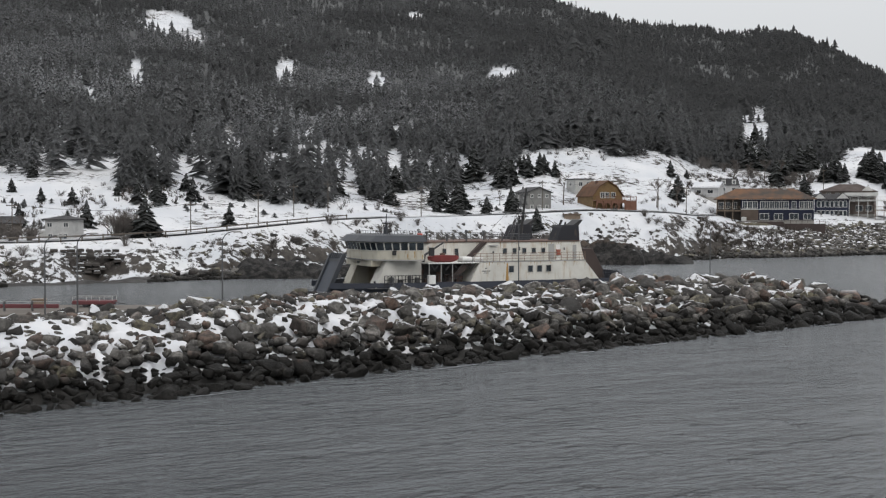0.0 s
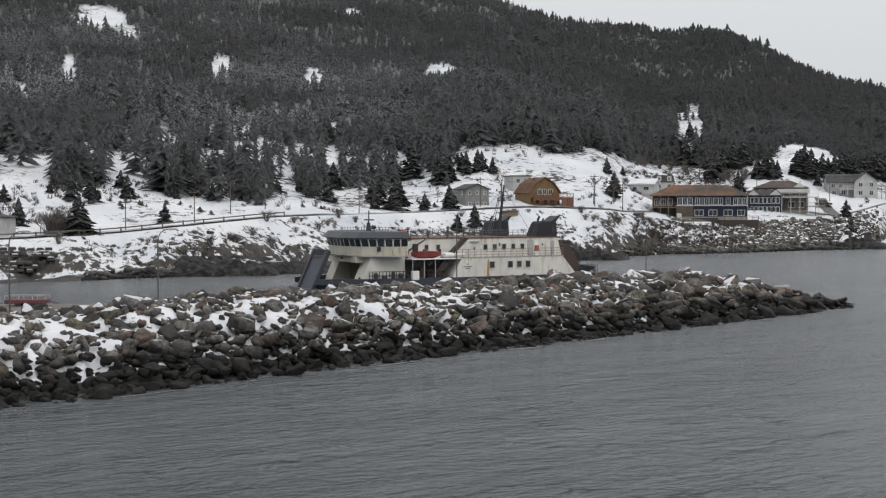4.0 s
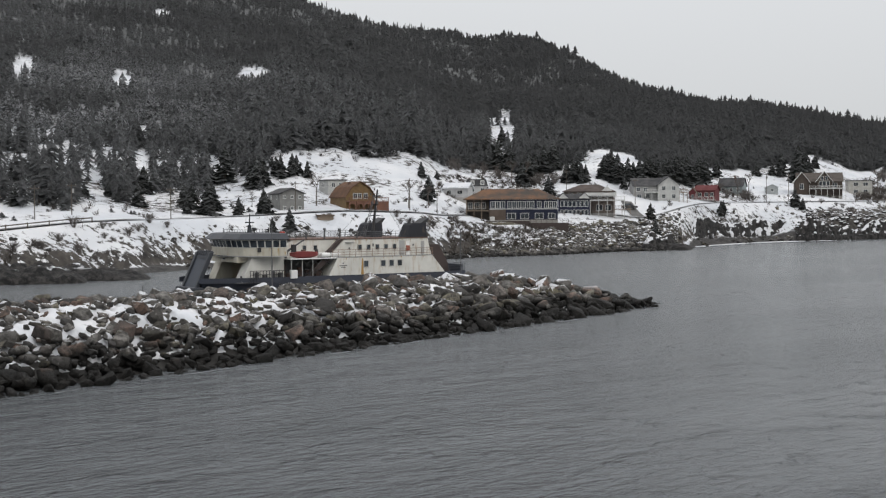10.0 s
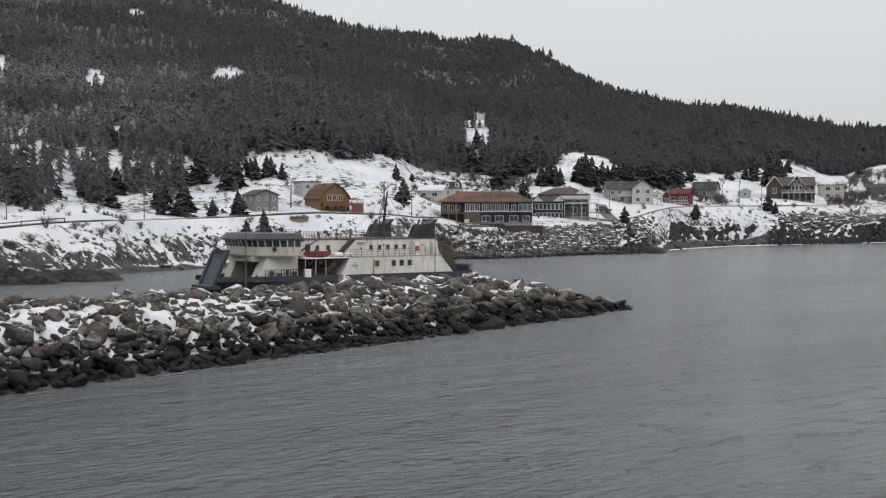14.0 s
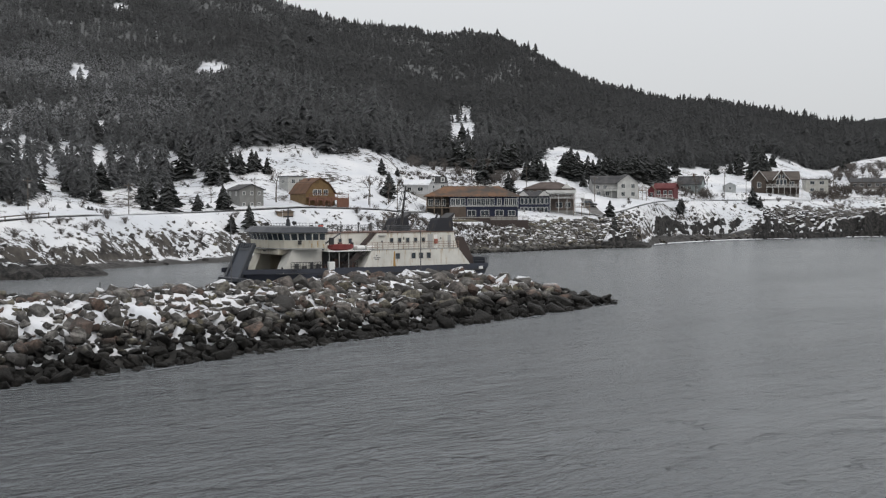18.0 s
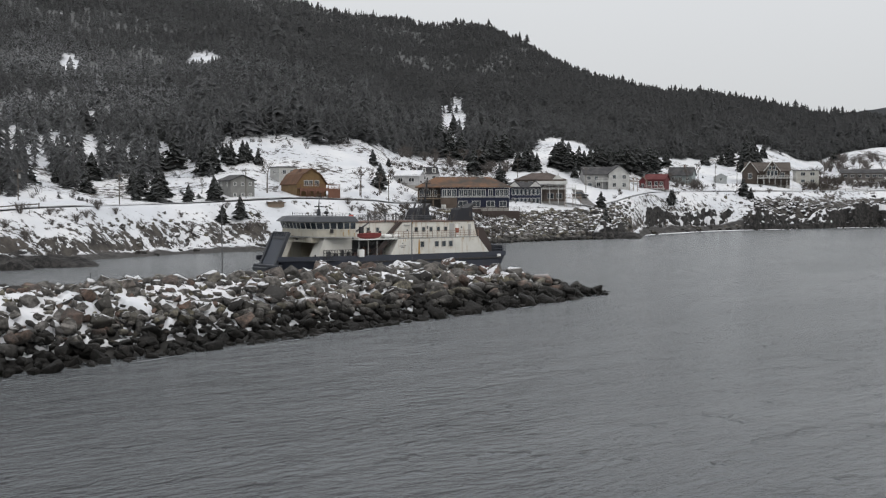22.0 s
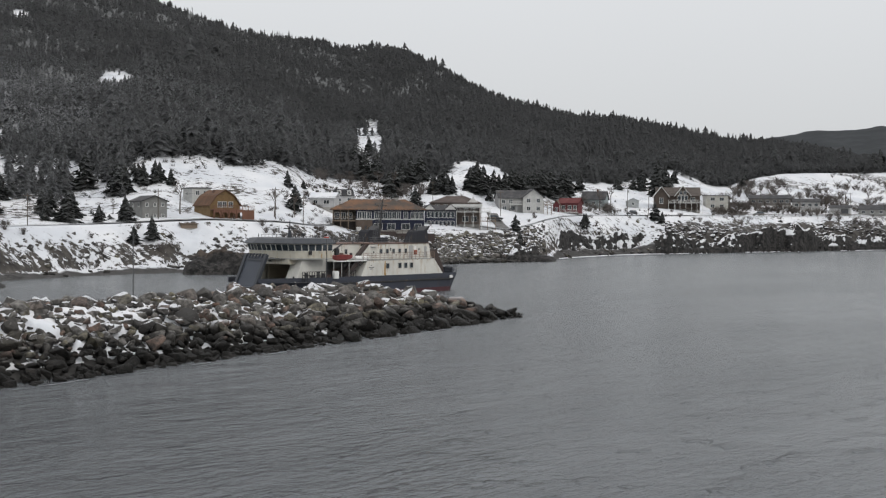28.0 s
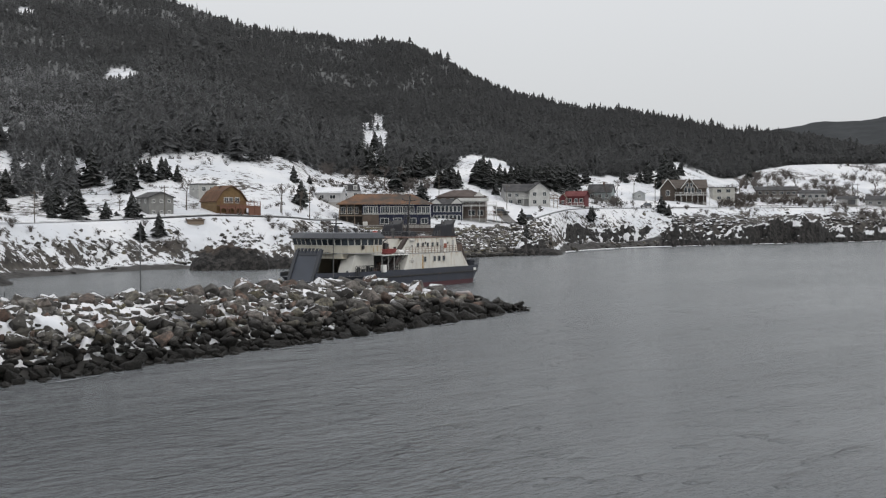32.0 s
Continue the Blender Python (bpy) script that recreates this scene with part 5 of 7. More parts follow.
def build_village():
    # grey two-storey house above the road
    house("house", "plain grey two-storey clapboard house with shallow gable", 4.4, 279, 22, 5.6, 7.5, 4.7, "gable_y", 1.1, siding("grey siding", (0.24, 0.24, 0.23)), ROOF_DARK,
          [(x, z, 0.5, 0.62) for z in (1.5, 3.9) for x in (-1.8, 0.0, 1.8)], [(x, z, 0.6, 0.8) for z in (3.9,) for x in (2.0, 5.5)], lift=-1.1)
    house("house", "off-white flat-roofed house behind the gold house", 6.45, 302, 20, 4.6, 6.5, 4.4, "flat", 0, siding("off-white siding", (0.50, 0.50, 0.48)), ROOF_DARK,
          [(-1.0, 3.3, 0.8, 0.9), (0.9, 3.3, 0.8, 0.9), (-1.0, 1.2, 0.8, 0.9), (0.9, 1.2, 0.8, 0.9)], [(3.0, 3.3, 0.8, 0.9)], lift=-1.0)
    # gold log house with a gambrel roof and a deck on arches
    gold = house("house", "golden-brown timber house with gambrel roof and deck", 7.5, 284, 24, 7.2, 9.0, 2.7, "gambrel_y", 3.5, siding("golden timber", (0.21, 0.135, 0.062), 0.2), shingle("brown gambrel shingle", (0.095, 0.056, 0.038), (0.14, 0.078, 0.048)),
                 [(-1.3, 3.0, 0.9, 1.1), (-0.2, 3.0, 0.8, 1.1), (1.3, 3.0, 0.9, 1.1)], chimney=(-1.0, 4.0, 3.6), lift=0.0)
    rust_wood = painted("red-brown stained timber", (0.15, 0.068, 0.042), 0.7, (0.1, 0.05, 0.03), 0.4)
    deck(gold, -3.6, 3.4, -2.0, 0.0, 1.9, 0.9, rust_wood)
    deck(gold, 3.4, 6.4, -1.6, 3.0, 1.8, 0.9, rust_wood)
    part("skirting", [box((3.42, -1.5, -0.9), (6.38, -1.42, 1.6))], rust_wood, gold, "boarded skirting under the deck")
    for k in range(4):
        x = -2.8 + k * 1.85
        part("arch", [prism([(x - 0.85, -0.6), (x - 0.7, -0.6), (x - 0.7, 0.6), (x - 0.4, 1.2), (x + 0.4, 1.2), (x + 0.7, 0.6), (x + 0.7, -0.6), (x + 0.85, -0.6), (x + 0.85, 1.72), (x - 0.85, 1.72)], -1.95, -1.85)], rust_wood, gold)
    house("shed", "small flat dark shed half buried in snow", 5.9, 268, 5, 3.4, 2.5, 0.9, "flat", 0, TIMBER, ROOF_BROWN, lift=0.3)
    # small white house and the dark mansard beside it
    house("house", "small white bungalow with snow on its roof", 11.85, 336, -14, 6.6, 6.0, 2.6, "gable_x", 1.3, siding("white siding", (0.46, 0.46, 0.46)), SNOW, [(-1.8, 1.4, 1.0, 0.9), (1.2, 1.4, 1.4, 0.9)], lift=0.4)
    mans = house("house", "white house with a dark mansard upper storey", 12.85, 353, 6, 5.4, 6.0, 2.2, "flat", 0, siding("pale siding", (0.48, 0.48, 0.48)), ROOF_DARK, [(-1.4, 1.1, 0.9, 0.9), (1.4, 1.1, 0.9, 0.9)], lift=0.3)
    part("mansard", [loft([[(-2.9, -0.2, 2.42), (2.9, -0.2, 2.42), (2.9, 6.2, 2.42), (-2.9, 6.2, 2.42)], [(-2.5, 0.3, 4.1), (2.5, 0.3, 4.1), (2.5, 5.7, 4.1), (-2.5, 5.7, 4.1)]])], ROOF_DARK, mans)
    for x in (-1.4, 1.4):
        part("dormer", [box((x - 0.55, -0.3, 2.5), (x + 0.55, 1.0, 3.75))], TRIM, mans)
        house_window(mans, x, -0.31, 3.1, 0.6, 0.8)
    # the large blue house
    blue_wall = siding("navy-blue siding", (0.015, 0.020, 0.046))
    blue = house("house", "large navy-blue two-storey house under a wide rust-orange hip roof", 14.95, 312, 2, 17.0, 10.5, 5.1, "hip", 2.7, blue_wall, ROOF_RUST,
                 [(x, 3.75, 1.0, 1.55) for x in (-7.6, -6.4, -5.2)] + [(x, 3.75, 0.95, 1.55) for x in (-3.4, -2.3, -1.2, -0.1, 1.0, 2.1)] + [(3.9, 3.75, 0.9, 1.5)] + [(x, 3.75, 0.95, 1.5) for x in (5.7, 6.7, 7.7)]
                 + [(-3.0, 0.95, 2.0, 1.3), (0.3, 0.95, 1.9, 1.3), (3.9, 0.95, 1.9, 1.3), (7.0, 0.95, 1.6, 1.2)], lift=1.45, plinth=4.0, roof_w=23.4, roof_x=-2.9)
    part("wall", [box((-8.52, -0.012, 0.0), (-4.4, 0.2, 2.55))], siding("brown skirting boards", (0.13, 0.10, 0.08)), blue)
    part("belt_course", [box((-8.56, -0.06, 2.6), (8.56, 0.05, 2.78))], TRIM, blue)
    part("fascia", [box((-8.9, -0.46, 5.02), (8.9, -0.395, 5.04))], TRIM, blue)
    veranda = part("veranda", [box((-14.4, -0.6, 2.2), (-8.55, 8.0, 2.4))], TIMBER, blue, "open timber veranda")
    # back wall boards darkened: the veranda's shade is put into their colour
    part("wall", [box((-14.2, 1.6, -1.5), (-8.53, 8.0, 5.0))], siding("brown boards with painted shade", (0.07, 0.06, 0.052)), veranda)
    for x in (-13.2, -11.6, -10.0):
        house_window(blue, x, 1.59, 3.6, 1.0, 1.5)
    for x in (-14.2, -12.3, -10.4):
        part("column", [box((x - 0.08, -0.5, -1.5), (x + 0.08, -0.34, 5.05))], TIMBER, veranda)
    part("handrail", [box((-14.4, -0.5, 3.2), (-8.6, -0.42, 3.3))], TIMBER, veranda)
    part("chimney", [box((1.5, 4.5, 6.5), (2.2, 5.2, 8.2))], CONCRETE, blue)
    for i in range(6):
        part("roof_rail_post", [box((-2.0 + i * 1.1, 4.9, 7.6), (-1.9 + i * 1.1, 5.0, 8.4))], TRIM, blue)
    part("terrace", [box((-14.5, -4.0, -2.8), (1.4, -0.1, -0.25))], STERNBROWN, blue, "low terrace wall")
    # low gravel mound, half under snow, and a dark timber deck
    mound = [[(cx * f - 8.0, cy * f - 6.2, z) for cx, cy in ((math.cos(t * 0.5236) * 7.5, math.sin(t * 0.5236) * 2.4) for t in range(12))] for f, z in ((1.0, -3.2), (0.92, -1.1), (0.7, -0.6), (0.35, -0.4))]
    part("gravel_mound", [loft(mound)], SHORE_STONE, blue, "grey gravel mound before the terrace", 0, True)
    rim = [[(cx * f - 8.0, cy * f - 6.2, z) for cx, cy in ((math.cos(t * 0.5236) * 7.5, math.sin(t * 0.5236) * 2.4) for t in range(12))] for f, z in ((1.3, -3.4), (1.16, -1.45), (0.98, -1.15))]
    part("snow_rim", [loft(rim)], SNOW, blue, "snow ploughed round the mound", 0, True)
    front = part("terrace", [box((1.5, -5.6, -3.0), (10.8, -0.5, -0.75))], STERNBROWN, blue, "dark timber deck on a low wall")
    part("handrail", [box((1.5, -5.6, 0.15), (10.8, -5.52, 0.24)), box((1.5, -5.6, -0.3), (10.8, -5.54, -0.24))], POLEWOOD, front)
    for i in range(8):
        part("post", [box((1.5 + i * 1.31, -5.62, -0.75), (1.6 + i * 1.31, -5.5, 0.2))], POLEWOOD, front)
    part("tank", [box((-8.4, -1.2, -0.35), (-7.2, -0.3, 0.8))], TRIM, blue, "white tank", 0.1)
    # brown house with blue gabled bay and decks
    brown = house("house", "brown two-storey house with hip roof and white decks", 17.9, 345, -4, 13.5, 9.0, 5.9, "hip", 2.0, siding("taupe siding", (0.19, 0.155, 0.135)), shingle("dark brown shingle", (0.065, 0.052, 0.047), (0.10, 0.08, 0.072)),
                  [(-4.8, 4.9, 1.0, 1.1), (-2.5, 4.9, 1.0, 1.1), (0.2, 4.9, 1.0, 1.1), (3.0, 4.9, 1.0, 1.1), (5.2, 4.9, 1.0, 1.1), (3.0, 1.5, 1.6, 1.4), (5.4, 1.5, 1.4, 1.4)], lift=0.2, plinth=2.5)
    part("dormer_gable", [prism([(3.4, 5.9), (6.6, 5.9), (5.0, 7.4)], -0.35, 3.0)], TRIM, brown)
    bay = part("bay", [box((-8.0, -3.2, -1.2), (0.6, -0.02, 4.0))], blue_wall, brown, "navy gabled bay with a wall of windows")
    part("bay_roof", roof_pieces("gable_x", 8.6, 3.6, 4.0, 1.1)[0], ROOF_DARK, bay).matrix_basis = pose(-3.7, -3.4, 0)
    for x0 in (-7.6, -1.9):
        part("bay_gable", [prism([(x0 - 0.6, 4.0), (x0 + 2.6, 4.0), (x0 + 1.0, 5.4)], -3.6, -3.0)], TRIM, bay)
        part("gable_roof", [prism([(x0 - 0.9, 3.8), (x0 + 1.0, 5.45), (x0 + 1.0, 5.65), (x0 - 0.9, 4.0)], -3.75, -1.0), prism([(x0 + 2.9, 3.8), (x0 + 1.0, 5.45), (x0 + 1.0, 5.65), (x0 + 2.9, 4.0)], -3.75, -1.0)], ROOF_DARK, bay)
    for z in (2.6, 0.2):
        for i in range(7):
            house_window(brown, -6.9 + i * 1.1, -3.21, z, 0.72, 1.5 if z > 1 else 1.3, 0, False)
    deck(brown, 0.6, 10.0, -3.4, -0.05, 3.5, 1.0, TRIM)
    part("porch_roof", [box((-0.5, -3.6, 4.62), (7.6, 0.0, 4.82))], TRIM, brown)
    part("parapet", [box((-0.5, -3.66, 4.83), (7.7, -3.56, 5.55)), box((7.6, -3.56, 4.83), (7.7, -0.3, 5.55))], TRIM, brown, "solid white parapet of the roof deck")
    deck(brown, 7.0, 11.5, -3.0, 1.0, 1.0, 1.0, TIMBER)
    # pale house with dark roof
    pale = house("house", "pale grey house with dark roof and front gable", 20.7, 382, 10, 10.5, 8.0, 4.4, "gable_x", 2.2, siding("pale grey siding", (0.36, 0.36, 0.35)), ROOF_DARK,
                 [(-3.8, 3.2, 1.0, 1.0), (-1.6, 3.2, 1.0, 1.0), (-3.5, 1.2, 1.1, 1.0), (-0.9, 1.2, 1.1, 1.2)], lift=0.0, plinth=2.5)
    wing = part("wing", [box((2.0, -1.6, -1.5), (8.2, 6.0, 4.6))] + [prism([(2.0, 4.6), (8.2, 4.6), (5.1, 6.9)], -1.6, 6.0)], siding("white wing siding", (0.52, 0.52, 0.50)), pale)
    part("wing_roof", [prism([(1.6, 4.3), (5.1, 6.95), (5.1, 7.15), (1.6, 4.5)], -2.0, 6.4), prism([(8.6, 4.3), (5.1, 6.95), (5.1, 7.15), (8.6, 4.5)], -2.0, 6.4)], ROOF_DARK, pale)
    for x, z in ((3.6, 3.5), (6.6, 3.5), (3.6, 1.1), (6.6, 1.1)):
        house_window(pale, x, -1.61, z, 1.0, 1.1)
    deck(pale, -2.0, 2.0, -1.8, 0, 2.3, 0.9, TRIM)
    deck(pale, 8.2, 10.8, -1.4, 3.0, 2.3, 0.9, TIMBER)
    # red house
    red_wall = siding("barn-red siding", (0.14, 0.03, 0.034))
    red = house("house", "barn-red cottage with white window trim", 23.08, 402, -14, 6.4, 6.0, 3.3, "gable_x", 1.5, red_wall, shingle("dark red shingle", (0.10, 0.03, 0.03), (0.14, 0.05, 0.05)),
                [(-1.6, 1.9, 1.0, 1.1), (0.5, 1.9, 1.0, 1.1), (2.2, 1.9, 0.9, 1.1)], lift=0.0, plinth=2.2)
    part("ell", [box((-4.6, -1.4, -1.2), (-2.4, 4.0, 2.6))] + [prism([(-4.6, 2.6), (-2.4, 2.6), (-3.5, 3.9)], -1.4, 4.0)], red_wall, red)
    part("ell_roof", [prism([(-4.9, 2.3), (-3.5, 3.95), (-3.5, 4.1), (-4.9, 2.5)], -1.6, 4.2), prism([(-2.1, 2.3), (-3.5, 3.95), (-3.5, 4.1), (-2.1, 2.5)], -1.6, 4.2)], ROOF_BROWN, red)
    house_window(red, -3.5, -1.41, 1.3, 0.8, 1.0)
    part("corner_board", [box((-2.5, -1.45, -1.0), (-2.35, -1.3, 2.6))], TRIM, red)
    deck(red, -2.4, 3.4, -2.0, 0, 0.3, 0.9, TRIM)
    # grey-green house, shed
    house("house", "grey-green storey-and-a-half house with dark roof", 24.2, 441, -12, 8.2, 6.5, 3.0, "gable_x", 2.6, siding("grey-green siding", (0.27, 0.31, 0.31)), ROOF_DARK, [(-2.4, 1.6, 1.0, 1.0), (0.2, 1.6, 1.0, 1.0), (2.6, 1.6, 0.9, 1.0)], chimney=(1.0, 3.0, 3.4))
    house("shed", "small pale shed beside the road", 26.0, 466, 8, 4.2, 4.0, 2.6, "gable_y", 1.0, siding("pale shed boards", (0.40, 0.42, 0.42)), SNOW, [(0.0, 1.5, 0.8, 0.8)])
    # dark gabled house with a white balcony
    dark = siding("dark brown shingles", (0.075, 0.058, 0.047), 0.15)
    gab = house("house", "dark brown shingled house with glazed gable and white balcony", 28.02, 476, 4, 15.8, 8.5, 5.4, "gable_x", 3.0, dark, shingle("brown-black shingle", (0.07, 0.06, 0.054), (0.105, 0.09, 0.08)),
                [(-4.6, 3.8, 1.2, 1.7), (5.2, 3.8, 1.6, 1.5), (-4.6, 1.2, 1.2, 1.2)], lift=0.0, plinth=2.2)
    part("cross_gable", [prism([(-8.9, -0.5), (-3.9, -0.5), (-3.9, 5.4), (-6.4, 8.5), (-8.9, 5.4)], -1.6, 6.0)], dark, gab)
    part("gable_roof", [prism([(-9.5, 4.6), (-6.4, 8.55), (-6.4, 8.8), (-9.5, 4.85)], -2.0, 6.0), prism([(-3.3, 4.6), (-6.4, 8.55), (-6.4, 8.8), (-3.3, 4.85)], -2.0, 6.0)], TRIM, gab)
    house_window(gab, -6.4, -1.61, 3.4, 1.2, 1.9)
    part("glazed_gable", [prism([(-1.0, 0.2), (4.0, 0.2), (4.0, 5.6), (1.5, 8.7), (-1.0, 5.6)], -1.2, 5.0)], dark, gab)
    part("gable_roof", [prism([(-1.6, 4.9), (1.5, 8.75), (1.5, 9.0), (-1.6, 5.15)], -1.7, 5.0), prism([(4.6, 4.9), (1.5, 8.75), (1.5, 9.0), (4.6, 5.15)], -1.7, 5.0)], TRIM, gab)
    for i in range(3):
        house_window(gab, 0.2 + i * 1.3, -1.21, 4.3, 0.95, 2.0, 0, False)
    for x, z in ((0.75, 6.4), (2.25, 6.4)):
        house_window(gab, x, -1.21, z, 0.8, 1.2, 0, False)
    deck(gab, -3.9, 8.8, -3.2, 0, 2.7, 1.0, TRIM)
    part("garage_door", [box((-1.5, -0.08, -0.4), (2.8, 0.02, 2.0))], TRIM, gab)
    house("house", "white two-storey house with dark trim", 29.72, 505, 12, 8.6, 7.0, 5.6, "flat", 0, siding("cream siding", (0.47, 0.46, 0.42)), ROOF_DARK, [(-1.8, 4.3, 1.6, 1.2), (1.8, 4.3, 1.6, 1.2), (-1.8, 1.6, 1.4, 1.1), (1.8, 1.6, 1.4, 1.1)], [(3.0, 4.2, 1.2, 1.1)])
    house("house", "long low grey-brown bungalow behind bare bushes", 32.0, 528, 2, 16.5, 7.0, 2.7, "gable_x", 1.4, siding("taupe bungalow siding", (0.17, 0.155, 0.145)), ROOF_DARK, [(x, 1.5, 1.3, 1.0) for x in (-6.5, -3.8, -1.0, 2.0, 4.6, 6.8)], lift=0.5)
    house("house", "white bungalow with low roof", 33.55, 528, 2, 10.6, 7.0, 3.2, "gable_x", 1.2, siding("white bungalow siding", (0.42, 0.42, 0.41)), ROOF_DARK, [(x, 1.9, 1.3, 1.1) for x in (-3.8, -1.2, 1.4, 3.8)], lift=0.6)
    gar = house("garage", "small white garage with dark door", 34.95, 531, -6, 8.0, 6.0, 2.4, "gable_x", 1.0, siding("white garage siding", (0.52, 0.52, 0.51)), ROOF_DARK, [], lift=0.5)
    part("garage_door", [box((0.4, -0.06, 0.0), (3.4, 0.02, 2.0))], DARKGREY, gar)
    house("house", "grey bungalow at the edge of the village", 36.3, 545, -8, 11.0, 7.0, 2.8, "gable_x", 1.5, siding("mid grey siding", (0.30, 0.30, 0.29)), ROOF_DARK, [(x, 1.5, 1.2, 1.0) for x in (-3.5, 0.0, 3.5)])
    # western end
    west = house("house", "small white two-storey house beside the road", -17.1, 208, -24, 4.4, 4.8, 3.7, "hip", 0.7, siding("bright white siding", (0.52, 0.52, 0.51)), ROOF_DARK, [(-1.4, 2.9, 0.7, 0.6), (1.3, 2.9, 0.7, 0.6), (0.8, 1.0, 1.3, 0.9), (-1.3, 0.7, 0.6, 1.4)], [(2.2, 2.9, 0.7, 0.5)], lift=-0.75)
    part("porch", [box((-3.5, 0.6, -0.8), (-2.32, 3.4, 2.0))], TRIM, west)
    house("shed", "dark weathered timber shed among bushes", -19.4, 213, 10, 6.0, 4.0, 2.0, "gable_x", 0.9, POLEWOOD, ROOF_DARK, [(1.0, 1.3, 0.7, 0.7)])


build_village()


# ---- shore road, guard rail, poles ----
def road_shift(a):
    """How far the road runs inland of the bank's edge, behind the large houses."""
    return np.interp(a, (11.0, 13.0, 18.3, 20.6), (0, 24, 24, 0))


def build_road():
    az = np.linspace(-43, 43, 360)
    w, b, e, s = coast_ranges(az)
    V, n = [], 5
    for off in np.linspace(1.5, 7.5, n):
        r = b + off + road_shift(az)
        z = land_height(az, r - off + 3.5) * 0.6 + land_height(az, r) * 0.4 + 0.22
        V.append(np.stack([r * np.sin(np.radians(az)), r * np.cos(np.radians(az)), z], -1))
    V = np.stack(V, 1)
    i = np.arange(len(az) * n).reshape(len(az), n)
    quads = np.stack([i[:-1, :-1], i[1:, :-1], i[1:, 1:], i[:-1, 1:]], -1).reshape(-1, 4)[:, ::-1]
    s = Shade("slushy asphalt", 0.7)
    s.colour(s.mix(s.ramp(s.noise(0.25, 6, 0.7), 0.42, 0.58), (0.075, 0.073, 0.07), (0.42, 0.43, 0.44)))
    tagged(new("road", big_mesh("road", V.reshape(-1, 3), quads, s.m, True)), "slushy asphalt shore road", "road", kind="structure")


def build_guard_rail(a0, a1, label):
    rail = thing("guard_rail", label, "guard rail", "guard rails", pose(*at((a0 + a1) / 2, float(coast_ranges(np.array([(a0 + a1) / 2]))[1][0]) + 1.2)))
    inv = rail.matrix_basis.inverted()
    az = np.arange(a0, a1, 0.9)
    pts = []
    for a in az:
        r = float(coast_ranges(np.array([a]))[1][0]) + 1.2
        pts.append(inv @ at(a, r, 0.2))
    for p, q in zip(pts[:-1], pts[1:]):
        part("beam", [rod(p + Vector((0, 0, 0.62)), q + Vector((0, 0, 0.62)), 0.11, None, 5)], POLEWOOD, rail)
    post = solid("post", [box((-0.1, -0.1, -0.6), (0.1, 0.1, 0.8))], POLEWOOD)
    for p in pts:
        put_part("post", post, rail, pose(*p))


def utility_pole(a, r, height, arm=True, lamp=False):
    p = at(a, r)
    pole = thing("utility_pole", "weathered wooden utility pole with crossarm", "utility pole", "utility poles", pose(p.x, p.y, p.z, 0, 0, -a + 20))
    part("shaft", [rod((0, 0, -0.5), (0, 0, height), 0.11, 0.075, 8)], POLEWOOD, pole)
    if arm:
        bar = part("crossarm", [box((-0.9, -0.06, height - 0.6), (0.9, 0.06, height - 0.46))], POLEWOOD, pole)
        for x in (-0.8, 0.0, 0.8):
            part("insulator", [rod((x, 0, height - 0.46), (x, 0, height - 0.26), 0.05)], GREY, bar)
    if lamp:
        part("transformer", [rod((0.28, 0, height - 1.9), (0.28, 0, height - 1.1), 0.2, None, 10)], GREY, pole)
    return p + Vector((0, 0, height - 0.3))


def build_lines():
    tops = [utility_pole(*q) for q in POLES]
    for p, q in zip(tops[:-1], tops[1:]):
        if (p - q).length > 130:
            continue
        pts = [p.lerp(q, k / 8) - Vector((0, 0, 1.1 * (1 - (2 * k / 8 - 1) ** 2))) for k in range(9)]
        wire = new("power_line", solid("power_line", [loft([[u + Vector(d) * 0.022 for d in ((0, 0, 1), (0.7, 0.7, 0), (0, 0, -1), (-0.7, -0.7, 0))] for u in pts])], BLACK))
        tagged(wire, "thin black overhead power line between poles", "power line", "power lines")


POLES = ((-19.0, 207, 6.0), (-11.4, 213, 5.2), (-8.4, 222, 5.8), (-6.8, 238, 6.2), (-5.25, 246, 6.0, True, True), (-1.0, 252, 6.2), (4.55, 276, 6.5), (9.75, 291, 7.4), (11.0, 292, 6.5), (16.9, 366, 8.5), (20.0, 370, 7.5), (25.75, 436, 9.5, True, True), (26.7, 442, 9.5), (31.6, 498, 9.0), (35.4, 540, 9.0))
build_road()
build_guard_rail(-21.5, -4.0, "dark timber guard rail along the shore road")
build_guard_rail(29.5, 36.0, "dark timber guard rail above the cliffs")
build_lines()


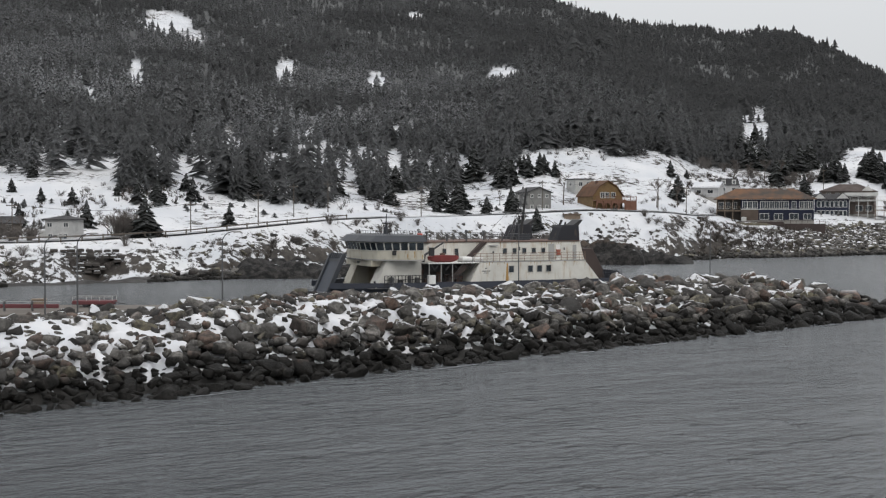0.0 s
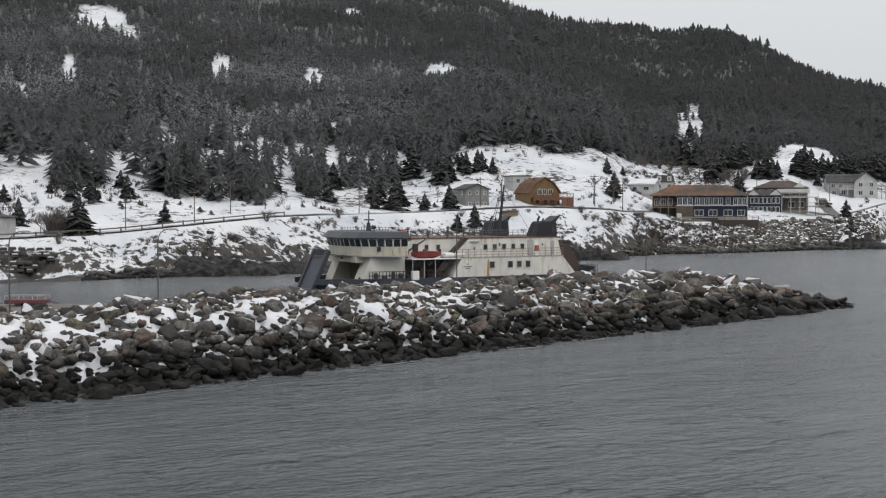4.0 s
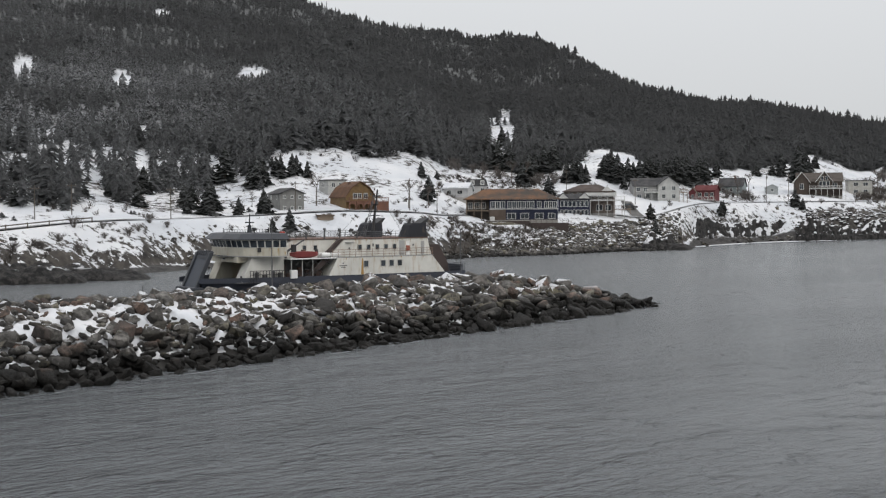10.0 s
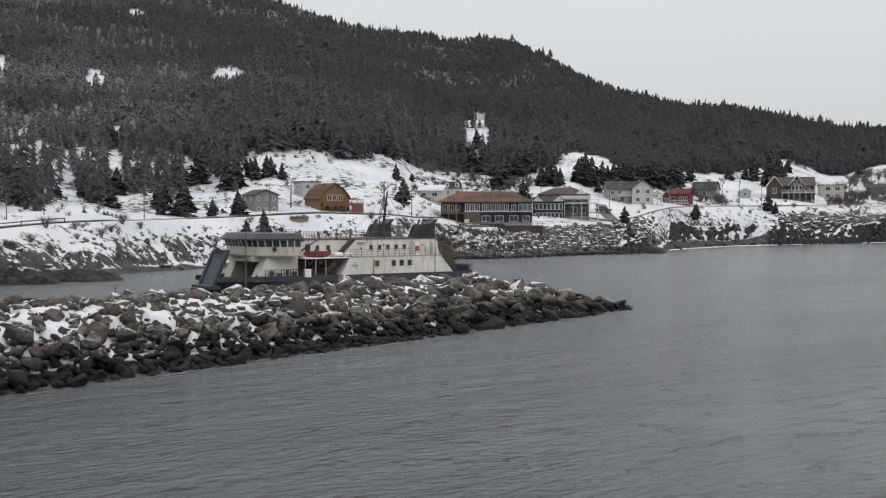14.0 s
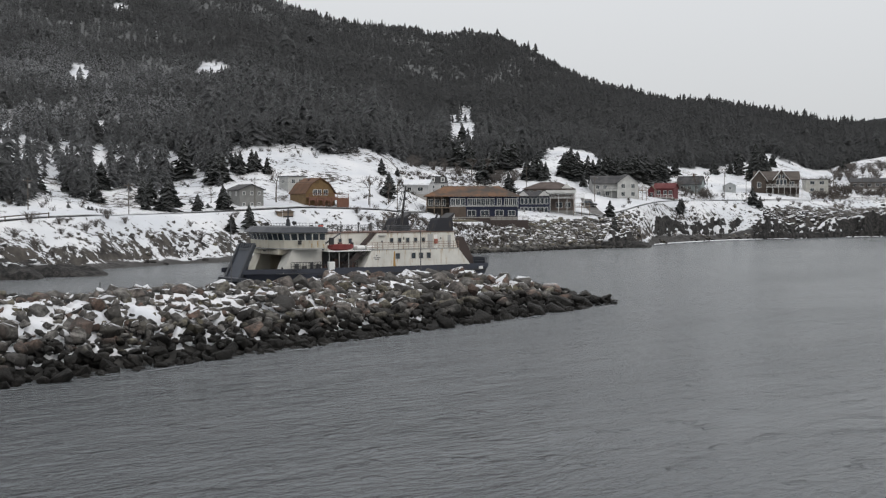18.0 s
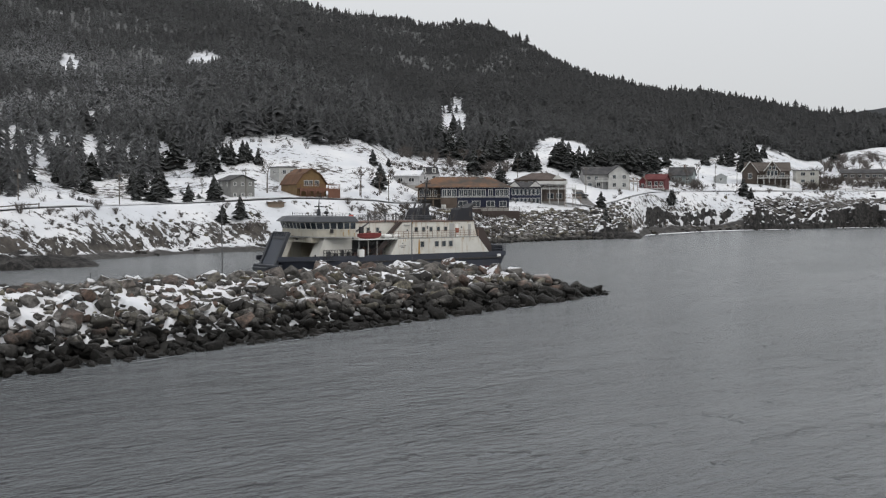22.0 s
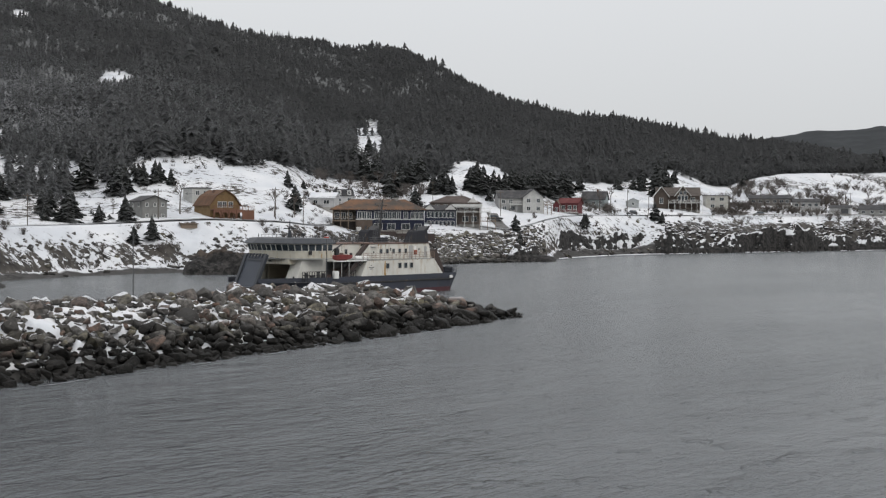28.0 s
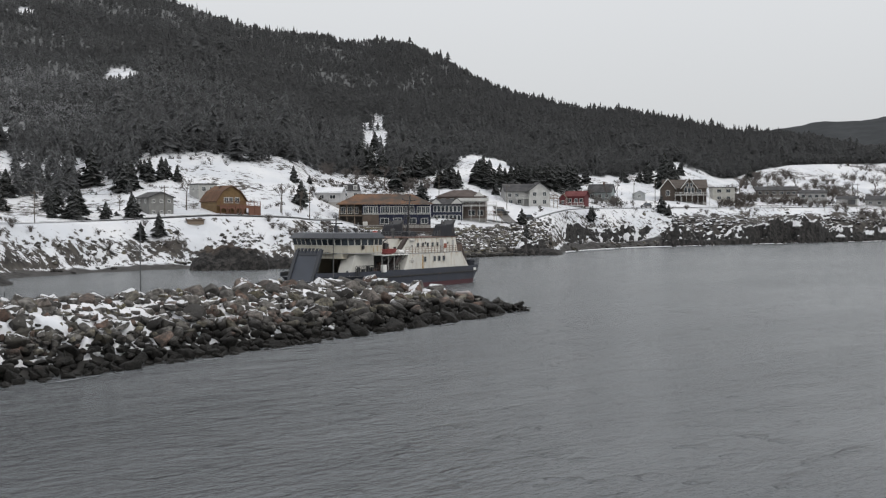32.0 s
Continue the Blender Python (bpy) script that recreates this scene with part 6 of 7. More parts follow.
def parked_car(a, r, turn, colour, label):
    p = at(a, r)
    car = thing("car", label, "car", "parked cars", pose(p.x, p.y, p.z + 0.25, 0, 0, -a + turn))
    part("body", [prism([(-2.2, 0.35), (2.2, 0.35), (2.25, 0.8), (1.3, 0.98), (-2.1, 1.0), (-2.25, 0.7)], -0.88, 0.88)], colour, car, "", 0.08)
    part("cabin", [loft([[(-1.9, -0.82, 0.98), (1.0, -0.82, 0.98), (1.0, 0.82, 0.98), (-1.9, 0.82, 0.98)], [(-1.5, -0.66, 1.55), (0.35, -0.66, 1.55), (0.35, 0.66, 1.55), (-1.5, 0.66, 1.55)]])], GLASS, car, "", 0.05)
    part("roof", [box((-1.5, -0.66, 1.55), (0.35, 0.66, 1.6))], colour, car)
    for x in (-1.4, 1.4):
        for y in (-0.88, 0.88):
            wheel = part("wheel", [rod((x, y - 0.1, 0.33), (x, y + 0.1, 0.33), 0.33, None, 14)], BLACK, car)
            part("rim", [rod((x, y - 0.12, 0.33), (x, y + 0.12, 0.33), 0.18, None, 10)], GREY, wheel)
    for y in (-0.6, 0.6):
        part("headlight", [box((2.18, y - 0.18, 0.62), (2.27, y + 0.18, 0.76))], OFFWHITE, car)
        part("tail_light", [box((-2.28, y - 0.16, 0.66), (-2.2, y + 0.16, 0.84))], RED, car)
    return car


parked_car(19.75, 362, 10, BLACK, "black car parked beside the brown house")
west_car = parked_car(-13.2, 207, 0, BLACK, "black pickup driving along the shore road")
first_car = parked_car(41.0, 580, 0, BLACK, "black car driving on the shore road")
second_car = parked_car(42.0, 590, 0, DARKGREY, "dark grey car driving behind another")


def road_pose(a):
    """On the road at a bearing, nose to the west."""
    def spot(q):
        b = float(coast_ranges(np.array([q]))[1][0]) + float(road_shift(q)) + 4.5
        return at(q, b, 0.16)
    p, q = spot(a + 0.4), spot(a - 0.4)
    m = spot(a)
    return pose(m.x, m.y, m.z, 0, 0, math.degrees(math.atan2(q.y - p.y, q.x - p.x)))


def build_driveway():
    """Cleared gravel drives that climb from the road."""
    s = Shade("wet gravel", 0.85)
    s.colour(s.mix(s.ramp(s.noise(0.8, 6, 0.7), 0.35, 0.65), (0.07, 0.067, 0.063), (0.13, 0.125, 0.12)))
    for a0, a1, r0, r1, half in ((30.55, 30.9, 482, 506, 2.6), (20.4, 19.6, 339, 372, 1.6)):
        V = []
        for k in np.linspace(0, 1, 14):
            r, a = r0 + (r1 - r0) * k, a0 + (a1 - a0) * k
            for d in (-1, 0, 1):
                V.append(at(a + d * math.degrees(half / r), r, 0.14))
        i = np.arange(14 * 3).reshape(14, 3)
        quads = np.stack([i[:-1, :-1], i[1:, :-1], i[1:, 1:], i[:-1, 1:]], -1).reshape(-1, 4)
        tagged(new("driveway", big_mesh("driveway", np.array([v[:] for v in V]), quads, s.m, True)), "cleared wet gravel driveway", "driveway", kind="structure")


build_driveway()


def crib_wall(a0, a1, label):
    """Tiers of dark timber cribbing that hold the road bank."""
    mid = (a0 + a1) / 2
    r = float(coast_ranges(np.array([mid]))[0][0]) + 6.8
    m = pose(r * math.sin(radians(mid)), r * math.cos(radians(mid)), 0, 0, 0, -mid)
    wall = thing("retaining_wall", label, "retaining wall", m=m)
    half = r * math.tan(radians((a1 - a0) / 2))
    g = random.Random(8)
    damp = painted("damp dark timber", (0.060, 0.054, 0.049), 0.85, (0.02, 0.019, 0.018), 0.7, 1.4)
    for k in range(7):
        x0, x1 = -half + 1.6 * g.random() + 0.1 * k, half - 2.2 * g.random() - 0.12 * k
        n = g.randrange(7, 12)
        for i in range(n):
            if g.random() < 0.30:
                continue
            a, b = x0 + (x1 - x0) * (i + 0.3 * g.random()) / n, x0 + (x1 - x0) * (i + 1.05) / n - 0.06
            y, z = 0.55 * k + g.uniform(-0.25, 0.25), 1.1 + 0.5 * k + g.uniform(-0.08, 0.08)
            part("timber", [box((a, y, z), (b, y + 1.6, z + g.uniform(0.26, 0.52)))], damp, wall, "", 0.07)
            if g.random() < 0.45:
                part("snow_ledge", [box((a + 0.1, y - 0.05, z + 0.42), (b - 0.15 * g.random(), y + 0.7, z + 0.46 + 0.14 * g.random()))], SNOW, wall, "snow on the ledge", 0.05)


crib_wall(-17.75, -13.9, "tiers of dark stone and timber cribbing with snowy ledges")
# ---- single trees: bearing, range, height ----
WEST = ((-17.8, 245, 2.9), (-16.5, 243, 3.3), (-13.7, 244, 5.0), (-12.8, 243, 5.2), (-15.9, 221, 5.0), (-13.4, 205, 6.6), (-16.7, 227, 2.0), (-11.3, 252, 4.9), (-9.7, 223, 3.7), (-8.5, 264, 5.4), (-8.8, 266, 4.4), (-7.6, 257, 3.8), (-9.2, 257, 2.3), (-18.1, 276, 4.0), (-19.0, 257, 2.8), (-18.7, 221, 4.3), (-11.6, 262, 3.8), (-14.6, 250, 2.4), (-3.2, 287, 2.8), (-2.4, 277, 5.1), (-2.2, 302, 6.6), (-0.4, 285, 5.6), (-0.1, 277, 6.1), (0.7, 266, 7.1), (0.9, 276, 5.7), (2.0, 274, 3.3), (3.1, 273, 5.6), (-4.7, 281, 3.3), (-3.7, 287, 3.1))
CLEARING = ((3.5, 326, 3.5), (3.7, 320, 5.0), (4.6, 322, 4.7), (4.4, 319, 5.9), (5.1, 319, 4.4), (3.9, 317, 5.9), (3.1, 311, 7.3), (2.8, 308, 8.3), (10.3, 338, 4.6), (11.0, 351, 2.6), (10.6, 312, 6.7), (3.2, 270, 5.0), (2.0, 268, 3.9), (4.3, 258, 5.0), (3.5, 256, 3.7), (2.4, 345, 5.0), (0.7, 284, 5.5), (1.4, 325, 9.5), (0.4, 329, 7.2), (-0.3, 267, 3.9))
VILLAGE = ((14.9, 380, 8.3), (16.1, 369, 6.1), (16.9, 389, 6.5), (17.2, 388, 7.2), (17.6, 386, 6.4), (17.8, 387, 5.7), (18.6, 396, 7.7), (18.9, 397, 10.1), (19.2, 396, 9.3), (19.7, 400, 7.8), (19.9, 402, 6.3), (14.0, 497, 7.8), (13.3, 429, 10.5), (15.5, 399, 7.8), (20.2, 403, 7.9), (20.7, 412, 9.0), (21.1, 412, 8.0), (21.8, 427, 9.4), (22.3, 434, 10.2), (22.8, 444, 10.4), (23.1, 459, 9.0), (23.6, 480, 7.0), (20.7, 338, 4.9), (20.9, 324, 6.3), (23.8, 386, 4.7), (27.0, 432, 6.3), (18.75, 400, 7.6), (20.45, 411, 8.0), (20.95, 418, 7.8), (21.3, 421, 7.6), (21.55, 424, 8.0), (22.05, 432, 8.2), (17.4, 394, 7.4), (15.2, 392, 8.6), (15.9, 404, 9.6), (16.3, 410, 9.8), (14.3, 405, 9.0), (13.8, 410, 10.0))
EAST = ((26.9, 511, 9.0), (27.2, 508, 10.9), (27.6, 511, 9.0), (26.4, 521, 6.4), (26.0, 522, 5.6), (25.3, 515, 6.3), (27.3, 428, 4.2), (27.1, 541, 10.6), (27.4, 535, 9.4), (26.4, 537, 7.3), (27.8, 545, 5.8), (30.9, 590, 6.3), (30.7, 581, 4.3), (19.5, 391, 4.8), (23.9, 389, 3.8), (36.6, 700, 12.0), (36.3, 689, 10.0))
BARE = ((5.5, 287, 9.2), (9.7, 295, 7.2), (10.6, 302, 5.9), (2.6, 284, 3.9), (13.7, 380, 6.5), (14.4, 381, 7.4), (15.1, 386, 7.5), (13.1, 386, 5.6), (30.4, 520, 11.4), (32.0, 531, 9.1), (32.8, 539, 9.2), (35.2, 563, 11.0), (36.1, 562, 12.3), (34.5, 565, 8.3), (24.5, 434, 7.4), (25.0, 458, 8.9), (-14.3, 207, 4.8), (-13.7, 209, 4.2), (-15.0, 210, 3.8), (-18.6, 209, 4.6), (-19.3, 208, 4.2), (-17.9, 209, 3.6), (-20.0, 207, 4.4), (-18.1, 221, 4.3), (-14.5, 214, 3.3), (-4.8, 225, 2.2))


def spruce_meshes(seed):
    """A spruce one metre high: tapered trunk, whorls of drooping ragged boughs with gaps."""
    g = np.random.default_rng(seed + 100)
    V, F = [], []
    layers = 13
    for k in range(layers):
        z = 0.07 + 0.90 * (k / layers) ** 0.93
        rad = (0.33 * (1 - k / layers) ** 0.85 + 0.012) * g.uniform(0.85, 1.12)
        count = int(9 - 3 * k / layers)
        for j in range(count):
            if g.random() < 0.2:
                continue
            t = 2 * math.pi * (j + g.uniform(-0.35, 0.35)) / count + k * 0.7
            q = rad * g.uniform(0.55, 1.3)
            c, s = math.cos(t), math.sin(t)
            w = 0.34 * q + 0.012
            droop = 0.05 + 0.16 * q
            i = len(V)
            lift = 0.055 + g.uniform(-0.01, 0.015)
            V += [(0.01 * c, 0.01 * s, z + lift), (0.55 * q * c - w * s, 0.55 * q * s + w * c, z - 0.25 * droop), (0.55 * q * c + w * s, 0.55 * q * s - w * c, z - 0.25 * droop),
                  (q * c, q * s, z - droop), (0.5 * q * c, 0.5 * q * s, z - droop - 0.015)]
            F += [(i, i + 1, i + 3), (i, i + 3, i + 2), (i + 1, i + 4, i + 3), (i + 4, i + 2, i + 3)]
    i = len(V)
    V += [(0.012, 0, 0.93), (-0.006, 0.01, 0.93), (-0.006, -0.01, 0.93), (0, 0, 1.0)]
    F += [(i, i + 1, i + 3), (i + 1, i + 2, i + 3), (i + 2, i, i + 3)]
    return solid("trunk", [rod((0, 0, -0.08), (0, 0, 0.9), 0.022, 0.006)], BARK), mesh_from("crown", V, F, NEEDLES)


def plant_spruces():
    kinds = []
    for q in range(6):
        tree = thing("spruce_tree", "dark green spruce tree standing in snow", "spruce tree", "spruces on the snowy slope")
        trunk, crown = spruce_meshes(q)
        put_part("trunk", trunk, tree, pose(0, 0, 0))
        put_part("crown", crown, tree, pose(0, 0, 0))
        kinds.append(tree)
    g = random.Random(12)
    used = set()
    for k, (a, r, h) in enumerate(WEST + CLEARING + VILLAGE + EAST):
        q = g.randrange(6) if k >= 6 else k
        p = at(a, r)
        m = Matrix.LocRotScale(p, Euler((g.uniform(-0.03, 0.03), g.uniform(-0.03, 0.03), g.uniform(0, 6.28))), None)
        tree = kinds[q]
        if q in used:
            tree = copy_thing(kinds[q], m)
        used.add(q)
        tree.matrix_basis = Matrix.LocRotScale(p, m.to_quaternion(), (h * g.uniform(1.1, 1.45), h * g.uniform(1.1, 1.45), h))


def bare_tree_mesh(seed):
    """A leafless birch or alder one metre high."""
    g = random.Random(seed)
    twigs = []

    def grow(p, way, length, r, depth):
        q = p + way * length
        twigs.append(rod(p, q, r, r * 0.7, 3 if depth else 5))
        if depth >= 4:
            return
        for _ in range(g.choice((3, 3, 4))):
            w = (way + Vector((g.uniform(-0.75, 0.75), g.uniform(-0.75, 0.75), g.uniform(-0.05, 0.5)))).normalized()
            grow(p.lerp(q, g.uniform(0.55, 1.0)), w, length * g.uniform(0.55, 0.8), r * 0.66, depth + 1)

    grow(Vector((0, 0, 0.26)), Vector((g.uniform(-0.1, 0.1), g.uniform(-0.1, 0.1), 1)).normalized(), 0.26, 0.014, 0)
    return twigs


def plant_bare_trees():
    bark = painted("grey bark", (0.11, 0.092, 0.08), 0.9, (0.08, 0.07, 0.06), 0.5)
    kinds = []
    for q in range(4):
        tree = thing("bare_tree", "leafless grey-brown tree with fine twigs", "bare tree", "leafless trees in the village")
        part("trunk", [rod((0, 0, -0.06), (0, 0, 0.27), 0.019, 0.014, 6)], bark, tree)
        part("crown", bare_tree_mesh(q), bark, tree)
        kinds.append(tree)
    g = random.Random(5)
    bushes = [(g.uniform(29.8, 37.2), g.uniform(503, 560), g.uniform(3.6, 6.5)) for _ in range(16)]
    for k, (a, r, h) in enumerate(BARE + tuple(bushes)):
        p, q = at(a, r), k % 4
        tree = kinds[q] if k < 4 else copy_thing(kinds[q], pose(*p))
        tree.matrix_basis = Matrix.LocRotScale(p, Euler((0, 0, g.uniform(0, 6.28))), (h * 1.15, h * 1.15, h))


def plant_bushes():
    """Leafless shrubs: many thin forked stems fanning out from the ground."""
    bark = painted("bush twigs", (0.125, 0.112, 0.104), 0.9, (0.075, 0.066, 0.06), 0.5)
    g = random.Random(21)
    kinds = []
    for q in range(4):
        stems = []
        for _ in range(46):
            t, out, h = g.uniform(0, 6.28), g.uniform(0.05, 0.62), g.uniform(0.55, 1.0)
            foot = Vector((0.14 * math.cos(t) * g.random(), 0.14 * math.sin(t) * g.random(), -0.05))
            mid = Vector((out * 0.55 * math.cos(t), out * 0.55 * math.sin(t), h * 0.55))
            stems.append(rod(foot, mid, 0.012, 0.009, 3))
            for _ in range(3):
                end = mid + Vector((out * 0.45 * math.cos(t) + g.uniform(-0.2, 0.2), out * 0.45 * math.sin(t) + g.uniform(-0.2, 0.2), h * g.uniform(0.25, 0.45)))
                stems.append(rod(mid, end, 0.009, 0.005, 3))
        bush = thing("bush", "leafless grey-brown bush rising from snow", "bush", "bushes round the houses")
        part("crown", stems, bark, bush)
        kinds.append(bush)
    rows = [(g.uniform(29.9, 37.3), g.uniform(500, 524), g.uniform(1.6, 3.2)) for _ in range(44)] + [(g.uniform(30.2, 37.3), g.uniform(545, 600), g.uniform(2.6, 4.4)) for _ in range(52)]
    rows += [(g.uniform(-20.5, -17.9), g.uniform(203, 213), g.uniform(1.6, 3.0)) for _ in range(14)] + [(g.uniform(23.6, 25.6), g.uniform(424, 450), g.uniform(1.8, 3.6)) for _ in range(12)]
    rows += [(g.uniform(11.2, 16.6), g.uniform(378, 396), g.uniform(2.0, 4.0)) for _ in range(18)] + [(g.uniform(-15.0, -13.5), g.uniform(207, 212), g.uniform(2.6, 4.2)) for _ in range(9)]
    for a0, a1, count in ((-8.2, -2.8, 14), (-2.8, 5.0, 7), (9.0, 12.6, 12), (-20, -9, 5), (28.0, 29.6, 6)):
        for _ in range(count):
            a = g.uniform(a0, a1)
            w, b, _, _ = (float(v[0]) for v in coast_ranges(np.array([a])))
            rows.append((a, w + (b - w) * g.uniform(0.4, 0.95), g.uniform(0.8, 2.2)))
    for k, (a, r, h) in enumerate(rows):
        p, q = at(a, r), k % 4
        bush = kinds[q] if k < 4 else copy_thing(kinds[q], pose(*p))
        bush.matrix_basis = Matrix.LocRotScale(p, Euler((0, 0, g.uniform(0, 6.28))), (h * 1.2, h * 1.2, h))


def plant_shrubs():
    """Low wind-clipped spruce and juniper, in patches on the open snow below the wood."""
    n = 5200
    a = rng.uniform(-21, 37, n)
    w, b, e, s = coast_ranges(a)
    k = rng.uniform(0.12, 1.0, n)
    r = b + (e - b) * k
    x, y = r * np.sin(np.radians(a)), r * np.cos(np.radians(a))
    share = np.clip((fractal(x, y, 11.0, 3, 19) - 0.50) * 6, 0, 1) * np.interp(a, (-21, 2, 4, 10, 12, 37), (0.75, 0.6, 0.08, 0.08, 0.25, 0.2)) * np.interp(k, (0.1, 0.3, 1), (0.4, 0.8, 1.0))
    keep = rng.uniform(0, 1, n) < share
    a, r = a[keep], r[keep]
    h = rng.uniform(0.5, 1.5, len(a))
    ob = stand_of_trees("shrubs", a, r, h, h * rng.uniform(1.6, 3.2, len(a)), [conifer_template(q + 80, 5, 9) for q in range(5)], EDGE_NEEDLES, "low dark evergreen shrubs poking out of the snow")
    tagged(ob, category="shrubs")


plant_shrubs()
plant_spruces()
plant_bare_trees()
plant_bushes()


# ---- brush, rocks and outcrops on the shore ----
def scatter_brush():
    """Leafless alder brush as sprays of thin stems, thickest behind the eastern bungalows and on the bank."""
    n = 26000
    a = rng.uniform(-24, 40, n)
    w, b, e, s = coast_ranges(a)
    k = rng.uniform(0.25, 2.0, n)
    r = np.where(k < 1, w + (b - w) * k, b + (e - b) * (k - 1))
    x, y = r * np.sin(np.radians(a)), r * np.cos(np.radians(a))
    dense = np.clip((fractal(x, y, 20.0, 3, 15) - 0.47) * 5, 0, 1) * np.interp(k, (0.25, 0.5, 0.95, 1.05, 1.25, 2.0), (0.05, 0.16, 0.12, 0.05, 0.12, 0.28))
    dense = np.where((a > 29.5) & (k > 1.12) & (k < 1.75), np.clip((fractal(x, y, 22.0, 3, 17) - 0.42) * 6, 0, 1), dense)
    dense = np.where((a > 11) & (a < 16.5) & (k > 1.55), np.maximum(dense, 0.6), dense)
    dense = np.where((a > 11.5) & (a < 16.5) & (k < 0.95), np.maximum(dense, 0.35), dense)
    dense = np.where((a < 11) & (k < 1), dense * 0.35, dense)
    keep = rng.uniform(0, 1, n) < dense
    a, r, k = a[keep], r[keep], k[keep]
    m = 22
    z = np.repeat(land_height(a, r), m)
    h = np.repeat(rng.uniform(0.5, 1.5, len(a)) * np.where((a > 28) & (k > 1), 2.2, 1.0), m) * rng.uniform(0.5, 1.1, len(z))
    x0 = np.repeat(r * np.sin(np.radians(a)), m) + rng.normal(0, 0.25, len(z))
    y0 = np.repeat(r * np.cos(np.radians(a)), m) + rng.normal(0, 0.25, len(z))
    t = rng.uniform(0, 6.28, len(z))
    out = h * rng.uniform(0.2, 0.8, len(z))
    wide = 0.04
    A = np.stack([x0 - wide * np.sin(t), y0 + wide * np.cos(t), z - 0.1], -1)
    B = np.stack([x0 + wide * np.sin(t), y0 - wide * np.cos(t), z - 0.1], -1)
    C = np.stack([x0 + out * np.cos(t), y0 + out * np.sin(t), z + h], -1)
    D = np.stack([x0 + 0.5 * out * np.cos(t), y0 + 0.5 * out * np.sin(t), z + h * 0.55], -1)
    V = np.stack([A, B, C, D], 1).reshape(-1, 3)
    i = np.arange(len(z)) * 4
    F = np.concatenate([np.stack([i, i + 1, i + 2], 1), np.stack([i, i + 3, i + 2], 1)])
    s = Shade("bare brush", 0.9, spec=0.1)
    s.colour(s.mix(s.geo.outputs["Random Per Island"], (0.045, 0.040, 0.036), (0.125, 0.108, 0.096)))
    tagged(new("brush", big_mesh("brush", V, F, s.m)), "leafless brown alder brush poking through snow", "brush", kind="stuff")


def scatter_rocks():
    """Loose stone along the bank: riprap under the blue house, boulders on the beach, broken crag to the east."""
    n = 26000
    a = rng.uniform(-24, 42, n)
    w, b, e, s = coast_ranges(a)
    k = rng.uniform(-0.01, 1.0, n)
    r = w + (b - w) * k
    x, y = r * np.sin(np.radians(a)), r * np.cos(np.radians(a))
    clump = np.clip((fractal(x, y, 9.0, 3, 25) - 0.42) * 6, 0, 1)
    share = np.interp(k, (0, 0.10, 0.3, 0.7, 1.0), (0.8, 0.5, 0.14, 0.10, 0.0)) * clump
    share = np.where((a > 12.3) & (a < 22.0), np.interp(k, (0, 0.3, 0.5, 0.85, 1.0), (1.0, 0.9, 0.8, 0.6, 0.05)) * np.where(a > 16.0, 1.0, np.where(k > 0.35, 0.12, 0.9) * clump), share)
    share = np.where(a > 27.0, np.interp(k + 0.3 * (clump - 0.5), (0, 0.24, 0.36, 0.6, 1.0), (0.5, 0.3, 0.05, 0.02, 0.0)), share)
    share = np.where((a > -4) & (a < 5), share * 0.3, share)
    share = np.where((a < -3) & (k > 0.22), share * 0.3, share)
    keep = rng.uniform(0, 1, n) < share
    a, r, k, x, y = a[keep], r[keep], k[keep], x[keep], y[keep]
    z = land_height(a, r)
    size = rng.uniform(0.4, 1.25, len(a)) * np.where(a > 27.0, 1.3, np.where((a > 15.5) & (a < 21.0), 1.35, 1.0))
    kinds = [boulder_template(q + 40) for q in range(6)]
    for name, part_of, material, label in (("shore_rocks", a <= 27.0, SHORE_STONE, "dark loose rocks and snowy riprap along the shoreline"), ("crag_rocks", a > 27.0, BLACK_CRAG, "black broken crag along the eastern shore")):
        pick, VV, FF, TT, base = np.where(part_of, rng.integers(0, 6, len(a)), -1), [], [], [], 0
        for q, (v, f) in enumerate(kinds):
            m = pick == q
            t = rng.uniform(0, 6.28, m.sum())
            c, sn = np.cos(t)[:, None], np.sin(t)[:, None]
            sx, sy, sz = size[m][:, None] * 1.25, size[m][:, None] * 0.95, size[m][:, None] * 0.8
            X = (v[None, :, 0] * c * sx - v[None, :, 1] * sn * sy) + x[m][:, None]
            Y = (v[None, :, 0] * sn * sx + v[None, :, 1] * c * sy) + y[m][:, None]
            Z = v[None, :, 2] * sz + z[m][:, None] + 0.05
            VV.append(np.stack([X, Y, Z], -1).reshape(-1, 3))
            FF.append((f[None] + (np.arange(m.sum()) * len(v))[:, None, None] + base).reshape(-1, 3))
            tone = rng.uniform(0, 1, (m.sum(), 3)) * (1.0, 0.8, 1.0)
            TT.append(np.repeat(tone, len(v), 0))
            base += m.sum() * len(v)
        me = big_mesh(name, np.concatenate(VV), np.concatenate(FF), material)
        point_colours(me, "tone", np.concatenate(TT))
        tagged(new(name, me), label, "rocks", kind="stuff")


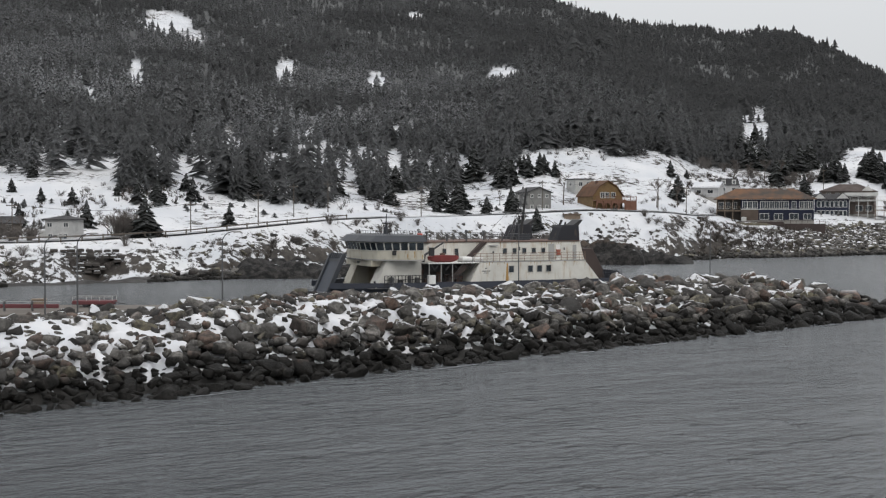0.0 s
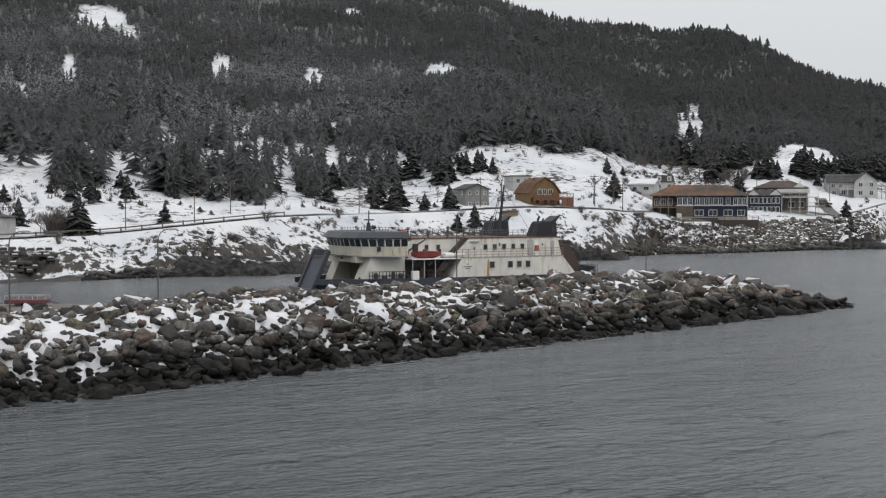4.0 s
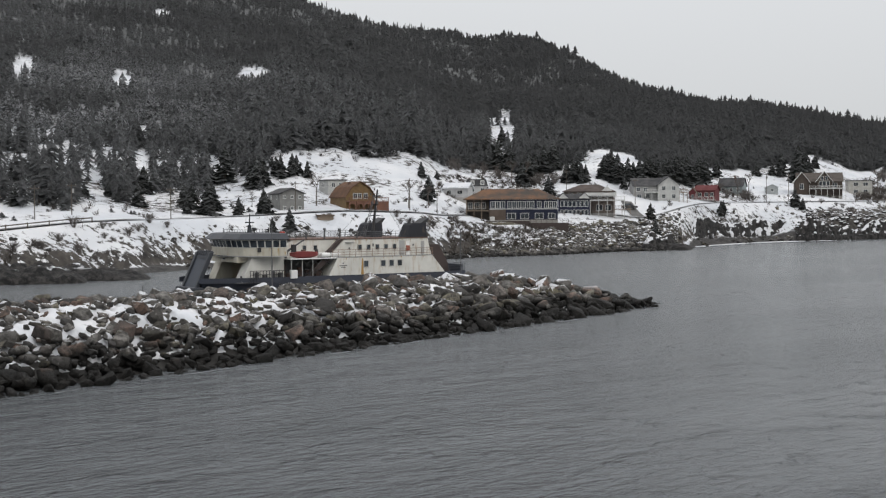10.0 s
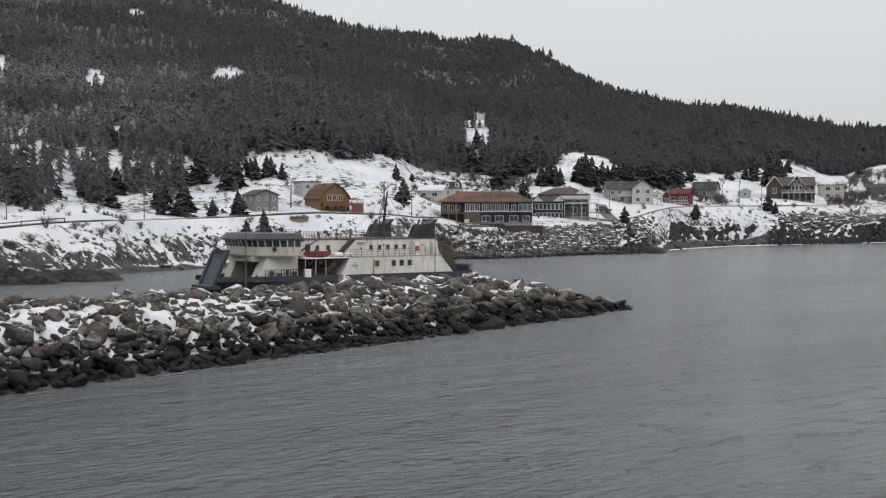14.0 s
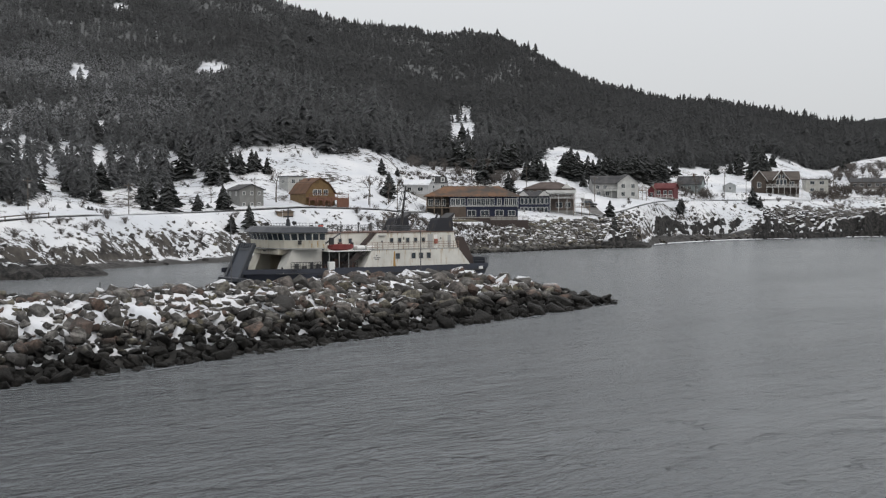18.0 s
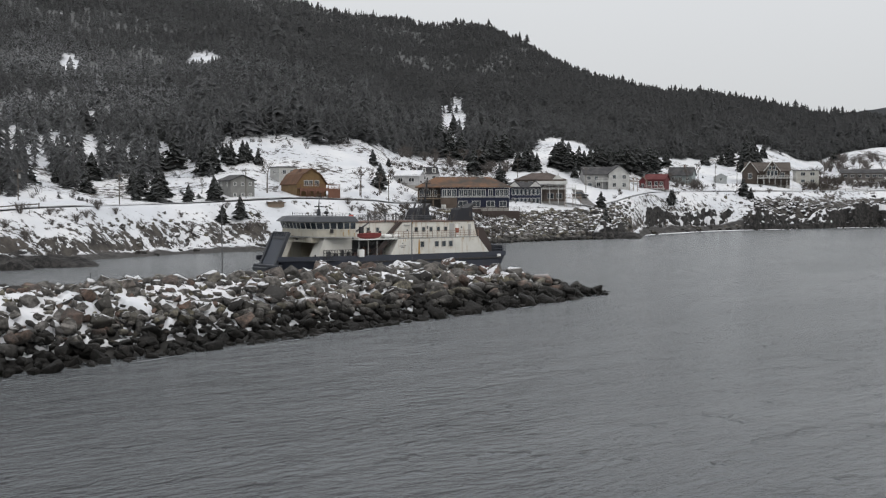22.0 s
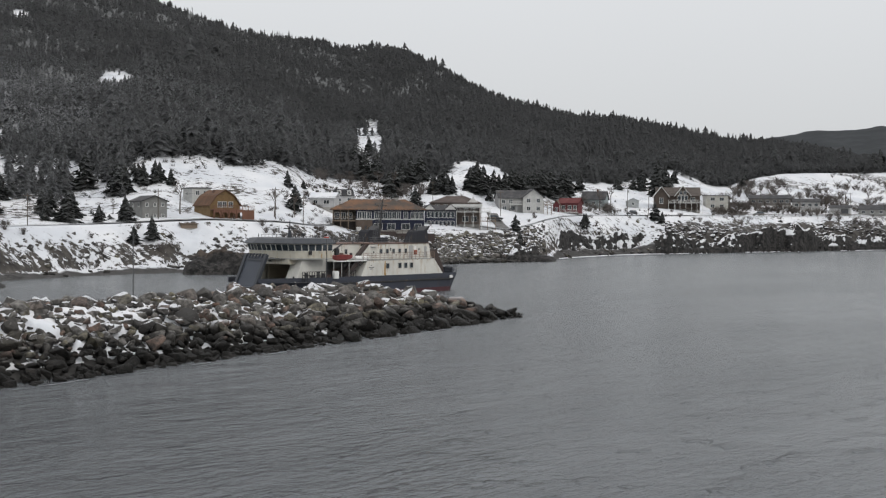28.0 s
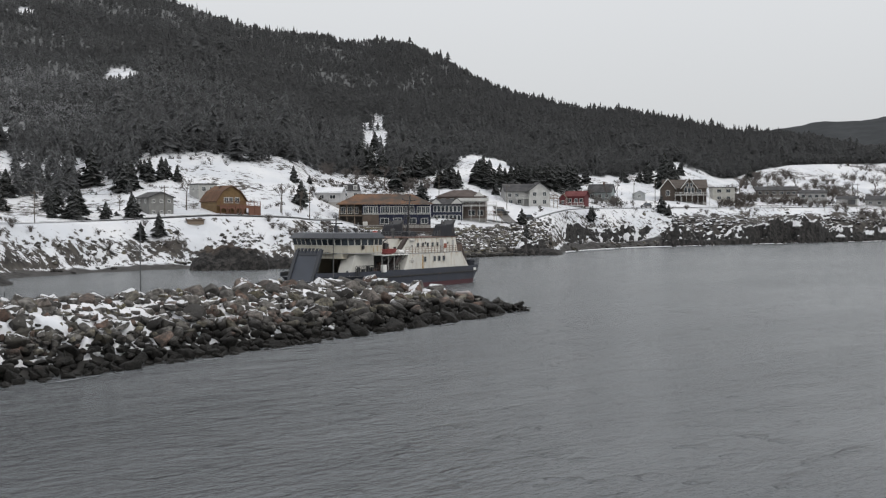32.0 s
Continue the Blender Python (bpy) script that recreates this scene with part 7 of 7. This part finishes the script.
def rock_outcrop(a0, a1, r, depth, height, seed, label):
    """A craggy knoll standing in the shallows."""
    n, m = 90, 36
    A, K = np.meshgrid(np.linspace(a0, a1, n), np.linspace(0, 1, m), indexing="ij")
    R = r + depth * (K - 0.5)
    X, Y = R * np.sin(np.radians(A)), R * np.cos(np.radians(A))
    f = (A - a0) / (a1 - a0)
    plan = np.clip(1 - np.abs(2 * f - 1) ** 2.6, 0, 1) * np.clip(1 - np.abs(2 * K - 1) ** 3, 0, 1)
    crag = np.abs(fractal(X, Y, 6.0, 4, seed) - 0.47) * 2.2 + (fractal(X, Y, 16.0, 2, seed + 9) - 0.37) * 1.3
    Z = height * plan**0.5 * (0.72 + crag * 1.15) - 0.5
    i = np.arange(n * m).reshape(n, m)
    quads = np.stack([i[:-1, :-1], i[1:, :-1], i[1:, 1:], i[:-1, 1:]], -1).reshape(-1, 4)[:, ::-1]
    me = big_mesh("rock_outcrop", np.stack([X, Y, Z], -1).reshape(-1, 3), quads, CRAG)
    tagged(new("rock_outcrop", me), label, "rock", kind="structure")


def make_crag(turfy=True, hold=0.625):
    s = Shade("dark crag", 0.85, spec=0.25)
    pos = s.geo.outputs["Position"]
    z, up = s.axis(pos, 2), s.axis(s.geo.outputs["Normal"], 2)
    rock = s.mix(s.ramp(s.noise(0.9, 7, 0.76, where=pos), 0.40, 0.68), (0.009, 0.009, 0.009), (0.060, 0.056, 0.053))
    turf = s.mix(s.ramp(s.noise(0.5, 5, where=pos), 0.35, 0.65), (0.045, 0.034, 0.027), (0.115, 0.084, 0.060))
    c = s.mix(s.math("MULTIPLY", s.ramp(s.math("ADD", z, s.ramp(s.noise(0.3, 4, where=pos), 0.25, 0.75, -1.5, 1.5)), 3.2, 4.4, 0.0, 0.6 if turfy else 0.3), s.ramp(up, 0.5, 0.8)), rock, turf)
    lie = s.math("ADD", s.math("MULTIPLY", up, 0.4), s.math("MULTIPLY", s.noise(0.22, 5, where=pos), 0.75))
    s.colour(s.mix(s.math("MULTIPLY", s.ramp(lie, 0.80 if turfy else hold, 0.84 if turfy else hold + 0.035), s.ramp(z, 1.5, 2.2)), c, (0.60, 0.61, 0.63)))
    s.bump(s.noise(1.4, 6, 0.7, where=pos), 0.4, 0.9)
    return s.m


CRAG, BLACK_CRAG, RIB_CRAG = make_crag(), make_crag(False), make_crag(False, 0.555)
scatter_brush()
scatter_rocks()
rock_outcrop(-10.0, -4.6, 195, 12, 3.6, 71, "brown-topped dark rock knoll at the water's edge")
rock_outcrop(-9.5, -1.8, 199, 10, 1.9, 72, "low dark reef beside the shore")
rock_outcrop(5.6, 9.2, 243, 13, 4.7, 73, "black rock knoll with brown turf at the shore")
rock_outcrop(7.5, 11.4, 246, 9, 2.6, 74, "low dark rocks trailing into the water")
rock_outcrop(19.6, 22.6, 322, 12, 1.9, 75, "low black rock point with a broken edge")


def crag_face(a0, a1, back, height, seed, material, label, least=0.25):
    """Broken cliff along the shore: buttresses and gullies, a ragged top that runs into the bank."""
    n, m = int((a1 - a0) * 34), 26
    A, K = np.meshgrid(np.linspace(a0, a1, n), np.linspace(0, 1, m), indexing="ij")
    w, b, e, s = coast_ranges(A)
    along = np.radians(A) * w
    rib = np.abs(fractal(along, along * 0 + 3, 11.0, 4, seed) - 0.47) * 2.0
    tall = height * np.clip(-0.05 + 2.2 * fractal(along, along * 0 + 9, 13.0, 5, seed + 5), least, 1.8) * np.clip((A - a0) / 0.35, 0, 1) ** 0.6 * np.clip((a1 - A) / 0.35, 0, 1) ** 0.6
    R = w + back - 2.0 + 9.0 * K + rib * 8.0 * (1 - K)
    X, Y = R * np.sin(np.radians(A)), R * np.cos(np.radians(A))
    ledge = np.floor(K * 5 + fractal(X, Y, 4.0, 3, seed + 2) * 1.4) / 5
    Z = np.where(K < 0.5, tall * np.clip(0.55 * ledge + 0.75 * K, 0, 0.62) / 0.62, tall) * np.clip(1.0 - (K - 0.55) * 1.6, 0, 1) + (fractal(X, Y, 3.5, 5, seed + 7) - 0.47) * 2.6 - 0.4 + back * 0.2
    i = np.arange(n * m).reshape(n, m)
    quads = np.stack([i[:-1, :-1], i[1:, :-1], i[1:, 1:], i[:-1, 1:]], -1).reshape(-1, 4)[:, ::-1]
    me = big_mesh("crag", np.stack([X, Y, Z], -1).reshape(-1, 3), quads, material)
    tagged(new("crag", me), label, "rock", kind="structure")


crag_face(27.0, 42.0, 0.0, 7.4, 81, BLACK_CRAG, "black broken crag streaked with snow along the eastern shore")
crag_face(22.4, 26.8, 9.5, 4.8, 82, RIB_CRAG, "snow-streaked rock ribs above the grey beach", 0.9)
crag_face(20.2, 21.9, 0.5, 5.2, 83, BLACK_CRAG, "black rock point at the end of the riprap")


def shore_ice(a0, a1, wide, seed):
    """A thin broken edge of ice and foam along the waterline."""
    az = np.linspace(a0, a1, int((a1 - a0) * 24))
    w = coast_ranges(az)[0]
    grow = np.clip((fractal(az, az * 0 + 1, 1.3, 5, seed) - 0.40) * 5, 0, 1) * wide
    V = np.stack([np.stack([(w + q) * np.sin(np.radians(az)), (w + q) * np.cos(np.radians(az)), az * 0 + h], -1) for q, h in ((-0.35 - grow, 0.012), (-0.3 - grow * 0.5, 0.10), (0.35, 0.16))], 1)
    i = np.arange(len(az) * 3).reshape(-1, 3)
    quads = np.stack([i[:-1, :-1], i[1:, :-1], i[1:, 1:], i[:-1, 1:]], -1).reshape(-1, 4)[:, ::-1]
    quads = quads[np.repeat((grow > 0.05)[:-1], 2)]
    tagged(new("shore_ice", big_mesh("shore_ice", V.reshape(-1, 3), quads, SNOW)), "thin white edge of ice at the waterline", "ice", kind="structure")


shore_ice(19.5, 41.0, 1.6, 95)
# ---- lamps, posts and the wharf behind the breakwater ----
def street_lamp(u, n, z, height, turn):
    p = bw_place(u, n, z)
    lamp = thing("street_lamp", "tall grey street lamp with a curved arm on the wharf", "street lamp", "harbour lamps", pose(p.x, p.y, z, 0, 0, turn))
    part("pole", [rod((0, 0, -2.0), (0, 0, height - 0.8), 0.062, 0.045, 8)], DARKGREY, lamp)
    pts = [(0, 0, height - 0.82), (0.04, 0, height - 0.55), (0.16, 0, height - 0.3), (0.36, 0, height - 0.12), (0.62, 0, height - 0.02), (0.85, 0, height)]
    part("arm", [rod(q, w, 0.038, None, 6) for q, w in zip(pts[:-1], pts[1:])], DARKGREY, lamp)
    part("lantern", [prism([(0.78, height - 0.1), (1.35, height - 0.04), (1.3, height + 0.05), (0.8, height + 0.06)], -0.13, 0.13)], GREY, lamp, "", 0.03)
    part("base_plate", [box((-0.25, -0.25, -2.0), (0.25, 0.25, -1.85))], CONCRETE, lamp)


def marker_post(u, n, z, height, label):
    p = bw_place(u, n, z)
    post = thing("light_post", label, "post", "harbour posts", pose(p.x, p.y, z))
    part("pole", [rod((0, 0, -1.5), (0, 0, height), 0.055, 0.04, 8)], DARKGREY, post)
    part("cap", [rod((0, 0, height), (0, 0, height + 0.14), 0.075, 0.03, 8)], DARKGREY, post)


street_lamp(58.8, 13.8, 3.6, 5.2, 8)
street_lamp(45.9, 14.0, 3.8, 4.9, 8)
street_lamp(47.9, 13.6, 3.6, 5.2, 8)
marker_post(87.4, 13.0, 3.4, 5.6, "slim grey light post on the breakwater crest")
marker_post(112.9, 12.0, 2.9, 5.4, "slim grey light post near the breakwater tip")
marker_post(74.0, 13.4, 3.4, 1.2, "short steel mooring post")


def build_wharf():
    me = solid("wharf", [box((-75, 88.4, -1.5), (-20.6, 97.5, 2.9))], painted("gravel wharf deck", (0.13, 0.115, 0.10), 0.9, (0.07, 0.06, 0.05), 0.5), 0.08)
    tagged(new("pavement", me), "dull brown gravel wharf deck behind the breakwater", "wharf", kind="structure")
    red = painted("wharf red paint", (0.115, 0.034, 0.038), 0.75, (0.09, 0.05, 0.045), 0.7)
    rail = thing("barrier", "long dull red steel barrier along the wharf", "barrier", m=pose(-37, 91.5, 2.9))
    for k in range(9):
        x = -9.5 + k * 2.05
        part("rail", [box((x, -0.08, 0.22), (x + 1.95, 0.08, 0.52))], red, rail, "", 0.03)
        part("post", [box((x - 0.04, -0.1, 0), (x + 0.06, 0.1, 0.75))], DARKGREY, rail)
        part("cable", [rod((x, 0, 0.7), (x + 2.05, 0, 0.7), 0.02)], GREY, rail)
    cart = thing("trailer", "red flat trailer with white rails on the wharf", "trailer", m=pose(-26.6, 95.6, 2.9))
    part("bed", [box((-1.6, -0.7, 0.22), (1.5, 0.7, 0.5))], red, cart, "", 0.03)
    part("drawbar", [rod((1.5, 0, 0.32), (2.3, 0, 0.25), 0.05)], DARKGREY, cart)
    for x in (-0.6, 0.5):
        for y in (-0.6, 0.6):
            part("wheel", [rod((x, y - 0.08, 0.24), (x, y + 0.08, 0.24), 0.24, None, 12)], BLACK, cart)
    part("rail", [rod((-1.6, -0.66, 0.8), (1.5, -0.66, 0.8), 0.025)], GREY, cart)
    part("rail", [rod((-1.6, 0.66, 0.8), (1.5, 0.66, 0.8), 0.025)], GREY, cart)
    for x in (-1.55, -0.5, 0.5, 1.45):
        for y in (-0.66, 0.66):
            part("post", [rod((x, y, 0.5), (x, y, 0.8), 0.025)], GREY, cart)
    crate = thing("crate", "pale timber crate lying on the wharf", "crate", m=pose(-30.6, 94.6, 2.905, 0, 0, 12))
    part("box", [box((-0.5, -0.4, 0), (0.5, 0.4, 0.6))], TIMBER, crate, "", 0.03)
    part("lid", [box((-0.55, -0.45, 0.6), (0.55, 0.45, 0.68))], TIMBER, crate)


build_wharf()

# ---- what moves ----
def motions():
    # the ferry backs out of its berth and rises on the swell: seconds, place of its reference, heading of the bow, lift
    track = (
        (0, 11.92, 143.41, 204.9, -0.20),
        (4, 16.92, 145.32, 205.2, -0.18),
        (8, 22.40, 152.12, 202.8, -0.10),
        (12, 27.68, 156.70, 201.6, 0.0),
        (16, 32.80, 159.72, 201.36, 0.08),
        (20, 38.29, 164.79, 201.99, 0.12),
        (24, 44.52, 171.88, 203.79, 0.12),
        (28, 48.70, 171.20, 210.90, 0.12),
        (32, 53.60, 174.70, 219.40, 0.12),
    )
    walk(ferry, [(t, pose(x, y, z, 0, 0, h)) for t, x, y, h, z in track])
    # cars on the shore road: seconds and bearing
    for car, rows in ((west_car, ((0, -13.24), (1, -15.3), (2.5, -18.6), (5, -24), (10, -36), (12, -39), (32, -39.2))),
                      (first_car, ((0, 41.2), (16, 41), (18, 39.6), (20.5, 36.1), (23, 32.56), (25.5, 29.0), (27.5, 26.6), (30, 23.2), (32, 20.9))),
                      (second_car, ((0, 42.0), (20, 41.8), (22, 39.6), (25, 35.5), (27.5, 32.2), (30, 28.95), (32, 26.3)))):
        walk(car, [(t, road_pose(a)) for t, a in rows])
    # the ripples drift past the breakwater
    walk(water, [(0, pose(0, 0, 0)), (16, pose(7, -5, 0)), (32, pose(14, -10, 0))])


motions()
